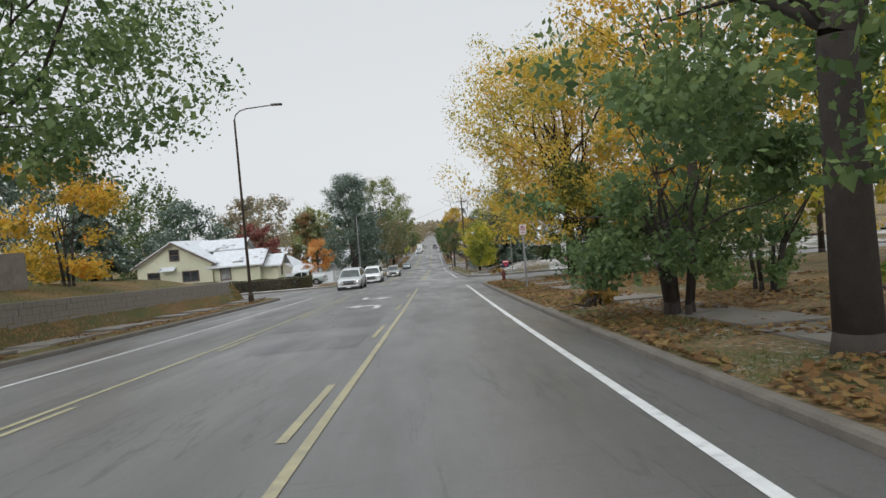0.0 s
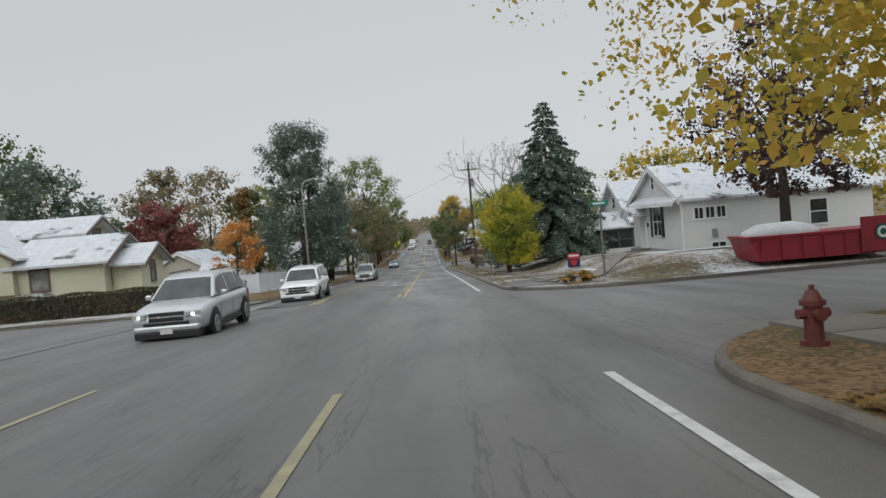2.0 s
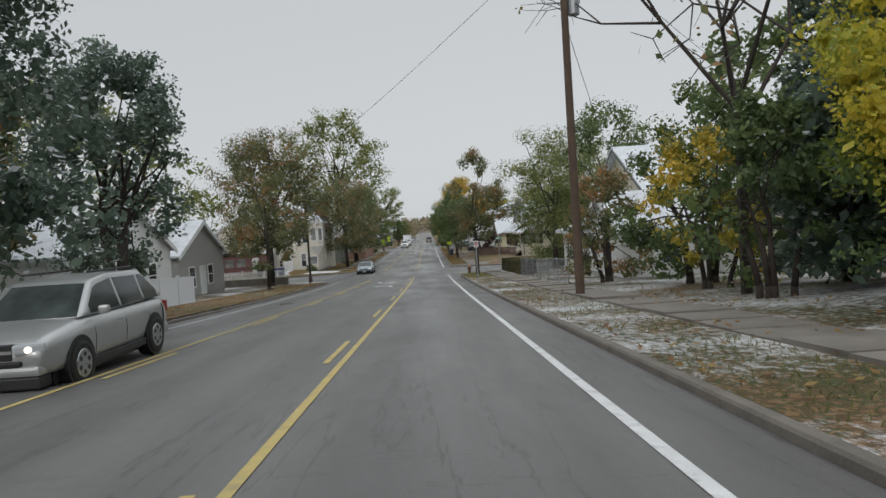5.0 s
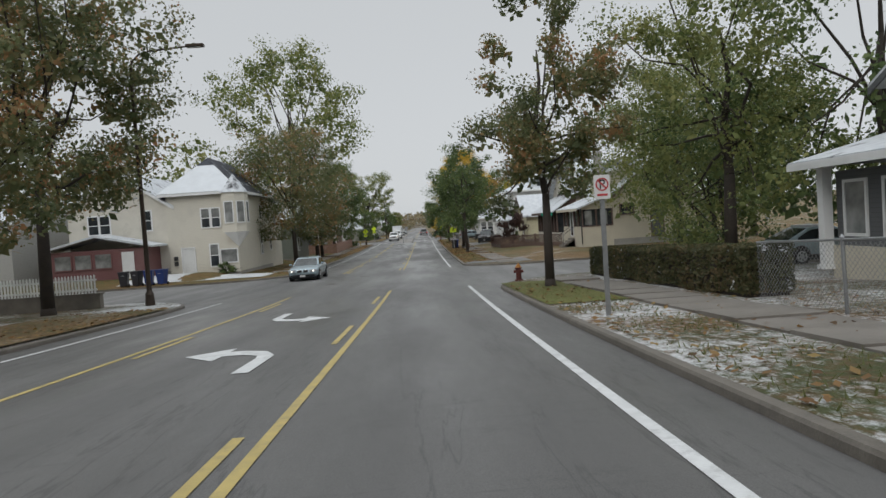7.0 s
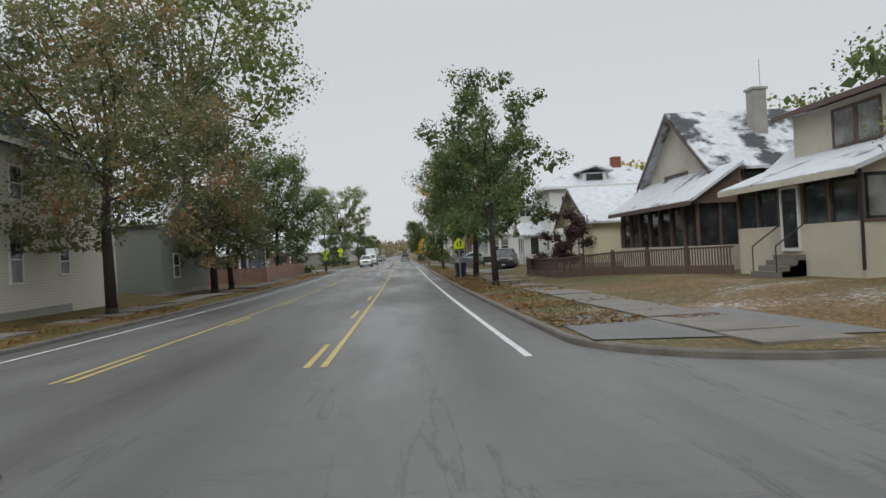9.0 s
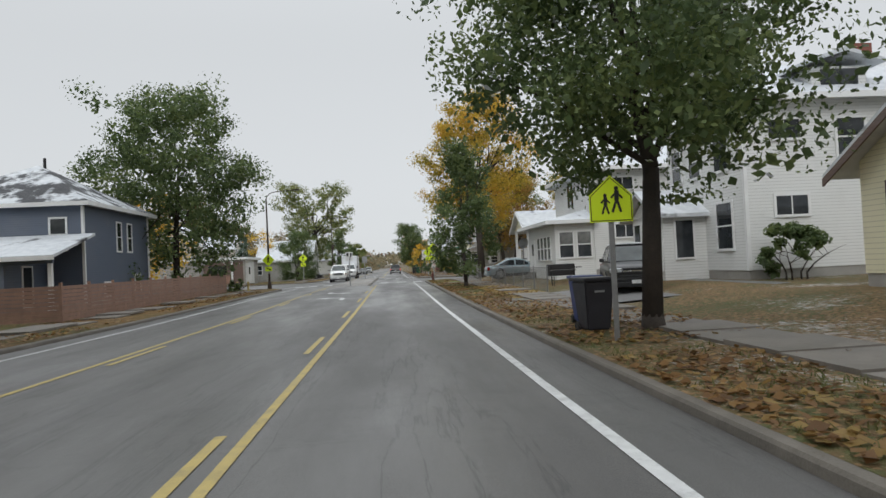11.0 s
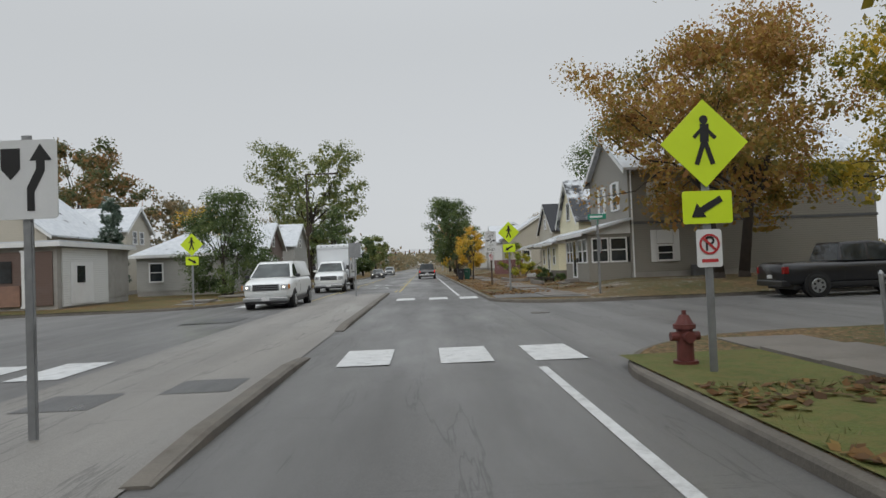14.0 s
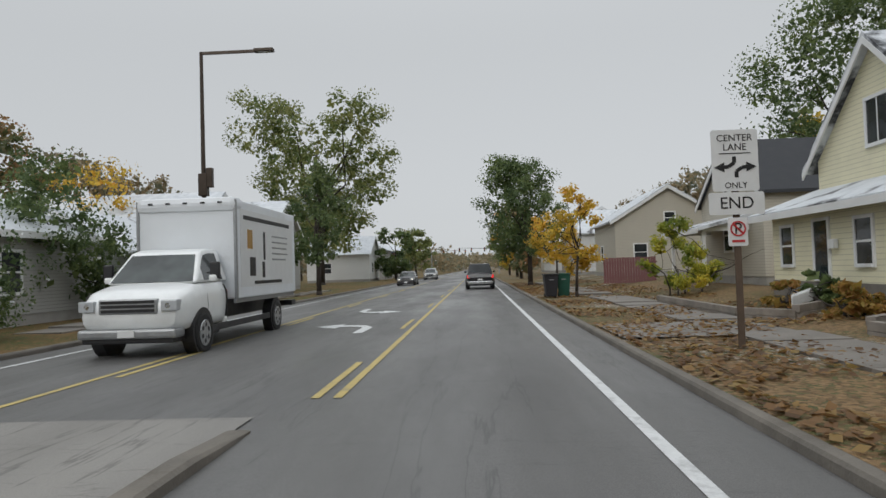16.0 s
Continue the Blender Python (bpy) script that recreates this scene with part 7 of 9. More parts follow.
part("text_bar", boxm(-0.26, 0.26, -0.018, -0.0145, 0.92, 1.02), sign_white, pn, "white bar of lettering")


def hydrant(x, y, body, cap, label):
    top = thing("fire_hydrant", label, "fire hydrant", x, y, group="fire hydrants")
    bm = rodm((0, 0, -0.1), (0, 0, 0.06), 0.16, 0.16, 14)
    rod(bm, (0, 0, 0.05), (0, 0, 0.5), 0.11, 0.105, 14)
    rod(bm, (0, 0, 0.48), (0, 0, 0.54), 0.145, 0.145, 14)
    part("barrel", bm, body, top, smooth=False)
    bm = rodm((0, 0, 0.53), (0, 0, 0.66), 0.125, 0.06, 14)
    rod(bm, (0, 0, 0.65), (0, 0, 0.72), 0.03, 0.03, 6)
    part("bonnet", bm, cap, top)
    for d in ((-1, 0), (1, 0), (0, -1)):
        part("outlet", rodm((d[0] * 0.09, d[1] * 0.09, 0.38), (d[0] * 0.19, d[1] * 0.19, 0.38), 0.06 if d[1] == 0 else 0.075, None, 10), body, top)


hydrant(4.27, 43.0, hyd_red, hyd_red, "dark red fire hydrant on the leafy verge")
hydrant(3.75, 149.4, hyd_red, hyd_orange, "fire hydrant with a faded orange top near the corner")
hydrant(3.5, 250.0, hyd_red, hyd_red, "dark red fire hydrant under the crossing sign")


def wheelie_bin(x, y, rz, mat, label, group):
    top = thing("wheeled_bin", label, "bin", x, y, rz=rz, group=group)
    bm = bmesh.new()
    lo = [bm.verts.new(p) for p in ((-0.23, -0.26, 0.06), (0.23, -0.26, 0.06), (0.23, 0.2, 0.06), (-0.23, 0.2, 0.06))]
    hi = [bm.verts.new(p) for p in ((-0.3, -0.36, 1.0), (0.3, -0.36, 1.0), (0.3, 0.34, 1.0), (-0.3, 0.34, 1.0))]
    bm.faces.new(lo[::-1])
    bm.faces.new(hi)
    for i in range(4):
        bm.faces.new((lo[i], lo[(i + 1) % 4], hi[(i + 1) % 4], hi[i]))
    bmesh.ops.bevel(bm, geom=bm.edges[:], offset=0.03, segments=2, affect="EDGES")
    part("body", bm, mat, top)
    bm = boxm(-0.33, 0.33, -0.4, 0.38, 1.0, 1.07, 0.025)
    part("lid", bm, mat, top)
    part("handle", rodm((-0.25, 0.42, 1.02), (0.25, 0.42, 1.02), 0.018), black_trim, top)
    for s in (-1, 1):
        part("wheel", rodm((s * 0.2, 0.24, 0.1), (s * 0.27, 0.24, 0.1), 0.1, None, 12), tyre_mat, top)
    part("label_bar", boxm(-0.1, 0.1, -0.345, -0.335, 0.78, 0.82), galv, top, "pale moulded mark")


wheelie_bin(3.85, 204.3, 6, bin_black, "black wheeled bin by the school sign", "bins on the verge")
wheelie_bin(4.2, 206.0, -5, bin_blue, "dark blue wheeled bin behind the black one", "bins on the verge")
wheelie_bin(3.5, 302.6, 4, bin_black, "black wheeled bin on the verge", "bins on the verge")
wheelie_bin(4.15, 303.2, -6, bin_green, "dark green wheeled bin on the verge", "bins on the verge")
for k, (m, nm) in enumerate(((bin_black, "black"), (bin_black, "black"), (bin_blue, "blue"), (bin_blue, "blue"))):
    wheelie_bin(-20.6 + 0.85 * k, 168.9 + 0.1 * (k % 2), 10 * (-1) ** k, m, nm + " wheeled bin in a row at the alley mouth", "bins at the alley")
gr = thing("covered_grill", "black-covered garden grill on thin legs by the fence", "grill", 9.0, 226.6, rz=8)
part("cover", boxm(-0.7, 0.7, -0.33, 0.33, 0.35, 0.98, 0.06), black_trim, gr, "black vinyl cover")
part("side_shelf", boxm(0.71, 1.1, -0.28, 0.28, 0.74, 0.79, 0.01), black_trim, gr)
for gx in (-0.65, 0.65):
    for gy in (-0.28, 0.28):
        part("leg", rodm((gx, gy, -0.05), (gx, gy, 0.5), 0.025), black_trim, gr)
gt = thing("garden_table", "dark round-edged garden table on thin legs", "table", 8.6, 224.6, rz=-5)
part("tabletop", boxm(-0.6, 0.6, -0.4, 0.4, 0.7, 0.76, 0.02), black_trim, gt)
for gx in (-0.52, 0.52):
    for gy in (-0.33, 0.33):
        part("leg", rodm((gx, gy, -0.05), (gx, gy, 0.72), 0.022), black_trim, gt)

dm = thing("dumpster", "red steel skip with a bulging grey tarpaulin", "dumpster", 14.6, 60.6, rz=-3)
part("body", slabm([(-2.4, 0.12), (2.6, 0.12), (2.9, 1.0), (-2.7, 1.0)], "y", -0.95, 0.95), red_steel, dm)
for u in range(7):
    part("rib", boxm(-2.3 + u * 0.78, -2.22 + u * 0.78, -1.0, -0.95, 0.14, 0.98), red_steel, dm)
part("rim", boxm(-2.75, 2.95, -1.0, 1.0, 1.0, 1.08), red_steel, dm)
bm = bmesh.new()
bmesh.ops.create_uvsphere(bm, u_segments=24, v_segments=10, radius=1.0, matrix=pose(-1.1, 0, 1.05) @ Matrix.Diagonal((1.5, 0.85, 0.5, 1)))
for v in bm.verts:
    v.co.z += 0.07 * noise.noise(v.co * 3)
part("tarpaulin", bm, tarp, dm, "grey-white tarpaulin", True)
part("panel", boxm(1.4, 3.0, -1.02, -1.0, 0.2, 1.5), red_steel, dm, "raised red end panel")
part("round_mark", rodm((2.2, -1.05, 0.9), (2.2, -1.02, 0.9), 0.3, None, 24), bin_green, dm, "round green mark")
part("round_mark_centre", ring(0.12, 0.22), sign_white, dm).matrix_basis = pose(2.2, -1.056, 0.9)

# poles, wires and signals
up_ = thing("utility_pole", "weathered wooden utility pole with a crossarm", "utility pole", 5.1, 110.5)
part("pole", rodm((0, 0, -0.3), (0, 0, 12.2), 0.16, 0.11, 12), wood_pole, up_)
part("crossarm", boxm(-0.9, 0.9, -0.16, -0.08, 11.3, 11.42), wood_pole, up_)
for u in (-0.8, -0.35, 0.35, 0.8):
    part("insulator", rodm((u, -0.12, 11.42), (u, -0.12, 11.6), 0.035, 0.05, 8), galv, up_)
part("transformer", rodm((0.3, 0, 9.4), (0.3, 0, 10.3), 0.2, None, 14), galv, up_, "grey transformer can")
for k, (a, b) in enumerate((((4.3, 110.4, 11.6), (-14.0, 150.0, 9.5)), ((5.9, 110.4, 11.6), (22.0, 125.0, 8.0)), ((5.1, 110.4, 9.2), (12.0, 128.0, 6.0)))):
    za, zb = road_z(a[1]) + a[2], road_z(b[1]) + b[2]
    bm = bmesh.new()
    pts = [(a[0] + (b[0] - a[0]) * i / 10, a[1] + (b[1] - a[1]) * i / 10, za + (zb - za) * i / 10 - 1.1 * 4 * (i / 10) * (1 - i / 10) * 0.5) for i in range(11)]
    for p, q in zip(pts, pts[1:]):
        rod(bm, p, q, 0.012, None, 4, cap=False)
    tagged(part("overhead_wire", bm, black_trim), "thin black overhead service wire", "wire")


def signal(x0, x1, y):
    top = thing("traffic_signal", "traffic signals on a mast arm over the junction", "traffic light", x0, y, road_z(y) + 0.15, group="traffic signals")
    part("pole", rodm((0, 0, -0.2), (0, 0, 6.6), 0.14, 0.11, 10), galv, top)
    part("mast_arm", rodm((0, 0, 5.9), (x1 - x0, 0, 6.3), 0.1, 0.05, 8), galv, top)
    for f in (0.35, 0.68, 0.98):
        xx = (x1 - x0) * f
        hd_ = part("signal_head", boxm(xx - 0.17, xx + 0.17, -0.3, -0.08, 5.3, 6.3, 0.03), black_trim, top)
        for i, m in enumerate((tail_off, amber, bin_green)):
            part("lens", rodm((xx, -0.32, 6.12 - 0.32 * i), (xx, -0.3, 6.12 - 0.32 * i), 0.11, None, 12), m, hd_)


signal(5.5, -4.0, 430.0)
signal(-11.5, -2.5, 444.0)

gs = thing("petrol_station", "white petrol station canopy with a coloured edge", "petrol station", -22, 405, road_z(405) + 0.15)
part("canopy", boxm(-7, 7, -5, 5, 4.6, 5.4), white_trim, gs)
part("band", boxm(-7.05, 7.05, -5.05, -5.0, 4.75, 5.05), bin_blue, gs, "dark blue band")
part("band", boxm(-7.05, 7.05, -5.06, -5.0, 4.6, 4.75), sign_red, gs, "red band")
for px in (-5, 0, 5):
    part("column", boxm(px - 0.2, px + 0.2, -0.2, 0.2, -0.2, 4.6), white_trim, gs)
ps = thing("pole_sign", "tall white and red roadside sign", "sign", -12.5, 398, road_z(398) + 0.15)
part("pole", rodm((0, 0, -0.2), (0, 0, 4.2), 0.12), galv, ps)
part("panel", boxm(-1.0, 1.0, -0.15, 0.15, 4.0, 6.6, 0.03), sign_white, ps)
part("mark", boxm(-0.9, 0.9, -0.17, -0.15, 5.5, 6.5), sign_red, ps, "red panel")
part("mark", boxm(-0.9, 0.9, -0.17, -0.15, 4.2, 4.8), bin_blue, ps, "blue panel")

for x, y in ((-11.6, 245.2), (-12.9, 247.2)):
    b_ = thing("bollard", "yellow concrete-filled bollard near the kerb", "bollard", x, y, group="bollards")
    bm = rodm((0, 0, -0.1), (0, 0, 0.72), 0.08, None, 12)
    rod(bm, (0, 0, 0.71), (0, 0, 0.78), 0.08, 0.04, 12)
    part("post", bm, yellow_line, b_)


# ---- fences and walls ----
def run(pts, step):
    """Places along a line of points, a step apart, with the heading there."""
    out = []
    for (xa, ya), (xb, yb) in zip(pts, pts[1:]):
        d = math.hypot(xb - xa, yb - ya)
        n = max(1, round(d / step))
        for i in range(n):
            out.append((xa + (xb - xa) * i / n, ya + (yb - ya) * i / n, xa + (xb - xa) * (i + 1) / n, ya + (yb - ya) * (i + 1) / n))
    return out


def wood_fence(pts, h):
    top = thing("wooden_fence", "red-brown horizontal board fence with tall posts", "fence", 0, 0, 0)
    for xa, ya, xb, yb in run(pts, 2.4):
        za, zb = yard(xa, ya), yard(xb, yb)
        d = math.hypot(xb - xa, yb - ya)
        m = Matrix.Translation((xa, ya, za)) @ Euler((0, -math.atan2(zb - za, d), math.atan2(yb - ya, xb - xa))).to_matrix().to_4x4()
        part("post", boxm(-0.05, 0.05, -0.05, 0.05, -0.3, h + 0.05), wood_fence_mat, top).matrix_basis = m
        k = 0
        z = 0.06
        while z < h - 0.1:
            w = 0.135
            o = 0.01 * (k % 2)
            part("board", boxm(0.05, d - 0.05, -0.045 - o, -0.02 - o, z, z + w), wood_fence_mat, top).matrix_basis = m
            z += w + 0.012
            k += 1
    return top


wood_fence([(-22.0, 217.0), (-12.3, 217.0), (-12.9, 243.5)], 1.45)


def vinyl_fence(pts, h):
    top = thing("vinyl_fence", "white vinyl privacy fence panels between posts", "fence", 0, 0, 0)
    for xa, ya, xb, yb in run(pts, 2.4):
        za, zb = yard(xa, ya), yard(xb, yb)
        d = math.hypot(xb - xa, yb - ya)
        m = Matrix.Translation((xa, ya, za)) @ Euler((0, -math.atan2(zb - za, d), math.atan2(yb - ya, xb - xa))).to_matrix().to_4x4()
        bm = boxm(-0.065, 0.065, -0.065, 0.065, -0.3, h + 0.08)
        box(bm, -0.085, 0.085, -0.085, 0.085, h + 0.08, h + 0.12)
        part("post", bm, vinyl_white, top).matrix_basis = m
        for z in (0.02, h - 0.1):
            part("rail", boxm(0.06, d - 0.06, -0.035, 0.035, z, z + 0.12), vinyl_white, top).matrix_basis = m
        w = (d - 0.13) / 10
        me = mesh_of(boxm(0.004, w - 0.004, -0.018, 0.018, 0.12, h - 0.08), "slat", vinyl_white)
        for i in range(10):
            shared("slat", me, top, m @ Matrix.Translation((0.065 + w * i, 0.002 * (i % 2), 0)))
    return top


vinyl_fence([(-21.0, 88.0), (-14.0, 88.0), (-13.7, 127.0)], 1.5)


def picket_fence(pts, h, lift):
    top = thing("picket_fence", "white picket fence on a low wall", "fence", 0, 0, 0)
    for xa, ya, xb, yb in run(pts, 2.0):
        za, zb = yard(xa, ya) + lift, yard(xb, yb) + lift
        d = math.hypot(xb - xa, yb - ya)
        m = Matrix.Translation((xa, ya, za)) @ Euler((0, -math.atan2(zb - za, d), math.atan2(yb - ya, xb - xa))).to_matrix().to_4x4()
        part("post", boxm(-0.05, 0.05, -0.05, 0.05, -0.3, h + 0.08), white_trim, top).matrix_basis = m
        for z in (0.2, h - 0.25):
            part("rail", boxm(0.05, d - 0.05, 0.0, 0.03, z, z + 0.07), white_trim, top).matrix_basis = m
        bm = slabm([(-0.035, 0.05), (0.035, 0.05), (0.035, h - 0.06), (0, h), (-0.035, h - 0.06)], "y", -0.02, 0.0)
        me = mesh_of(bm, "picket", white_trim)
        for i in range(1, 16):
            shared("picket", me, top, m @ Matrix.Translation((d * i / 16, 0, 0)))
    return top


picket_fence([(-30.0, 150.6), (-13.4, 150.6)], 0.85, 0.55)
lw = thing("low_wall", "low brown block wall under the picket fence", "wall", -22.5, 150.6)
part("wall", boxm(-7.8, 9.2, -0.15, 0.15, -0.4, 0.58), kerb_mat, lw)
part("coping", boxm(-7.85, 9.25, -0.18, 0.18, 0.58, 0.64), kerb_mat, lw)


def chain_fence(pts, h, label="grey chain-link fence with steel posts"):
    top = thing("chain_link_fence", label, "fence", 0, 0, 0)
    for xa, ya, xb, yb in run(pts, 2.6):
        za, zb = yard(xa, ya), yard(xb, yb)
        d = math.hypot(xb - xa, yb - ya)
        m = Matrix.Translation((xa, ya, za)) @ Euler((0, -math.atan2(zb - za, d), math.atan2(yb - ya, xb - xa))).to_matrix().to_4x4()
        bm = rodm((0, 0, -0.3), (0, 0, h + 0.05), 0.032, None, 8)
        rod(bm, (0, 0, h + 0.04), (0, 0, h + 0.09), 0.042, 0.01, 8)
        part("post", bm, galv, top).matrix_basis = m
        part("top_rail", rodm((0, 0, h), (d, 0, h), 0.022, None, 6), galv, top).matrix_basis = m
        bm = bmesh.new()
        u = -h
        while u < d:
            for s in (0, 1):
                p, q = (u, 0.05), (u + h, h - 0.03)
                if s:
                    p, q = (u + h, 0.05), (u, h - 0.03)
                fa, fb = (0 - p[0]) / (q[0] - p[0]), (d - p[0]) / (q[0] - p[0])
                f0, f1 = max(0, min(fa, fb)), min(1, max(fa, fb))
                if f1 > f0 + 0.02:
                    rod(bm, (p[0] + (q[0] - p[0]) * f0, 0.02 * s, p[1] + (q[1] - p[1]) * f0), (p[0] + (q[0] - p[0]) * f1, 0.02 * s, p[1] + (q[1] - p[1]) * f1), 0.0035, None, 3, cap=False)
            u += 0.11
        w = part("wire_mesh", bm, galv, top)
        w.matrix_basis = m
        tagged(w, kind="stuff")
    return top


chain_fence([(6.75, 120.0), (6.75, 136.3)], 1.2)
chain_fence([(6.8, 220.5), (6.7, 236.5)], 1.1)
chain_fence([(6.6, 241.2), (6.4, 250.2), (14.5, 250.6)], 1.05)

rf_ = thing("board_fence", "dark red board fence beside the drive", "fence", 9.4, 313.0)
mb = mesh_of(boxm(-0.07, 0.07, -0.012, 0.012, 0.02, 1.55), "board", side_red)
for k in range(20):
    shared("board", mb, rf_, pose(-1.5 + k * 0.155, 0, random.uniform(-0.01, 0.01)))
for z in (0.35, 1.2):
    part("rail", boxm(-1.6, 1.6, 0.013, 0.05, z, z + 0.09), side_red, rf_)

# retaining wall along the bank
rw = thing("retaining_wall", "grey-brown concrete block retaining wall along the bank", "wall", 0, 0, 0)
bm = boxm(-0.17, 0.17, -0.355, 0.355, 0.0, 0.232, 0.02)
me_b = mesh_of(bm, "block", block_brown)
for r_ in range(6):
    for i in range(47):
        y = 11.0 + i * 0.72 + (0.36 if r_ % 2 else 0)
        if y < 45.0:
            z = road_z(y) + 0.1 + r_ * 0.238
            shared("block", me_b, rw, pose(-14.25 - 0.03 * r_ + random.uniform(-0.012, 0.012), y, z, math.degrees(math.atan(-0.056)), 0, random.uniform(-1, 1)))
bm = bmesh.new()
for i in range(20):
    x0, x1 = -14.4 - i * 0.8, -15.2 - i * 0.8
    box(bm, x1, x0 - 0.01, 44.9, 45.25, road_z(45) - 0.1, road_z(45) + 1.5)
part("return_wall", bm, block_brown, rw, "block return of the wall")
bm = bmesh.new()
for i in range(5):
    y = 19 + i * 2.4
    z = yard(-19.2, y)
    box(bm, -19.25, -19.2, y, y + 2.36, z - 0.1, z + 1.6)
tagged(part("board_fence", bm, block_brown), "weathered grey board fence on top of the bank", "fence")

# terrace railing before the stucco bungalow
tr_ = thing("terrace_railing", "dark brown wooden terrace railing on a low wall", "railing", 0, 0, 0)
for xa, ya, xb, yb in run([(8.2, 201.5), (8.4, 193.8), (12.7, 182.6)], 2.4):
    d = math.hypot(xb - xa, yb - ya)
    za = yard(xa, ya)
    m = Matrix.Translation((xa, ya, za)) @ Euler((0, -math.atan2(yard(xb, yb) - za, d), math.atan2(yb - ya, xb - xa))).to_matrix().to_4x4()
    part("post", boxm(-0.06, 0.06, -0.06, 0.06, -0.2, 1.2), side_brown, tr_).matrix_basis = m
    part("rail", boxm(0, d, -0.04, 0.04, 1.02, 1.1), side_brown, tr_).matrix_basis = m
    part("skirt", boxm(0.02, d - 0.02, -0.03, 0.03, -0.2, 0.35), side_brown, tr_).matrix_basis = m
    mb = mesh_of(boxm(-0.02, 0.02, -0.02, 0.02, 0.3, 1.03), "baluster", side_brown)
    for i in range(1, 16):
        shared("baluster", mb, tr_, m @ Matrix.Translation((d * i / 16, 0, 0)))

hedge("clipped dark hedge along the footway with snow on top", 6.9, 8.0, 137.2, 150.4, 1.05, leaf_hedge, 81, 28000, 0.085)
hedge("bare-twigged hedge dusted with snow by the side street", -38, -13.6, 70.2, 71.6, 1.2, leaf_hedge, 82, 22000, 0.12)
shrub("low snowy shrub beside the door", -15.6, 175.6, 0.9, 0.9, leaf_green, 83)
shrub("green shrub against the white wall", 13.9, 213.6, 1.2, 2.0, leaf_green, 84, 4500)
shrub("round clipped shrub by the fence end", -12.6, 245.2, 0.7, 1.1, leaf_green, 85)
shrub("dead brown weeds on the verge", 4.2, 17.6, 0.5, 0.5, leaf_rust, 86, 700)
shrub("purple-brown autumn shrub by the terrace", 10.2, 199.0, 2.2, 4.6, leaf_copper, 87, 12000, 0.11)
for bx, by, br, bh, sd in ((9.8, 40.0, 1.9, 2.8, 101), (11.8, 40.8, 2.1, 3.3, 102), (13.8, 40.4, 2.1, 3.6, 103)):
    shrub("dense dark green undergrowth below the maple", bx, by, br, bh, leaf_green, sd, 12000, 0.11)
shrub("yellow-green shrub at the trunk's foot", 8.0, 10.6, 1.0, 1.1, leaf_lime, 88)
pw = thing("garden_wall", "low brown timber planter wall edging the front garden", "garden wall", 0, 0, 0)
for (xa, ya, xb, yb) in ((6.65, 289.8, 6.7, 297.0), (6.65, 289.8, 7.5, 288.6), (7.5, 288.6, 9.4, 290.6), (7.25, 281.0, 7.3, 285.4), (7.3, 285.4, 9.2, 287.0)):
    d = math.hypot(xb - xa, yb - ya)
    m = pose(xa, ya, yard((xa + xb) / 2, (ya + yb) / 2), 0, 0, math.degrees(math.atan2(yb - ya, xb - xa)))
    for k in range(2):
        part("timber", boxm(-0.05 * k, d, -0.09 + 0.01 * k, 0.09, -0.1 + 0.18 * k, 0.07 + 0.18 * k, 0.01), block_brown, pw).matrix_basis = m
pe = thing("picket_edging", "knee-low white picket edging along a garden bed", "fence", 0, 0, 0)
mp_ = mesh_of(slabm([(-0.04, 0), (0.04, 0), (0.04, 0.24), (0, 0.32), (-0.04, 0.24)], "y", -0.01, 0.01), "picket", white_trim)
for k in range(34):
    px_, py_ = 7.6 + 0.065 * k, 289.0 + 0.07 * k
    shared("picket", mp_, pe, pose(px_, py_, yard(px_, py_) + 0.24, 0, 0, 47))
shrub("dark garden shrub in the timber bed", 8.0, 285.0, 0.55, 0.6, leaf_green, 93)
shrub("rust-brown plants behind the picket edging", 8.6, 291.2, 0.8, 0.7, leaf_rust, 94)
shrub("dark low evergreen by the steps", 8.9, 284.2, 0.5, 0.5, leaf_green, 95)
shrub("garden shrub with brown stems", 8.4, 287.8, 0.6, 0.8, leaf_rust, 89)
shrub("garden shrub beside the porch steps", 9.0, 290.3, 0.7, 0.9, leaf_green, 90)
shrub("tangled yellow garden bush by the drive", 8.4, 300.0, 1.6, 3.0, leaf_lime, 91, 9000, 0.1)
shrub("low dry grass clump by the kerb", 5.4, 60.6, 0.8, 0.5, leaf_rust, 92, 900, 0.1)


# ---- vehicles ----
def loft(rows):
    """A closed skin over a row of equal rings."""
    bm = bmesh.new()
    vs = [[bm.verts.new(p) for p in r] for r in rows]
    n = len(rows[0])
    for a, b in zip(vs, vs[1:]):
        for i in range(n):
            bm.faces.new((a[i], a[(i + 1) % n], b[(i + 1) % n], b[i]))
    bm.faces.new(vs[0][::-1])
    bm.faces.new(vs[-1])
    bmesh.ops.recalc_face_normals(bm, faces=bm.faces)
    return bm


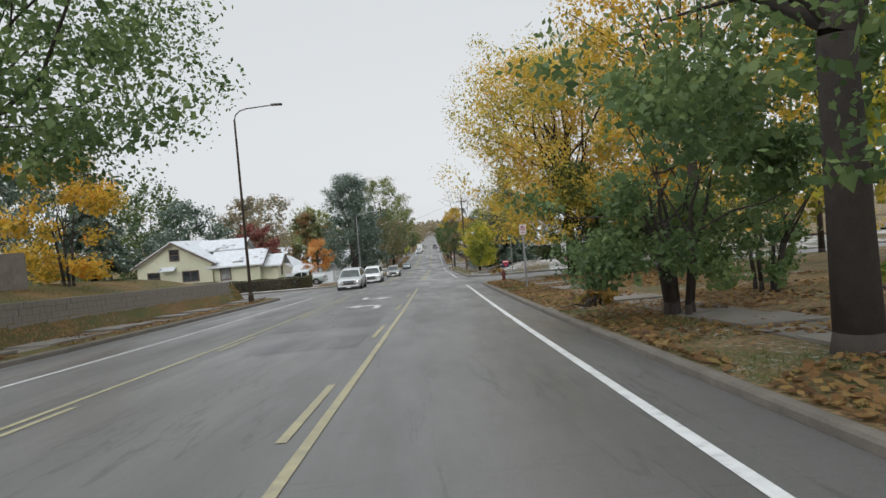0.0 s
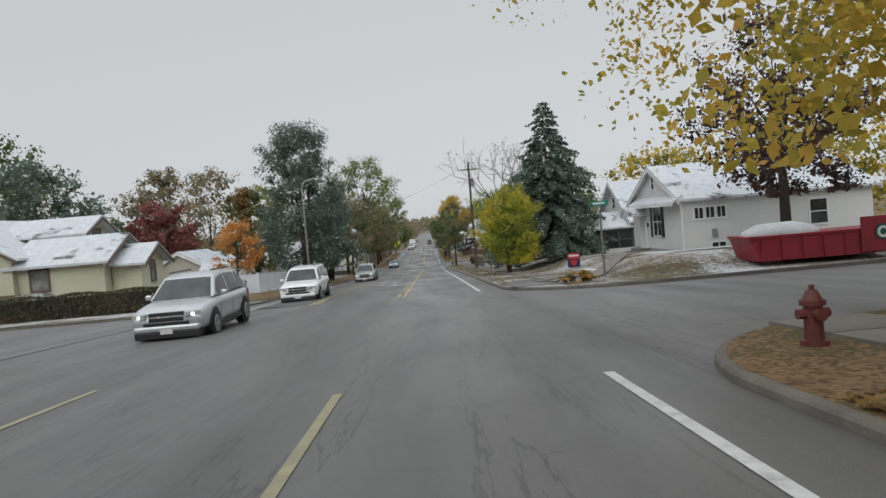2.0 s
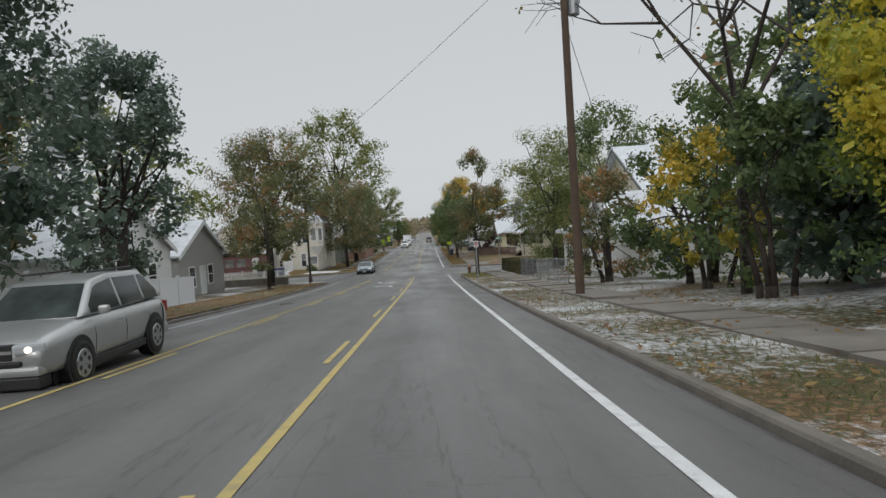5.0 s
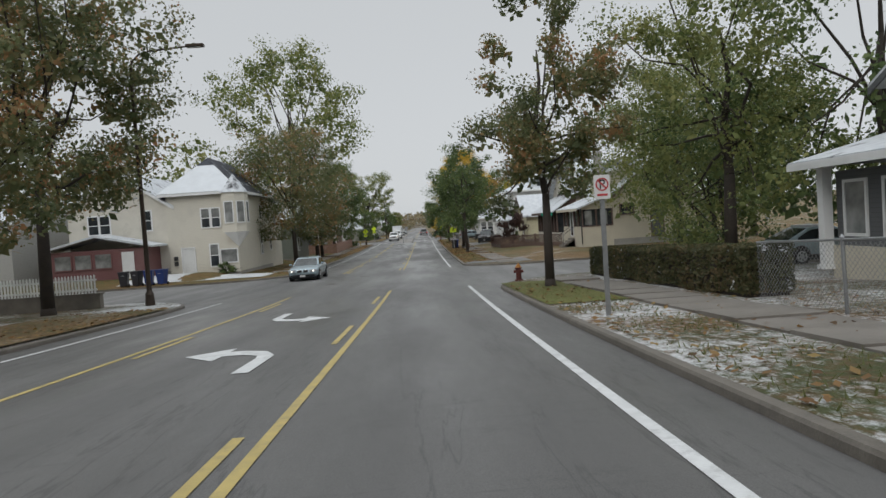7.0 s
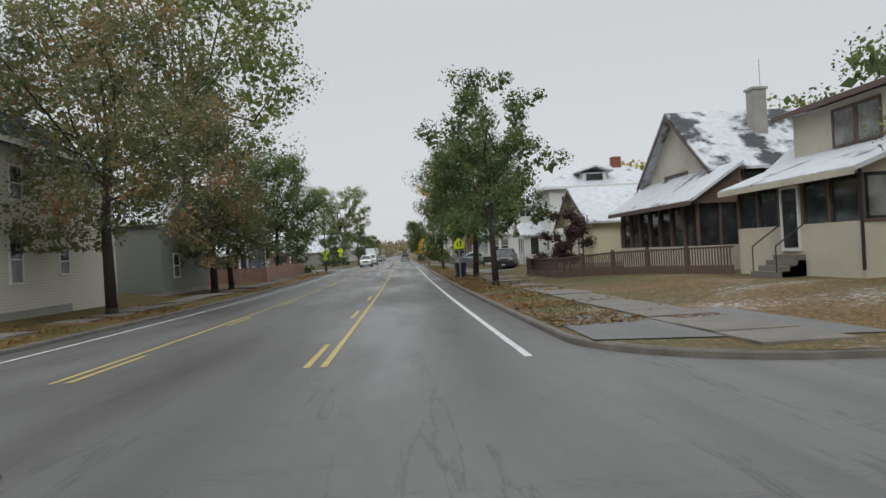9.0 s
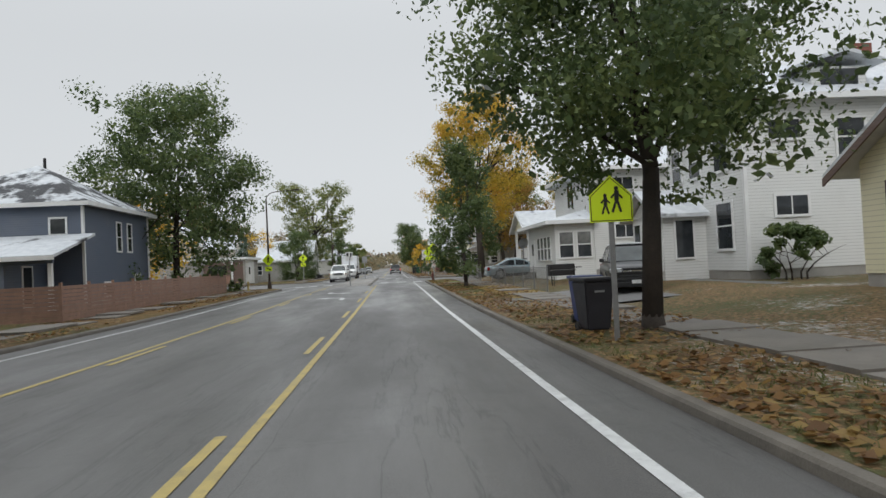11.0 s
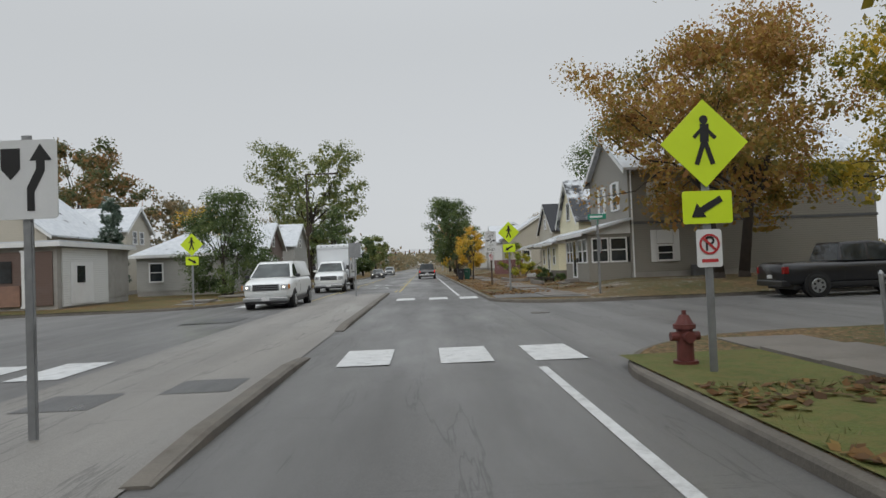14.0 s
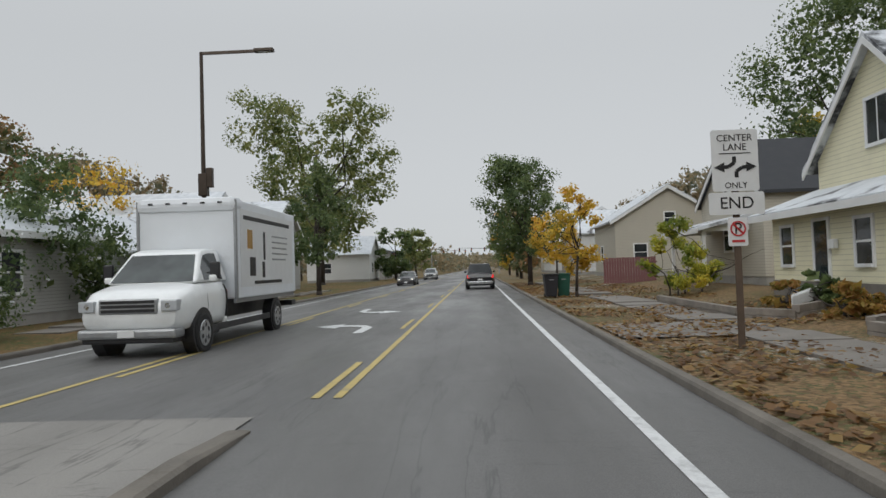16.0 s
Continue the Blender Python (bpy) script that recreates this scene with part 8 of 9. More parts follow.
def shell(body, w, nose=0.13):
    """The lower body: flanks that bulge, shoulders that round over, ends that draw in."""
    chain = sorted(body[1:-1])
    cy, cz = [p[0] for p in chain], [p[1] for p in chain]
    zb = body[0][1]
    y0, y1 = min(p[0] for p in body), max(p[0] for p in body)
    rows = []
    ends = [0.0, 0.03, 0.08, 0.16, 0.28, 0.42]
    ys = [y0 + e for e in ends] + list(np.linspace(y0 + 0.6, y1 - 0.6, 22)) + [y1 - e for e in ends[::-1]]
    for y in ys:
        zt = float(np.mean([np.interp(y + d, cy, cz) for d in (-0.16, -0.08, 0.0, 0.08, 0.16)]))
        e = min(y - y0, y1 - y)
        zt -= 0.09 * max(0.0, 1 - e / 0.14) ** 2
        b = zb + 0.10 * max(0.0, 1 - e / 0.25) ** 2
        hw = w / 2 * (1 - nose * max(0.0, 1 - e / 0.75) ** 2.2)
        h = zt - b
        half = [(0.8, b), (0.94, b + 0.05), (0.975, b + 0.22 * h), (1.0, b + 0.5 * h), (0.992, b + 0.7 * h), (0.965, b + 0.84 * h), (0.915, b + 0.94 * h), (0.8, b + 0.985 * h), (0.42, zt + 0.012)]
        ring = [(hw * p, y, q) for p, q in half] + [(0.0, y, zt + 0.018)] + [(-hw * p, y, q) for p, q in half[::-1]]
        rows.append(ring)
    return loft(rows)


def hull(profile, w, tumble, belt, bevel=0.06):
    """The cabin, pushed out sideways from its side profile and leaning in above the belt."""
    bm = slabm(profile, "x", -w / 2, w / 2)
    top = max(p[1] for p in profile)
    for v in bm.verts:
        v.co.x *= 1 - tumble * max(0.0, v.co.z - belt) / (top - belt)
    bmesh.ops.bevel(bm, geom=bm.edges[:], offset=bevel, segments=3, profile=0.6, affect="EDGES")
    return bm


def wheels(top, places, r, w, track):
    for y in places:
        for s in (-1, 1):
            x = s * track / 2
            part("wheel_arch", rodm((x + s * 0.012 - s * w, y, r + 0.03), (x + s * 0.017, y, r + 0.03), r * 1.2, None, 26), black_trim, top)
            bm = rodm((x - s * w * 0.8, y, r), (x + s * 0.03, y, r), r, None, 26)
            rod(bm, (x + s * 0.03, y, r), (x + s * 0.05, y, r), r, r * 0.88, 26)
            ty = part("tyre", bm, tyre_mat, top)
            part("rim", rodm((x + s * 0.04, y, r), (x + s * 0.058, y, r), r * 0.68, r * 0.63, 20), rim_mat, ty)
            for k in range(6):
                a = k * math.pi / 3 + 0.4
                part("spoke_gap", rodm((x + s * 0.05, y + math.cos(a) * r * 0.4, r + math.sin(a) * r * 0.4), (x + s * 0.062, y + math.cos(a) * r * 0.4, r + math.sin(a) * r * 0.4), r * 0.125, None, 6), black_trim, ty)


def pane_on(profile, a, b, w, tumble, zb, zt, s=None):
    """Glass let into the cabin: the slope from a to b (front or rear), or one flank between y = a and y = b."""
    def side(z):
        return w / 2 * (1 - tumble * max(0.0, z - zb) / (zt - zb))
    if s is None:
        a, b = Vector((0, *a)), Vector((0, *b))
        d = b - a
        nrm = Vector((0, d.z, -d.y)).normalized()
        if nrm.z < 0:
            nrm = -nrm
        bm = bmesh.new()
        rows = []
        for f in (0.05, 0.35, 0.65, 0.9):
            p = a + d * f
            x = side(p.z) - 0.085
            rows.append([p + nrm * o + Vector((q * x, 0, 0)) for q, o in ((-1, 0.004), (-0.5, 0.012), (0.5, 0.012), (1, 0.004), (1, -0.02), (-1, -0.02))])
        bm.free()
        return loft(rows)
    pk, pz = [p[0] for p in profile], [p[1] for p in profile]
    rows = []
    for y in np.linspace(a, b, 7):
        hi = float(np.interp(y, pk, pz)) - 0.1
        lo = zb + 0.05
        hi = max(hi, lo + 0.03)
        rows.append([(s * (side(z) + o), float(y), z) for z, o in ((lo, 0.007), (hi, 0.007), (hi, -0.02), (lo, -0.02))])
    return loft(rows)


def car(name, label, category, x, y, rz, w, body, cabin, glass_rows, paintm, wheel_y, r, lights=True, low=0.22, rear_on=False, group="", z=None, grille="one", rails=False, snowtop=False):
    """body, cabin: side profiles with the nose at -y. glass_rows: (y0, y1) of the side windows."""
    top = thing(name, label, category, x, y, yard(x, y) if z is None else z, rz, group)
    part("body", shell(body, w), paintm, top, smooth=True)
    y0, y1 = min(p[0] for p in body), max(p[0] for p in body)
    zt = max(p[1] for p in cabin)
    zb = min(p[1] for p in cabin)
    cw, tm = w * 0.92, 0.24
    cb = part("cabin", hull(cabin, cw, tm, zb, 0.08), paintm, top, smooth=True)
    part("windscreen", pane_on(cabin, cabin[0], cabin[1], cw, tm, zb, zt), glass_screen, cb, "sky-reflecting windscreen")
    part("rear_window", pane_on(cabin, cabin[-1], cabin[-2], cw, tm, zb, zt), glass_car, cb)
    tops = [p for p in cabin if p[1] > zt - 0.12]
    ra, rb = min(p[0] for p in tops), max(p[0] for p in tops)
    if snowtop:
        part("roof_snow", boxm(-w * 0.33, w * 0.33, ra + 0.08, rb - 0.08, zt - 0.03, zt + 0.04, 0.03), snow_mat, top, "thin snow on the roof")
        part("hood_snow", pane_on(cabin, (cabin[0][0] + 0.05, cabin[0][1] + 0.03), (cabin[1][0] - 0.25, cabin[1][1] - 0.2), cw * 0.94, tm, zb, zt), snow_mat, top, "snow left on the windscreen")
    for s in (-1, 1):
        for (ga, gb) in glass_rows:
            part("side_window", pane_on(cabin, ga, gb, cw, tm, zb, zt, s), glass_car, cb, "dark tinted glass")
            part("door_handle", boxm(s * w * 0.488 - 0.02, s * w * 0.488 + 0.014, gb - 0.25, gb - 0.07, zb - 0.19, zb - 0.16, 0.008), black_trim if category == "van" else paintm, top)
            bz, bh = body[0][1], zb - body[0][1]
            half = [(0.972, bz + 0.2 * bh), (1.0, bz + 0.5 * bh), (0.992, bz + 0.7 * bh), (0.965, bz + 0.84 * bh), (0.915, bz + 0.94 * bh)]
            for q in ((ga - 0.06,) if (ga, gb) == glass_rows[0] else ()) + (gb + 0.03,):
                part("door_seam", slabm([(s * (w / 2 * p + 0.004), z2) for p, z2 in half] + [(s * (w / 2 * p - 0.03), z2) for p, z2 in half[::-1]], "y", q - 0.005, q + 0.005), black_trim, top)
        mr = part("mirror", boxm(s * (w / 2 + 0.08) - 0.1, s * (w / 2 + 0.08) + 0.08, cabin[0][0] + 0.42, cabin[0][0] + 0.54, zb + 0.02, zb + 0.16, 0.04), black_trim if category == "van" else paintm, top)
        part("mirror_glass", boxm(s * (w / 2 + 0.08) - 0.07, s * (w / 2 + 0.08) + 0.06, cabin[0][0] + 0.54, cabin[0][0] + 0.546, zb + 0.04, zb + 0.14), glass_car, mr)
        part("sill", boxm(s * w * 0.485 - 0.05, s * w * 0.485 + 0.02, wheel_y[0] + r * 1.2, wheel_y[1] - r * 1.2, low + 0.02, low + 0.16, 0.02), black_trim, top)
    hz = 0.72 * zb
    for s in (-1, 1):
        square = grille == "bars"
        m = pose(s * w * (0.385 if square else 0.355), y0 + (0.0 if square else 0.04), hz, 0, 0, s * (3 if square else 22))
        hl = part("headlight", boxm(-0.15, 0.15, -0.05, 0.2, -0.10, 0.10, 0.02) if square else boxm(-0.23, 0.2, -0.05, 0.26, -0.075, 0.085, 0.045), head_off, top, "clear headlight glass")
        hl.matrix_basis = m
        part("bulb", rodm((s * -0.02, -0.058, 0.0), (s * -0.02, -0.03, 0.0), 0.05, None, 12), head_on if lights else chrome, hl, "lit bulb" if lights else "")
        part("fog_lamp", boxm(s * w * 0.36 - 0.08, s * w * 0.36 + 0.08, y0 - 0.012, y0 + 0.3, low + 0.12, low + 0.2, 0.02), black_trim, top)
        part("tail_light", boxm(s * w * 0.42 - 0.11, s * w * 0.42 + 0.06, y1 - 0.16, y1 + 0.01, hz - 0.02, hz + 0.22, 0.02), tail_on if rear_on else tail_off, top, "red tail light")
    if grille == "one":
        g = part("grille", boxm(-w * 0.23, w * 0.23, y0 - 0.015, y0 + 0.1, hz - 0.15, hz + 0.09, 0.02), black_trim, top, "black grille")
        part("grille_bar", boxm(-w * 0.23, w * 0.23, y0 - 0.024, y0 - 0.012, hz - 0.05, hz), chrome, g)
    elif grille == "twin":
        for s in (-1, 1):
            g = part("grille", boxm(s * 0.19 - 0.15, s * 0.19 + 0.15, y0 - 0.02, y0 + 0.1, hz - 0.09, hz + 0.08, 0.03), chrome, top, "chrome-edged grille half")
            part("grille_mesh", boxm(s * 0.19 - 0.125, s * 0.19 + 0.125, y0 - 0.028, y0, hz - 0.065, hz + 0.055, 0.015), black_trim, g)
        part("air_intake", boxm(-w * 0.33, w * 0.33, y0 - 0.018, y0 + 0.1, low + 0.1, low + 0.22, 0.03), black_trim, top)
    else:
        g = part("grille", boxm(-w * 0.275, w * 0.275, y0 - 0.03, y0 + 0.1, hz - 0.15, hz + 0.13, 0.03), galv, top, "barred grey grille")
        for k in range(3):
            part("grille_slot", boxm(-w * 0.25, w * 0.25, y0 - 0.036, y0, hz - 0.12 + k * 0.083, hz - 0.062 + k * 0.083), black_trim, g)
    if grille != "twin":
        if grille == "bars":
            part("front_bumper", boxm(-w * 0.46, w * 0.46, y0 - 0.1, y0 + 0.3, low + 0.04, low + 0.22, 0.05), galv, top, "grey steel bumper")
        else:
            part("front_bumper", boxm(-w * 0.44, w * 0.44, y0 - 0.05, y0 + 0.3, low + 0.14, low + 0.3, 0.06), paintm, top)
            part("lower_intake", boxm(-w * 0.3, w * 0.3, y0 - 0.056, y0 + 0.2, low + 0.3, low + 0.38, 0.02), black_trim, top)
        part("bumper_lip", boxm(-w * 0.43, w * 0.43, y0 - 0.035, y0 + 0.3, low - 0.05, low + 0.14, 0.03), black_trim, top)
    part("rear_bumper", boxm(-w * 0.44, w * 0.44, y1 - 0.25, y1 + 0.05, low + 0.05, low + 0.27, 0.05), chrome if rear_on else paintm, top)
    part("number_plate", boxm(-0.16, 0.16, y0 - (0.115 if grille == "bars" else 0.062), y0 - 0.03, low + 0.07, low + 0.2), sign_white, top, "blank pale plate")
    part("rear_plate", boxm(-0.16, 0.16, y1 + 0.004, y1 + 0.022, hz - 0.18, hz - 0.06), sign_white, top, "blank pale plate")
    part("underbody", boxm(-w * 0.42, w * 0.42, y0 + 0.35, y1 - 0.35, low - 0.06, low + 0.14), black_trim, top)
    if rails:
        for s in (-1, 1):
            part("roof_rail", rodm((s * w * 0.3, ra + 0.15, zt + 0.05), (s * w * 0.3, rb - 0.1, zt + 0.05), 0.02, None, 6), black_trim, top)
    wheels(top, wheel_y, r, 0.23, w - 0.03)
    return top


SUV_B = [(-2.35, 0.32), (-2.35, 0.75), (-2.2, 0.93), (-1.1, 1.08), (2.1, 1.1), (2.35, 0.95), (2.38, 0.35)]
SUV_C = [(-1.2, 1.06), (-0.45, 1.66), (0.2, 1.74), (1.5, 1.72), (2.2, 1.1)]
SUV_G = [(-0.85, 0.2), (0.3, 1.2), (1.3, 1.9)]
SED_B = [(-2.25, 0.28), (-2.25, 0.62), (-2.05, 0.8), (-1.0, 0.93), (1.6, 0.95), (2.2, 0.9), (2.27, 0.35)]
SED_C = [(-1.15, 0.9), (-0.3, 1.36), (0.25, 1.43), (0.8, 1.4), (1.8, 0.94)]
SED_G = [(-0.8, 0.22), (0.32, 1.4)]
PUP_B = [(-2.8, 0.4), (-2.8, 0.95), (-2.65, 1.08), (-1.35, 1.16), (2.85, 1.18), (2.85, 0.45)]
PUP_C = [(-1.45, 1.14), (-0.75, 1.78), (-0.3, 1.84), (0.75, 1.82), (0.95, 1.16)]
PUP_G = [(-1.1, -0.15), (-0.05, 0.78)]

car("suv", "silver-blue estate SUV on the road with lit headlights", "car", -7.2, 54.9, 0, 1.98, SUV_B, SUV_C, SUV_G, car_silver, (-1.42, 1.48), 0.36, z=road_z(54.9) + 0.02, rails=True)
car("suv", "white boxy SUV in the oncoming lane", "car", -6.9, 70.4, 0, 1.95, SUV_B, [(-1.2, 1.06), (-0.6, 1.68), (0.2, 1.76), (1.9, 1.75), (2.25, 1.1)], SUV_G, car_white, (-1.4, 1.42), 0.36, False, z=road_z(70.4) + 0.02, rails=True)
car("suv", "grey SUV with lit headlights in the oncoming lane", "car", -6.6, 100.6, 0, 1.92, SUV_B, SUV_C, SUV_G, car_grey, (-1.42, 1.45), 0.36, z=road_z(100.6) + 0.02, rails=True)
car("sedan", "pale blue saloon with twin grilles in the oncoming lane", "car", -7.35, 165.3, 0, 1.82, SED_B, SED_C, SED_G, car_steel, (-1.42, 1.38), 0.33, z=road_z(165.3) + 0.02, grille="twin")
car("sedan", "dark saloon far down the oncoming lane", "car", -6.8, 340, 0, 1.82, SED_B, SED_C, SED_G, car_black, (-1.4, 1.36), 0.32, z=road_z(340))
car("suv", "pale SUV far down the oncoming lane", "car", -6.7, 372, 0, 1.92, SUV_B, SUV_C, SUV_G, car_grey, (-1.42, 1.45), 0.36, z=road_z(372))
pk = car("pickup_truck", "dark pickup with red tail lights in the through lane", "pickup truck", 0.45, 322.5, 180, 2.02, PUP_B, PUP_C, PUP_G, car_black, (-1.85, 1.75), 0.4, False, 0.32, True, z=road_z(322.5) + 0.03)
pk.matrix_basis = pose(0.45, 322.5, road_z(322.5) + 0.03, 0, 0, 180)
part("tailgate_band", boxm(-0.85, 0.85, 2.85, 2.87, 0.85, 1.05), galv, pk, "pale tailgate band")
part("bed_well", boxm(-0.86, 0.86, 1.05, 2.75, 1.12, 1.19), black_trim, pk, "open load bed")
pl = car("pickup_truck", "pale green pickup with a maroon door, parked nose to the yard", "pickup truck", -17.2, 85.0, -92, 1.95, PUP_B, PUP_C, PUP_G, car_green, (-1.85, 1.75), 0.38, False, 0.32, snowtop=True)
part("bed_well", boxm(-0.84, 0.84, 1.05, 2.75, 1.13, 1.2), snow_mat, pl, "snowy load bed")
part("odd_door", boxm(0.955, 0.995, -1.0, -0.05, 0.5, 1.12), car_maroon, pl, "maroon door")
part("odd_door", boxm(-0.995, -0.955, -1.0, -0.05, 0.5, 1.12), car_maroon, pl, "maroon door")
car("suv", "black SUV parked in the yard, snow on its roof", "car", 11.6, 97.6, 70, 1.92, SUV_B, SUV_C, SUV_G, car_black, (-1.42, 1.45), 0.36, False)
car("suv", "black SUV parked on the drive with snow on its windscreen", "car", 9.1, 216.6, -14, 1.92, SUV_B, SUV_C, SUV_G, car_black, (-1.42, 1.45), 0.36, False, snowtop=True)
car("sedan", "dark silver saloon parked on the drive, snow on its roof", "car", 8.9, 238.6, 90, 1.88, SED_B, SED_C, SED_G, car_steel, (-1.4, 1.36), 0.33, False, snowtop=True)
car("sedan", "snow-covered car behind the hedge", "car", 15.5, 152.0 - 3.4, 95, 1.82, SED_B, SED_C, SED_G, car_steel, (-1.4, 1.36), 0.32, False, snowtop=True)
car("pickup_truck", "dark pickup parked along the side street", "pickup truck", 15.0, 264.0, 90, 1.98, PUP_B, PUP_C, PUP_G, car_black, (-1.85, 1.75), 0.38, False, 0.32, z=road_z(264))
car("pickup_truck", "white pickup parked in the side street", "pickup truck", 27.0, 264.0, 90, 1.98, PUP_B, PUP_C, PUP_G, car_white, (-1.85, 1.75), 0.38, False, 0.32, z=road_z(264))
car("sedan", "dark car parked by the houses", "car", -13.6, 299.0, 84, 1.82, SED_B, SED_C, SED_G, car_black, (-1.4, 1.36), 0.32, False)

# panel van and box lorry
VAN_B = [(-2.75, 0.42), (-2.75, 0.95), (-2.55, 1.12), (-1.75, 1.3), (2.7, 1.32), (2.75, 0.45)]
VAN_C = [(-1.85, 1.28), (-0.95, 1.95), (-0.5, 2.0), (2.55, 2.02), (2.72, 1.3)]
vn = car("van", "white panel van with its headlights on", "van", -6.4, 271.2, 0, 2.0, VAN_B, VAN_C, [(-1.45, -0.5)], car_white, (-1.75, 1.7), 0.37, z=road_z(271.2) + 0.02, low=0.3, grille="bars")
for s in (-1, 1):
    part("indicator", boxm(s * 0.93 - 0.05, s * 0.93 + 0.03, -2.74, -2.55, 0.83, 1.02, 0.015), amber, vn, "amber indicator")

CAB_B = [(-3.7, 0.5), (-3.7, 1.05), (-3.55, 1.25), (-2.75, 1.42), (-1.25, 1.45), (-1.2, 0.55)]
CAB_C = [(-2.85, 1.4), (-2.2, 2.05), (-1.9, 2.12), (-1.25, 2.12), (-1.2, 1.42)]
bt = car("box_truck", "white box lorry with a printed side panel", "truck", -6.25, 288.9, 0, 2.05, CAB_B, CAB_C, [(-2.45, -1.5)], car_white, (-2.75, 2.0), 0.4, False, 0.36, z=road_z(288.9) + 0.02, grille="bars")
part("cargo_box", boxm(-1.13, 1.13, -1.15, 3.6, 1.0, 3.25, 0.04), vinyl_white, bt, "white cargo box")
part("box_cap", boxm(-1.15, 1.15, -1.22, -0.7, 2.98, 3.31, 0.13), vinyl_white, bt, "rounded white box nose")
part("chassis", boxm(-0.5, 0.5, -1.2, 3.6, 0.55, 1.0), black_trim, bt)
part("rear_step", boxm(-1.0, 1.0, 3.6, 4.0, 0.6, 0.75), black_trim, bt)
pan = part("print_panel", boxm(1.13, 1.137, -0.9, 3.3, 1.25, 3.05), sign_white, bt, "white printed panel")
for k, (ya, yb, za, zb, m) in enumerate(((-0.7, 3.0, 2.82, 2.92, sign_black), (-0.45, -0.1, 2.15, 2.6, leaf_orange), (0.7, 0.85, 1.9, 2.6, sign_black), (-0.3, 0.1, 1.5, 1.95, sign_black), (0.6, 0.8, 1.45, 1.85, sign_black), (0.0, 2.2, 1.3, 1.38, sign_black), (1.4, 2.8, 2.5, 2.54, galv), (1.4, 2.8, 2.35, 2.39, galv), (1.4, 2.7, 2.2, 2.24, galv), (1.4, 2.8, 2.05, 2.09, galv), (1.4, 2.6, 1.9, 1.94, galv))):
    part("print_bar", boxm(1.137, 1.141, ya, yb, za, zb), m, pan, "bar of unreadable print")
for k in range(5):
    part("marker_lamp", boxm(-0.8 + 0.4 * k - 0.05, -0.8 + 0.4 * k + 0.05, -1.24, -1.2, 3.16, 3.2), black_trim, bt)
for s in (-1, 1):
    part("mirror_arm", boxm(s * 1.13 - 0.1, s * 1.13 + 0.1, -2.42, -2.32, 1.48, 1.82, 0.03), black_trim, bt, "tall black door mirror")
    part("mirror_stay", rodm((s * 0.95, -2.35, 1.6), (s * 1.08, -2.37, 1.6), 0.02), black_trim, bt)
    part("side_skirt", boxm(s * 1.05 - 0.03, s * 1.05 + 0.03, -1.1, 3.55, 0.9, 1.02), galv, bt, "grey lower rail of the box")
    part("corner_rail", boxm(s * 1.12 - 0.04, s * 1.12 + 0.025, -1.18, -1.1, 1.0, 3.25, 0.01), galv, bt, "aluminium corner rail")
part("wiper", rodm((-0.5, -2.72, 1.52), (0.1, -2.68, 1.56), 0.012, None, 5), black_trim, bt)
part("wiper", rodm((0.15, -2.72, 1.52), (0.7, -2.68, 1.56), 0.012, None, 5), black_trim, bt)


# ---- trees further off, ground litter and the distance ----
BACK = [
    (-44, 104, 18.0, 6.9, leaf_green), (-58, 118, 19.5, 8.0, leaf_green), (-36, 124, 16.5, 5.8, leaf_far), (-33, 136, 18.0, 5.8, leaf_far), (-29, 108, 10.5, 3.9, leaf_red), (-40, 148, 19.5, 6.9, leaf_far),
    (-24, 133, 15.0, 5.1, leaf_light), (-70, 150, 21.0, 9.2, leaf_far), (-52, 92, 18.0, 6.9, leaf_green), (-30, 160, 18.0, 5.8, leaf_light), (-22, 118, 12.0, 3.7, leaf_brown), (-36, 97, 13.0, 6.5, leaf_dark), (-66, 95, 19.5, 8.0, leaf_far), (-48, 74, 16.5, 5.8, leaf_dark),
    (-38, 202, 14, 6, leaf_light), (-28, 205, 15, 6, leaf_light), (-45, 190, 13, 6, leaf_far),
    (36, 100, 12, 6, leaf_lime), (30, 112, 12, 5, leaf_olive), (44, 112, 13, 6, leaf_yellow), (24, 106, 11, 4.6, leaf_olive), (36, 84, 11, 5, leaf_olive), (46, 92, 12, 6, leaf_yellow), (18, 120, 12, 4.6, leaf_green), (22, 136, 13, 5, leaf_green),
    (24, 16, 14, 6, leaf_green), (20, 30, 13, 5.5, leaf_olive), (26, 44, 13, 5.5, leaf_olive), (17, 22, 11, 4.5, leaf_lime), (32, 30, 14, 6.5, leaf_rust),
    (30, 195, 13, 6, leaf_green), (34, 210, 13, 6, leaf_light), (30, 240, 12, 5, leaf_olive), (26, 256, 11, 4.6, leaf_olive), (34, 262, 12, 5, leaf_olive), (22, 252, 9, 3.6, leaf_olive),
    (-36, 240, 12, 5, leaf_yellow), (-30, 252, 10, 4, leaf_rust), (-44, 262, 12, 6, leaf_green), (-52, 300, 13, 6, leaf_far), (-30, 322, 11, 5, leaf_far), (-34, 340, 12, 5, leaf_far),
    (-12, 372, 8, 3, leaf_green), (-11, 394, 9, 3.4, leaf_light), (-30, 372, 12, 6, leaf_far), (-34, 400, 13, 6, leaf_far),
    (5.5, 352, 9, 3.4, leaf_brown), (6, 368, 9, 3.4, leaf_yellow), (6, 390, 10, 4, leaf_light), (26, 350, 12, 5, leaf_far), (28, 380, 13, 6, leaf_far), (24, 320, 11, 4.6, leaf_olive), (7, 410, 10, 4, leaf_brown),
]
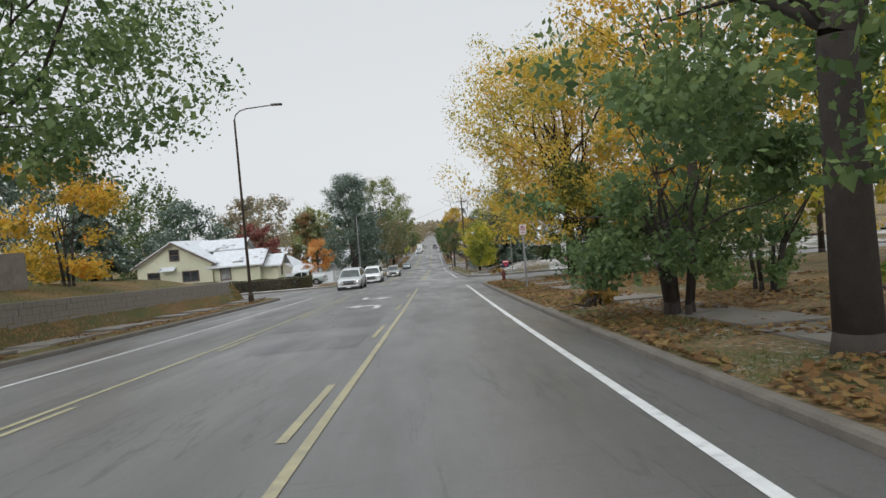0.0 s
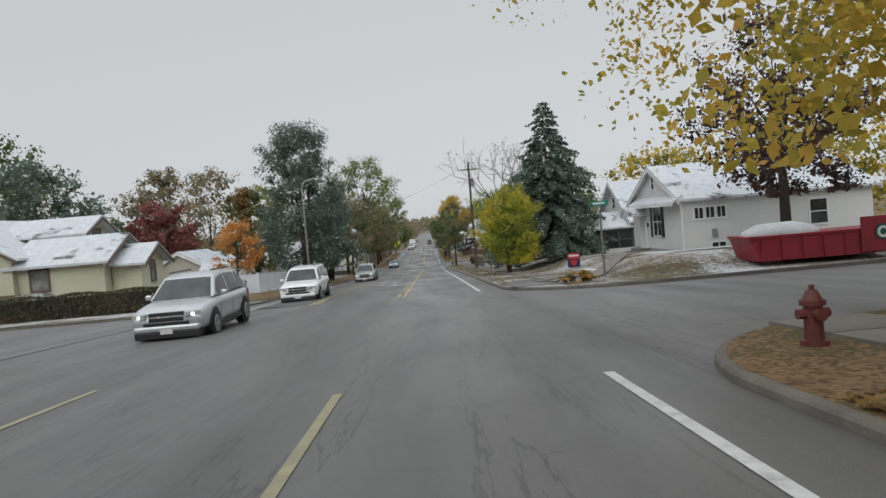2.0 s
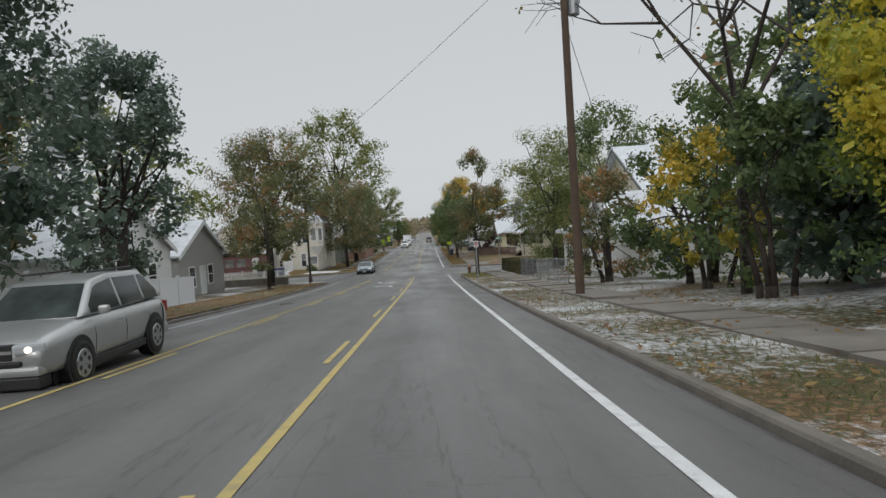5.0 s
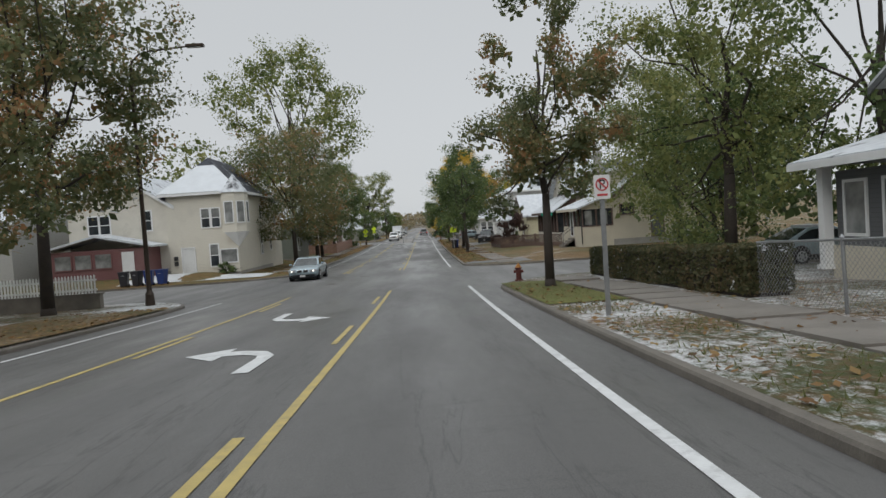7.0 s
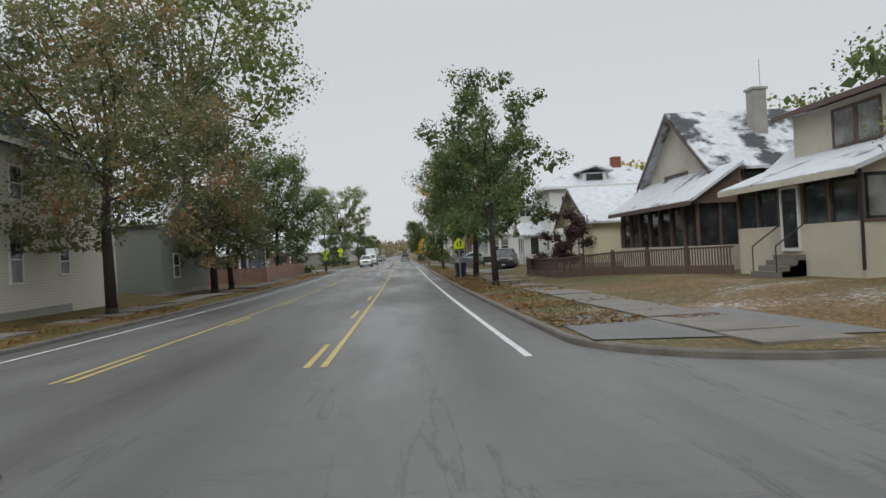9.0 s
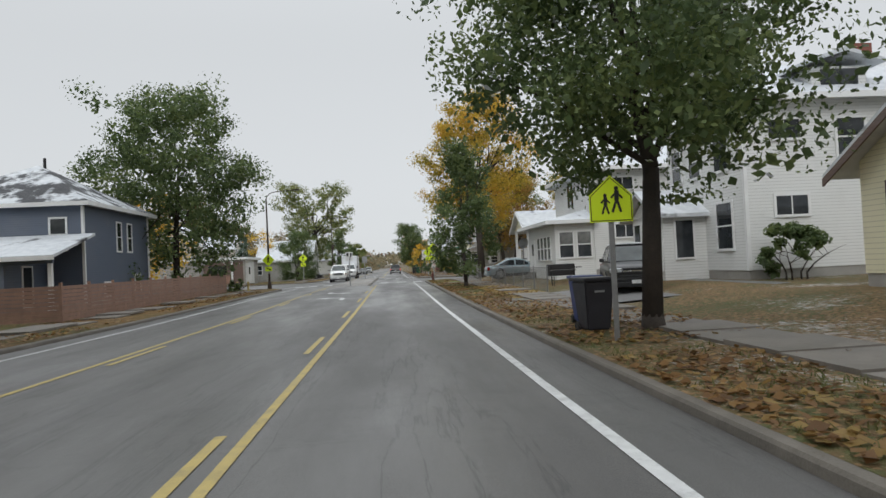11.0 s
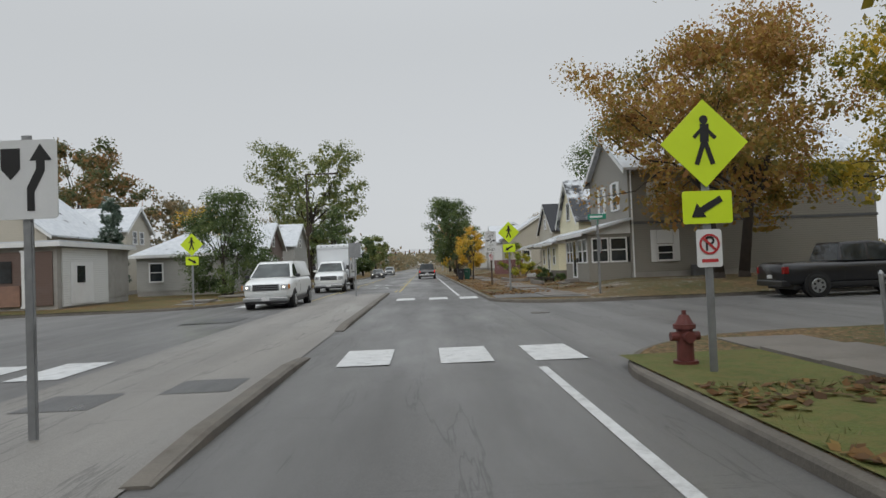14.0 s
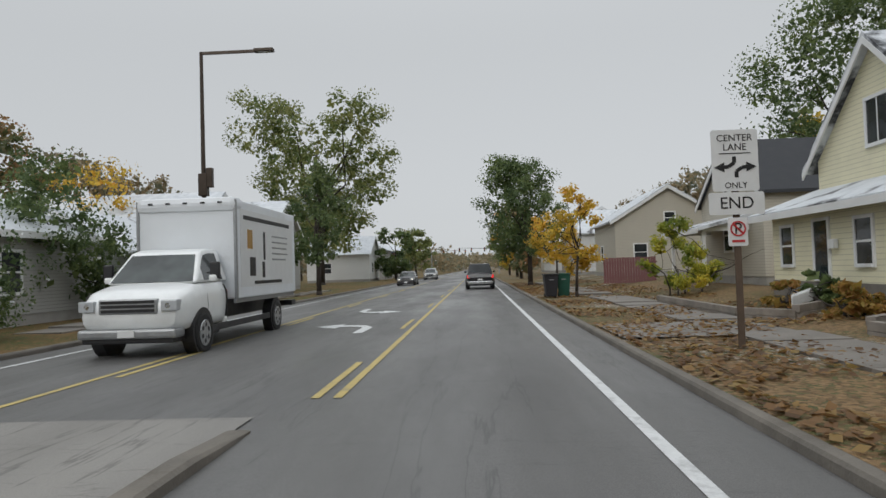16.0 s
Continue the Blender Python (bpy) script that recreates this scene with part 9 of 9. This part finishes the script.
for i, (x, y, h, r, m) in enumerate(BACK):
    word = {"yellow leaves": "golden", "dark red leaves": "dark red", "rust and gold leaves": "rust-coloured", "dark green needles": "dark evergreen", "olive leaves turning yellow": "olive and yellow", "yellow-green leaves": "yellow-green"}.get(m.name, "green and brown")
    tree(word + " tree behind the yards", x, y, h, r, h * 0.14, m, 200 + i, "round", 13000 if x < 0 and y < 130 else 4500, 0.31 if y < 130 else (0.3 if y < 300 else 0.36), 0.2, clumps=80, limbs=6)

# the far end of the street: rows of trees and a low wooded hill
rngf = np.random.default_rng(5)
pts = []
for k in range(520):
    y = rngf.uniform(450, 1000)
    s = rngf.choice([-1, 1])
    x = s * (9 + rngf.exponential(26)) + (-2 if s < 0 else 3)
    h = rngf.uniform(6, 12)
    c = np.array([x, y, road_z(y) + max(0, y - 700) * 0.012])
    n = 46
    q = rngf.normal(size=(n, 3)) * np.array([2.2, 2.2, h * 0.2]) + np.array([0, 0, h * 0.55])
    pts.append(q + c)
woods = shared("far_woods", leaf_mesh("far_woods", np.concatenate(pts), 1.3, leaf_far, rngf), None)
tagged(woods, "misty rows of autumn trees far down the street", "trees", kind="stuff")
pts = []
for k in range(900):
    x = rngf.uniform(-900, 900)
    y = rngf.uniform(1050, 1500)
    z = -8 + 0.004 * (y - 700) + 12 * math.exp(-((x + 120) / 500) ** 2) * (y - 1000) / 500
    q = rngf.normal(size=(24, 3)) * np.array([9, 9, 4]) + np.array([x, y, z + 5])
    pts.append(q)
woods = shared("far_woods", leaf_mesh("far_woods", np.concatenate(pts), 4.5, leaf_far, rngf), None)
tagged(woods, "pale wooded rise on the horizon", "trees", kind="stuff")


def litter(label, x0, x1, y0, y1, n, mat, seed, size=0.075):
    """Fallen leaves lying on the grass and against the kerb."""
    rng = np.random.default_rng(seed)
    x = x0 + (x1 - x0) * rng.uniform(0, 1, n) ** 1.3
    y = rng.uniform(y0, y1, n)
    keep = np.array([noise.noise((a * 0.35, b * 0.35, seed)) > -0.15 for a, b in zip(x, y)])
    x, y = x[keep], y[keep]
    ok = np.array([not any(a - 5 < b < c + 5 for a, c in SIDE["R" if x0 > 0 else "L"]) for b in y])
    x, y = x[ok], y[ok]
    p = np.stack([x, y, [yard(a, b) + 0.045 for a, b in zip(x, y)]], 1)
    m = len(p)
    th = rng.uniform(0, 2 * math.pi, m)
    a = np.stack([np.cos(th), np.sin(th), rng.normal(0, 0.25, m)], 1)
    b = np.stack([-np.sin(th), np.cos(th), rng.normal(0, 0.25, m)], 1)
    s = (size * rng.uniform(0.6, 1.3, m))[:, None]
    v = np.stack([p - a * s, p + b * s * 0.7, p + a * s, p - b * s * 0.7], 1).reshape(-1, 3)
    me = bpy.data.meshes.new("fallen_leaves")
    me.from_pydata(v.tolist(), [], np.arange(4 * m).reshape(-1, 4).tolist())
    me.materials.append(mat)
    tagged(shared("fallen_leaves", me, None), label, "leaves", kind="stuff")


def blades(label, x0, x1, y0, y1, n, mat, seed):
    """Tufts of unmown grass."""
    rng = np.random.default_rng(seed)
    x, y = rng.uniform(min(x0, x1), max(x0, x1), n), rng.uniform(y0, y1, n)
    ok = np.array([noise.noise((a * 0.6, b * 0.6, seed)) > -0.1 and not any(c - 5 < b < d + 5 for c, d in SIDE["R" if x0 > 0 else "L"]) for a, b in zip(x, y)])
    x, y = x[ok], y[ok]
    m = len(x)
    p = np.stack([x, y, [yard(a, b) for a, b in zip(x, y)]], 1)
    th = rng.uniform(0, 2 * math.pi, m)
    w = np.stack([np.cos(th), np.sin(th), 0 * th], 1) * 0.012
    t = np.stack([rng.normal(0, 0.05, m), rng.normal(0, 0.05, m), rng.uniform(0.04, 0.10, m)], 1)
    v = np.stack([p - w, p + w, p + t], 1).reshape(-1, 3)
    me = bpy.data.meshes.new("grass")
    me.from_pydata(v.tolist(), [], np.arange(3 * m).reshape(-1, 3).tolist())
    me.materials.append(mat)
    tagged(shared("grass", me, None), label, "grass", kind="stuff")


leaf_litter = leaf_mat("fallen leaves", [(0.10, 0.055, 0.025), (0.19, 0.10, 0.04), (0.28, 0.16, 0.06), (0.33, 0.23, 0.08)], 0.0, 0.3)
leaf_pale = leaf_mat("fallen golden leaves", [(0.24, 0.14, 0.05), (0.36, 0.25, 0.08), (0.42, 0.33, 0.14)], 0.0, 0.3)
grass_mat = leaf_mat("long damp grass", [(0.10, 0.115, 0.04), (0.15, 0.165, 0.06), (0.22, 0.20, 0.09)], 0.0, 0.5)
litter("brown fallen leaves on the first verge", 2.95, 14, -6, 44, 24000, leaf_litter, 301)
litter("scattered brown leaves on the verge", 2.95, 9, 60, 150, 4500, leaf_litter, 302, 0.06)
litter("brown fallen leaves under the street trees", 2.95, 6.6, 168, 250, 16000, leaf_litter, 303)
litter("pale golden leaves swept onto the footway", 4.6, 6.6, 217, 230, 2600, leaf_pale, 304)
litter("brown fallen leaves along the last verge", 2.95, 9, 268, 330, 16000, leaf_litter, 305)
litter("fallen leaves on the far verge", -9.4, -13, 66, 150, 7000, leaf_litter, 306)
litter("fallen leaves on the far verge", -9.4, -13, 170, 250, 7000, leaf_litter, 307)
litter("fallen leaves on the far verge", -11.2, -14, 5, 44, 4000, leaf_litter, 308)
blades("long grass on the first verge", 3.0, 4.7, -4, 44, 12000, grass_mat, 311)
blades("long grass on the verge", 3.0, 4.8, 62, 148, 7000, grass_mat, 312)
blades("long grass on the verge", 3.0, 4.9, 168, 250, 14000, grass_mat, 313)
blades("long grass on the bank", -14.5, -20, 8, 44, 12000, grass_mat, 314)
